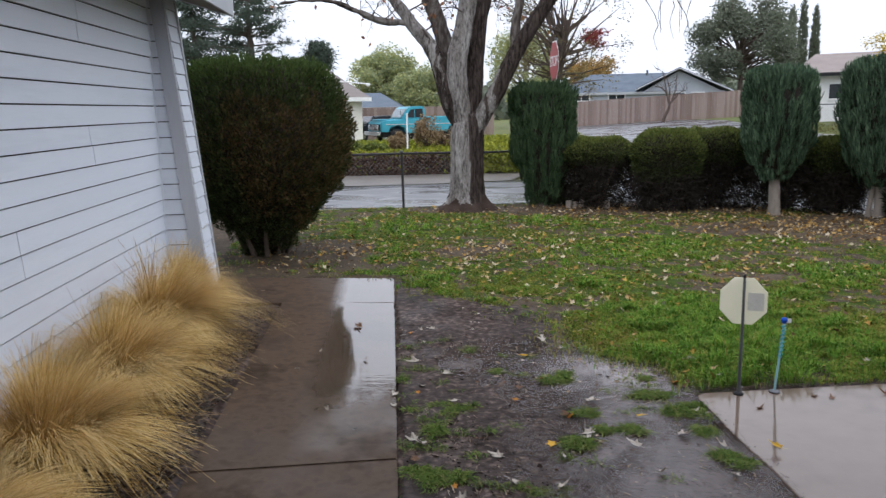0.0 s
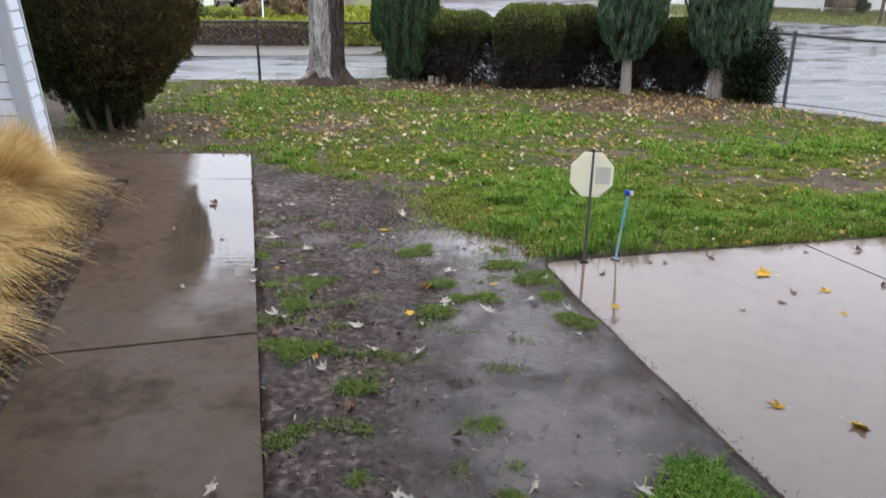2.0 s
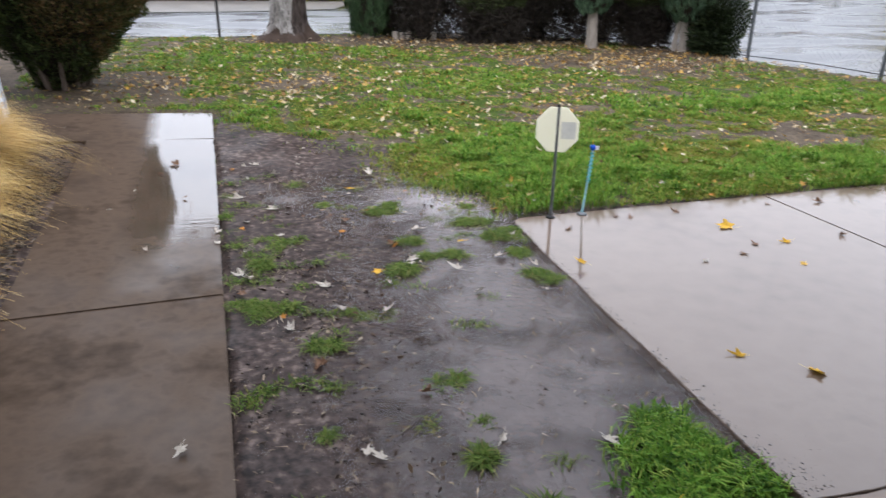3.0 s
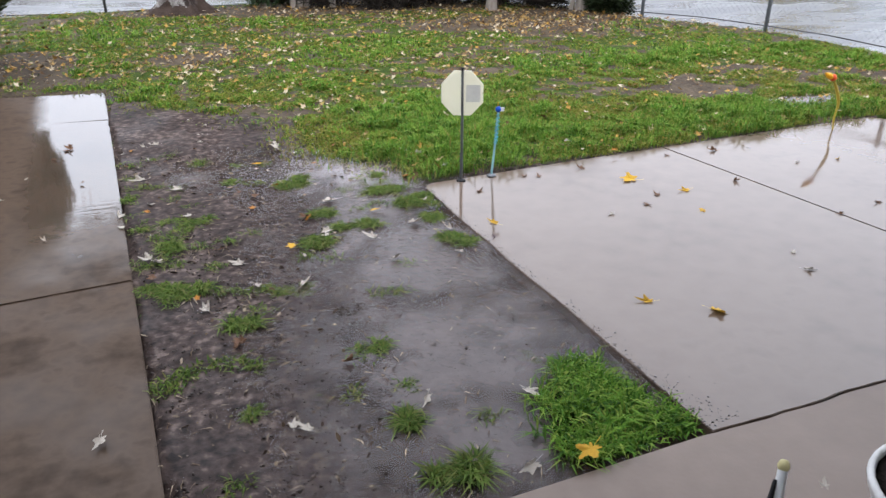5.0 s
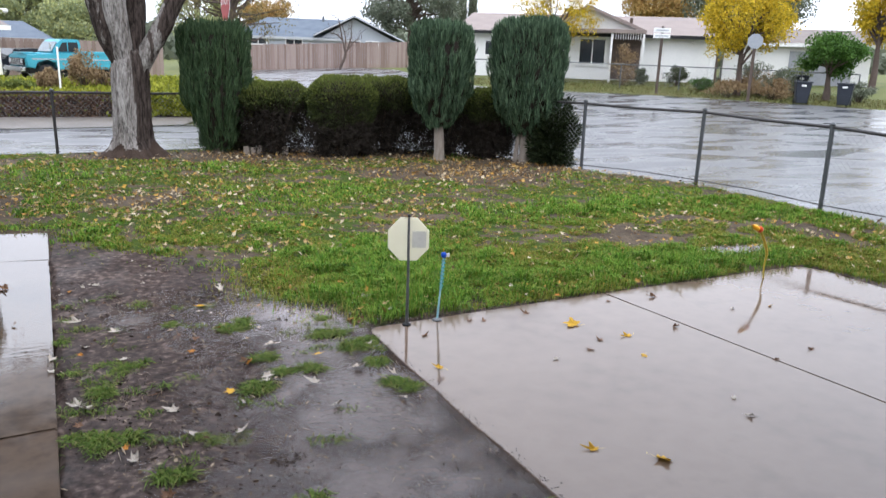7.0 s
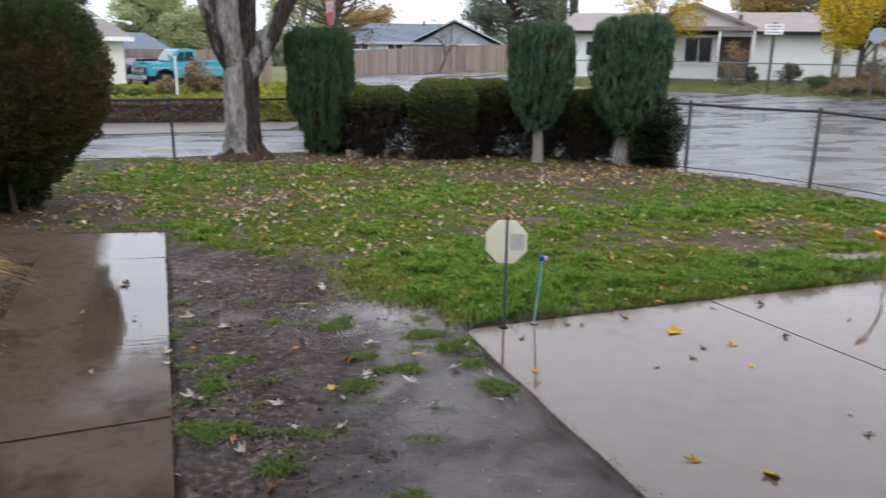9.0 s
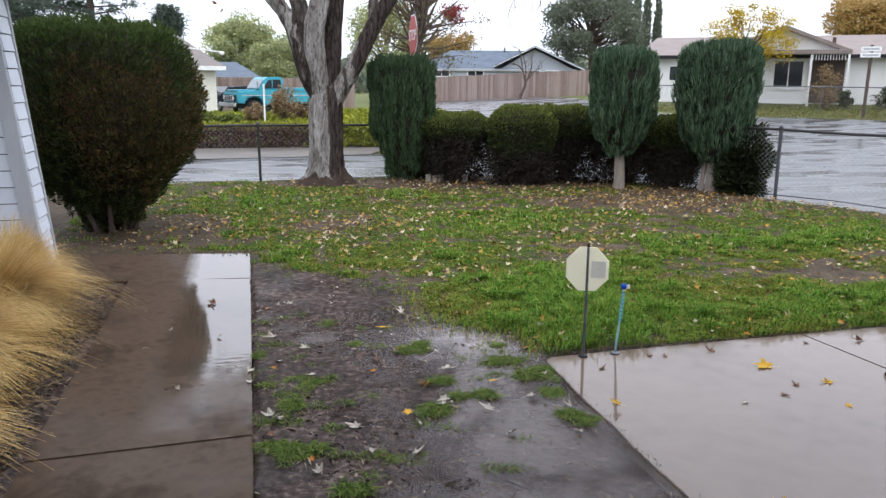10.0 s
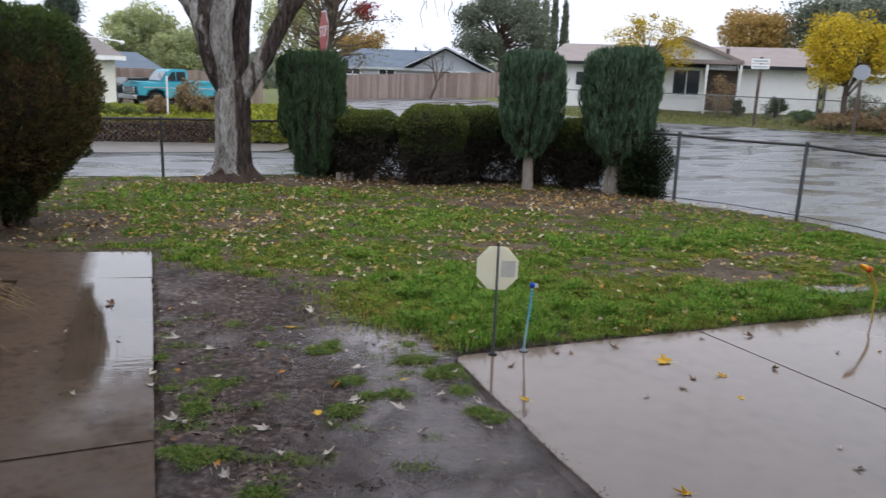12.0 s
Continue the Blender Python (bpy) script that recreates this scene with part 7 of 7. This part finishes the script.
for k in range(n_pan):
    for i in range(16):
        x0 = k * 2.3 + i * 0.1435
        zb = float(rise(7.6 + x0 * 0.965, 49.55 - x0 * 0.264)) - 0.05
        y0 = 0.006 * math.sin(i * 1.7)
        boxed("board", (x0, x0 + 0.137, y0, y0 + 0.02, zb - 0.2, zb + 1.50 + 0.012 * math.sin(i * 2.1 + k)), FENCE_WOOD, wf)
    zb = float(rise(7.6 + k * 2.3 * 0.965, 49.55 - k * 2.3 * 0.264))
    boxed("post", (k * 2.3 - 0.05, k * 2.3 + 0.05, 0.025, 0.12, zb - 0.2, zb + 1.48), FENCE_WOOD, wf)

gh = thing("grey_house", "grey stuccoed house with blue-grey roof behind the board fence", "house", (13.9, 55.2, 0.0), turn=-15.3)
boxed("wall", (-5.6, 6.1, 0.0, 8.0, -0.3, 2.55), STUCCO_GREY, gh)
roof_x(gh, -5.6, 3.0, 0.2, 8.0, 2.52, 4.0, SHINGLE_GREY, 0.4, 2.6, 0.0)
bm = bmesh.new()
g0 = [(0.1, -0.5, 2.62), (3.0, -0.5, 4.02), (6.6, -0.5, 2.40)]
a = [bm.verts.new(p) for p in g0]
b = [bm.verts.new((p[0], 8.5, p[2])) for p in g0]
a2 = [bm.verts.new((p[0], p[1], p[2] + 0.16)) for p in g0]
b2 = [bm.verts.new((p[0], 8.5, p[2] + 0.16)) for p in g0]
for i in (0, 1):
    bm.faces.new((a2[i], a2[i + 1], b2[i + 1], b2[i]))
    bm.faces.new((a[i], b[i], b[i + 1], a[i + 1]))
    bm.faces.new((a[i], a[i + 1], a2[i + 1], a2[i]))
bmesh.ops.recalc_face_normals(bm, faces=bm.faces)
gr = part("gable_roof", bm, SHINGLE_GREY, gh)
for p, q in ((g0[0], g0[1]), (g0[1], g0[2])):
    tube("rake_board", [(p[0], -0.54, p[2] + 0.06), (q[0], -0.54, q[2] + 0.06)], 0.045, TRIM, gr, 4)
part("gable_wall", prism([(0.3, 2.4), (3.0, 3.95), (6.1, 2.4)], -0.02, 0.1), STUCCO_GREY, gh)
for x0 in (-4.3, -1.8):
    pane_window(x0, x0 + 1.1, 2.0, 2.36, -0.01, gh, 1, 0.06)
for x0 in (2.6, 3.9):
    pane_window(x0, x0 + 0.8, 2.05, 2.4, -0.03, gh, 1, 0.06)
tube("vent_pipe", [(0.8, 3.6, 3.6), (0.8, 3.6, 4.2)], 0.08, STEEL, gh, 8)

# ---------------- the white house on the far corner ----------------
wh = thing("white_house", "long white stuccoed house with tan shingle roof and dark eave", "house", (18.72, 38.77, 0.72), turn=-34.3)
boxed("wall", (-0.5, 12.8, 0, 8, -0.6, 2.22), STUCCO, wh)
roof_x(wh, -0.5, 12.8, 0, 8, 2.28, 3.45, SHINGLE_TAN, 0.5, 0.4, 0.4)
bm = prism([(3.6, 2.55), (6.2, 3.62), (8.8, 2.55)], -0.2, 4.0)
cg = part("cross_gable", bm, STUCCO, wh)
for p, q in (((3.2, 2.52), (6.2, 3.72)), ((6.2, 3.72), (9.2, 2.52))):
    bm = bmesh.new()
    v = [bm.verts.new(c) for c in ((p[0], -0.6, p[1]), (q[0], -0.6, q[1]), (q[0], 4.0, q[1]), (p[0], 4.0, p[1]), (p[0], -0.6, p[1] - 0.16), (q[0], -0.6, q[1] - 0.16))]
    bm.faces.new((v[0], v[1], v[2], v[3]))
    bm.faces.new((v[4], v[5], v[1], v[0]))
    part("gable_slope", bm, SHINGLE_TAN, wh)
boxed("porch_roof", (3.4, 9.0, -1.3, -0.2, 2.30, 2.52), SHINGLE_TAN, wh, 0.03)
# dark sheet on the flat wall, painted where the porch is in shade
boxed("porch_shade", (7.45, 9.0, -0.06, -0.004, 0.0, 2.22), TWIG, wh, label="flat dark panel standing in for the shaded entry behind the lattice")
for i in range(12):
    boxed("lattice_bar", (7.5 + i * 0.125, 7.53 + i * 0.125, -1.2, -1.16, 2.02, 2.3), WHITE, wh)
for xx in (7.4, 9.0):
    boxed("porch_post", (xx, xx + 0.1, -1.22, -1.12, -0.4, 2.3), WHITE, wh)
pane_window(5.85, 7.15, 0.75, 2.0, -0.01, wh, 1, 0.14)
pane_window(0.75, 1.35, 1.05, 1.75, -0.01, wh, 0, 0.06)
boxed("corner_board", (12.55, 12.85, -0.05, -0.004, -0.3, 2.2), WHITE, wh)
boxed("downpipe", (12.86, 12.95, -0.1, -0.01, -0.3, 2.2), TWIG, wh)
tube("vent_pipe", [(8.5, 2.2, 2.7), (8.5, 2.2, 3.25)], 0.09, TWIG, wh, 8)
part("porch_lamp", lathe([(0.05, 0), (0.08, 0.04), (0.08, 0.12), (0.02, 0.15)], 8, (11.6, -0.1, 1.9)), WHITE, wh)

gar = thing("garage", "white garage with dark low roof beside the white house", "garage", (30.3, 32.0, 1.0), turn=-42)
boxed("wall", (0, 7, 0, 5, -0.9, 1.75), STUCCO, gar)
roof_x(gar, 0, 7, 0, 5, 1.8, 2.65, SHINGLE, 0.4, 0.3, 0.3)
boxed("garage_door", (3.2, 6.2, -0.06, -0.004, -0.9, 1.45), SOFFIT, gar)

# chain-link along the far verge
ff = thing("far_fence", "low chain-link fence before the white house", "fence")
fp = [(15.9, 35.6), (18.6, 34.4), (20.9, 32.9), (23.1, 31.1), (25.1, 29.2), (26.9, 27.2), (28.4, 25.1), (29.4, 23.0)]
tops = []
for x, y in fp:
    zb = float(rise(x, y))
    tube("post", [(x, y, zb - 0.3), (x, y, zb + 1.0)], 0.03, STEEL, ff, 6)
    tops.append((x, y, zb))
for p, q in zip(tops, tops[1:]):
    tube("rail", [(p[0], p[1], p[2] + 0.99), (q[0], q[1], q[2] + 0.99)], 0.024, STEEL, ff, 6)
    net = Tubes(3)
    L = math.hypot(q[0] - p[0], q[1] - p[1])
    for i in range(22):
        for s in (1, -1):
            a, b = i / 22, min(max((i + 7 * s) / 22, 0), 1)
            e = abs(b - a) * 22 / 7
            net.add([(p[0] + (q[0] - p[0]) * a, p[1] + (q[1] - p[1]) * a, p[2] + (q[2] - p[2]) * a + 0.02), (p[0] + (q[0] - p[0]) * b, p[1] + (q[1] - p[1]) * b, p[2] + (q[2] - p[2]) * b + 0.02 + 0.95 * e)], 0.003)
    net.mesh("wire_mesh", WIRE, ff)

street = thing("street_sign", "street name sign with two white blades on a brown post", "sign", (22.75, 27.9, float(rise(22.75, 27.9)) - 0.1), turn=-40)
tube("post", [(0, 0, -0.3), (0.02, 0, 2.90)], 0.065, TWIG, street, 8)
for zz, tt in ((2.64, 0), (2.40, 0)):
    bl = boxed("blade", (-0.36, 0.36, -0.09, -0.07, zz, zz + 0.19), WHITE, street, 0.005)
    boxed("bar", (-0.28, 0.28, -0.095, -0.0905, zz + 0.07, zz + 0.12), SIGN_BACK, bl)
sb = thing("road_sign", "grey back of an octagonal road sign on a wooden post", "sign", (24.2, 23.9, float(rise(24.2, 23.9)) - 0.1), turn=-45)
boxed("post", (-0.06, 0.06, 0.0, 0.1, -0.3, 2.65), TWIG, sb)
part("plate", prism([(x, z + 2.37) for x, z in octagon(0.31)], -0.03, -0.005), SIGN_BACK, sb, "dull grey aluminium back")

for x, y, tt, lab in ((25.55, 22.45, -40, "dark wheeled rubbish bin with closed lid at the kerb"), (26.55, 21.3, -55, "dark wheeled rubbish bin standing apart at the kerb"), (29.3, 25.9, -45, "dark wheeled rubbish bin by the fence")):
    bn = thing("rubbish_bin", lab, "bin", (x, y, float(rise(x, y)) - 0.12), tt, "rubbish bins")
    bm = bmesh.new()
    lo = [bm.verts.new(p) for p in ((-0.24, -0.26, 0.06), (0.24, -0.26, 0.06), (0.24, 0.26, 0.06), (-0.24, 0.26, 0.06))]
    hi = [bm.verts.new(p) for p in ((-0.33, -0.36, 0.95), (0.33, -0.36, 0.95), (0.33, 0.36, 0.95), (-0.33, 0.36, 0.95))]
    bm.faces.new(lo[::-1])
    bm.faces.new(hi)
    for i in range(4):
        bm.faces.new((lo[i], lo[(i + 1) % 4], hi[(i + 1) % 4], hi[i]))
    bmesh.ops.bevel(bm, geom=bm.edges[:], offset=0.03, segments=2, affect="EDGES")
    part("body", bm, BIN, bn)
    boxed("lid", (-0.36, 0.36, -0.40, 0.38, 0.955, 1.02), BIN, bn, 0.02)
    boxed("label_plate", (-0.10, 0.10, -0.372, -0.366, 0.80, 0.88), WHITE, bn)
    bn.matrix_basis = bn.matrix_basis @ Matrix.Diagonal((0.88, 0.88, 0.88, 1))
    for xx in (-0.26, 0.26):
        w = part("wheel", lathe([(0.12, -0.03), (0.13, 0), (0.12, 0.03)], 14), BLACK, bn)
        w.matrix_basis = pose(xx, 0.27, 0.13, 0, 90, 0)

# shrubs and rough growth on the far verge
for x, y, sr, sh, mat, lab in [(24.1, 32.3, 0.85, 2.1, DRY_BRUSH, "tall bare brown shrub before the porch"), (25.3, 32.3, 0.42, 0.85, HEDGE, "round dark shrub against the white wall"), (26.6, 31.2, 0.65, 1.05, HEDGE, "round dark shrub against the white wall"), (26.3, 28.9, 0.7, 0.7, LUSH, "loose green shrub on the far lawn"), (20.6, 33.2, 0.5, 0.8, DRY_BRUSH, "dry brown shrub along the far fence"), (25.2, 26.0, 1.2, 0.8, DRY_BRUSH, "dry brown brush by the road sign"), (26.4, 24.7, 1.1, 0.95, DRY_BRUSH, "dry brown brush by the road sign"), (27.4, 25.4, 0.8, 1.3, OAK, "thin green shrub behind the road sign"), (29.0, 22.6, 0.8, 0.9, OAK, "dark shrub beside the bins"), (28.2, 27.6, 1.0, 1.5, OAK, "thin green shrub against the garage wall"), (27.2, 26.3, 1.1, 1.15, DRY_BRUSH, "dry brown brush before the garage"), (29.4, 26.4, 0.9, 1.4, HEDGE_TOP, "green shrub before the garage"), (30.6, 20.5, 1.0, 1.2, OAK, "dark shrub at the road's edge")]:
    s = thing("verge_shrub", lab, "shrub", (x, y, float(rise(x, y)) - 0.14), group="shrubs on the far verge")
    pts, c = crown_points(2200, (0, 0, sh * 0.52), (sr, sr, sh * 0.5), rf, 16, 0.42)
    leaf_cloud("foliage", pts, 0.085, mat, s, rf)
    t = Tubes(4)
    for q in c:
        t.add([(0, 0, -0.1), tuple(q * 0.5 + [0, 0, 0.05]), tuple(q)], [0.02, 0.014, 0.004])
    t.mesh("stem", TWIG, s)

# lawn of the far verge
n = 26000
x, y = rf.uniform(15, 31, n), rf.uniform(20, 37, n)
fl = [(16.3, 33.7), (18.3, 30.2), (21.5, 27.8), (25.0, 23.0), (26.8, 19.5), (31, 20), (30, 31), (18.6, 38.6), (16, 37)]
keep = inside(x, y, fl)
x, y = x[keep], y[keep]
g = grass_blades(x, y, rise(x, y) - 0.14, 0.10 * rf.uniform(0.6, 1.4, len(x)), rf.uniform(0.4, 1.4, len(x)), rf.uniform(0.012, 0.022, len(x)), rf)
tagged(mesh_np("far_lawn", *g, VERGE), "rough green and tan lawn before the white house", "grass", kind="stuff")

# ---------------- trees beyond ----------------
leafy_tree("yellow_tree", "round tree in golden autumn leaf beside the white house", (26.0, 26.4), 1.3, (0, 0, 3.3), (2.25, 2.1, 1.95), GOLD, 201, 10000, 0.16, 44, 0.33)
leafy_tree("green_tree", "low dense green tree beside the bins", (28.5, 23.8), 0.8, (0, 0, 1.95), (1.6, 1.5, 1.05), LUSH, 202, 6000, 0.16, 24)
leafy_tree("yellow_tree", "thin golden tree with bare upper shoots before the white house", (21.0, 34.1), 1.5, (0.0, 0, 3.25), (2.9, 1.5, 1.9), GOLD, 203, 4200, 0.14, 54, 0.22, 0.09)
leafy_tree("yellow_tree", "golden tree behind the garage", (33.6, 25.6), 2.0, (0, 0, 3.5), (1.7, 1.7, 1.5), GOLD, 214, 4000, 0.2, 24)
leafy_tree("tree", "broad green and yellow tree behind the truck", (-4.3, 60.0), 2.0, (0, 0, 4.0), (3.3, 2.5, 2.6), GREEN_GOLD, 204, 9000, 0.28, 36)
leafy_tree("tree", "yellowing tree behind the truck", (-1.2, 56.0), 1.5, (0, 0, 3.2), (2.6, 2.0, 2.2), GREEN_GOLD, 205, 6000, 0.24, 26)
leafy_tree("tree", "yellowing tree behind the maple", (6.3, 58.0), 2.0, (0, 0, 4.3), (3.5, 2.4, 3.3), GREEN_GOLD, 206, 9000, 0.26, 40, 0.3)
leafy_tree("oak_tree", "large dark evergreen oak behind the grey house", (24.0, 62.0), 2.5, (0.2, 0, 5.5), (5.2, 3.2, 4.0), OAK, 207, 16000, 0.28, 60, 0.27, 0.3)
leafy_tree("tree", "orange autumn tree behind the grey house", (12.8, 66.0), 2.0, (0, 0, 3.8), (2.6, 2.2, 1.9), ORANGE, 208, 4500, 0.28, 24)
leafy_tree("tree", "orange and green tree behind the white house", (41.6, 51.8), 3.0, (0, 0, 5.0), (4.0, 3.2, 2.4), ORANGE, 209, 8000, 0.3, 36)
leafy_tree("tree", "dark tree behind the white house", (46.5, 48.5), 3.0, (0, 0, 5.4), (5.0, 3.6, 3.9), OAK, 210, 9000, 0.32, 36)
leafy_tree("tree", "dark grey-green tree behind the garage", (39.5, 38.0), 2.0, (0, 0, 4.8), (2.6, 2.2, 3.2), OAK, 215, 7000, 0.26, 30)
leafy_tree("maple_sapling", "tall thin tree with drab olive leaves by the side street", (4.35, 29.8), 2.4, (0.5, 0, 4.9), (2.9, 2.0, 3.3), DRAB, 211, 4200, 0.12, 70, 0.2, 0.15)
leafy_tree("red_maple", "thin branches holding clumps of dark red leaves", (4.1, 31.5), 2.6, (2.0, 0, 4.4), (1.1, 0.8, 0.55), RED, 216, 700, 0.13, 11, 0.4, 0.05)
for x, y, h, s in [(30.8, 68.3, 9.6, 301), (31.6, 68.0, 10.2, 302), (32.5, 67.6, 9.4, 303)]:
    r = np.random.default_rng(s)
    it = thing("italian_cypress", "slender dark columnar cypress rising behind the roofs", "cypress", (x, y, 0.3), group="slender cypresses far off")
    p, out = shrub_surface([(0.3, 0.2), (1.5, 0.24), (h * 0.5, 0.25), (h * 0.85, 0.12), (h, 0.02)], 3000, r, 0.05)
    v, f = blades(p, out + [0, 0, 1.6] + r.normal(0, 0.3, (3000, 3)), 0.4 * r.uniform(0.6, 1.3, 3000), 0.10, 0.1)
    mesh_np("foliage", v, f, OAK, it)
    tube("trunk", [(0, 0, -0.3), (0, 0, h * 0.9)], [0.14, 0.03], TWIG, it, 6)


def pine(at, h, seed, wide=1.0, label="tall dark pine behind the big bush"):
    r = np.random.default_rng(seed)
    ob = thing("pine_tree", label, "pine", (at[0], at[1], -0.1))
    tube("trunk", [(0, 0, -0.2), (0.1, 0, h * 0.5), (0, 0, h)], [0.28, 0.18, 0.03], TWIG, ob, 8)
    t = Tubes(4)
    pts = []
    for i in range(70):
        z = h * r.uniform(0.25, 0.98)
        a = r.uniform(0, 6.283)
        L = wide * (h - z + 1.2) * 0.42 * r.uniform(0.6, 1.15)
        e = np.array((math.cos(a) * L, math.sin(a) * L, z + 0.12 * L))
        s = np.array((0, 0, z))
        t.add([tuple(s), tuple(e)], [0.05, 0.012])
        for q in r.uniform(0.35, 1.05, 5):
            c = s + (e - s) * q
            pts.append(c + r.normal(0, 0.22, (34, 3)) * [1, 1, 0.5])
    t.mesh("limb", TWIG, ob)
    leaf_cloud("needle_crown", np.concatenate(pts), 0.28, PINE, ob, r, thin=0.18)


pine((-10.0, 41.0), 9.5, 401, 1.1)
pine((-13.2, 42.0), 8.0, 402, 1.1)
pine((-6.4, 41.5), 5.2, 403, 0.5, "slim young pine behind the big bush")

bare = thing("bare_tree", "small crooked leafless tree before the board fence", "tree", (13.2, 45.9, 0.1))
rb = np.random.default_rng(9)
tube("trunk", [tuple(p) for p in smooth_line([(0, 0, -0.2), (0.12, 0, 0.6), (0.42, 0, 1.3), (0.40, 0, 1.75)], 10)], [0.11 - 0.005 * i for i in range(10)], TWIG, bare, 7)
t = Tubes(5)
for pts in ([(0.40, 0, 1.6), (0.28, 0.05, 2.2), (0.12, 0, 2.9), (0.0, 0, 3.4), (-0.45, 0, 3.65)], [(0.42, 0, 1.5), (0.75, -0.1, 1.9), (1.05, 0, 2.2), (1.45, 0, 2.35)], [(0.28, 0, 2.2), (0.0, 0.2, 2.5), (-0.35, 0.2, 2.6)], [(0.6, 0, 1.75), (0.85, 0.1, 2.5), (0.8, 0, 3.0)], [(0.42, 0, 1.7), (0.55, 0.4, 2.4), (0.4, 0.6, 3.1)]):
    line = smooth_line(pts, 9)
    t.add([tuple(p) for p in line], [0.06 - 0.006 * i for i in range(9)])
    for p in line[3:]:
        for _ in range(2):
            e = p + rb.normal(0, 0.3, 3) + [0, 0, 0.25]
            t.add([tuple(p), tuple((p + e) / 2 + rb.normal(0, 0.05, 3)), tuple(e)], [0.014, 0.009, 0.003])
t.mesh("limb", TWIG, bare)

# a belt of far woods and roofs closing the horizon
n = 30000
az = rf.uniform(-1.2, 1.75, n)
dd = rf.uniform(95, 125, n)
x, y = dd * np.sin(az), dd * np.cos(az)
top = 3.2 + 1.6 * np.array([noise.noise(Vector((float(a) * 9, 0.3, 0))) for a in az]) + 0.8 * np.array([noise.noise(Vector((float(a) * 30, 2.3, 0))) for a in az])
pts = np.column_stack([x, y, rise(x, y) + rf.random(n) * np.clip(top, 1.0, 6)])
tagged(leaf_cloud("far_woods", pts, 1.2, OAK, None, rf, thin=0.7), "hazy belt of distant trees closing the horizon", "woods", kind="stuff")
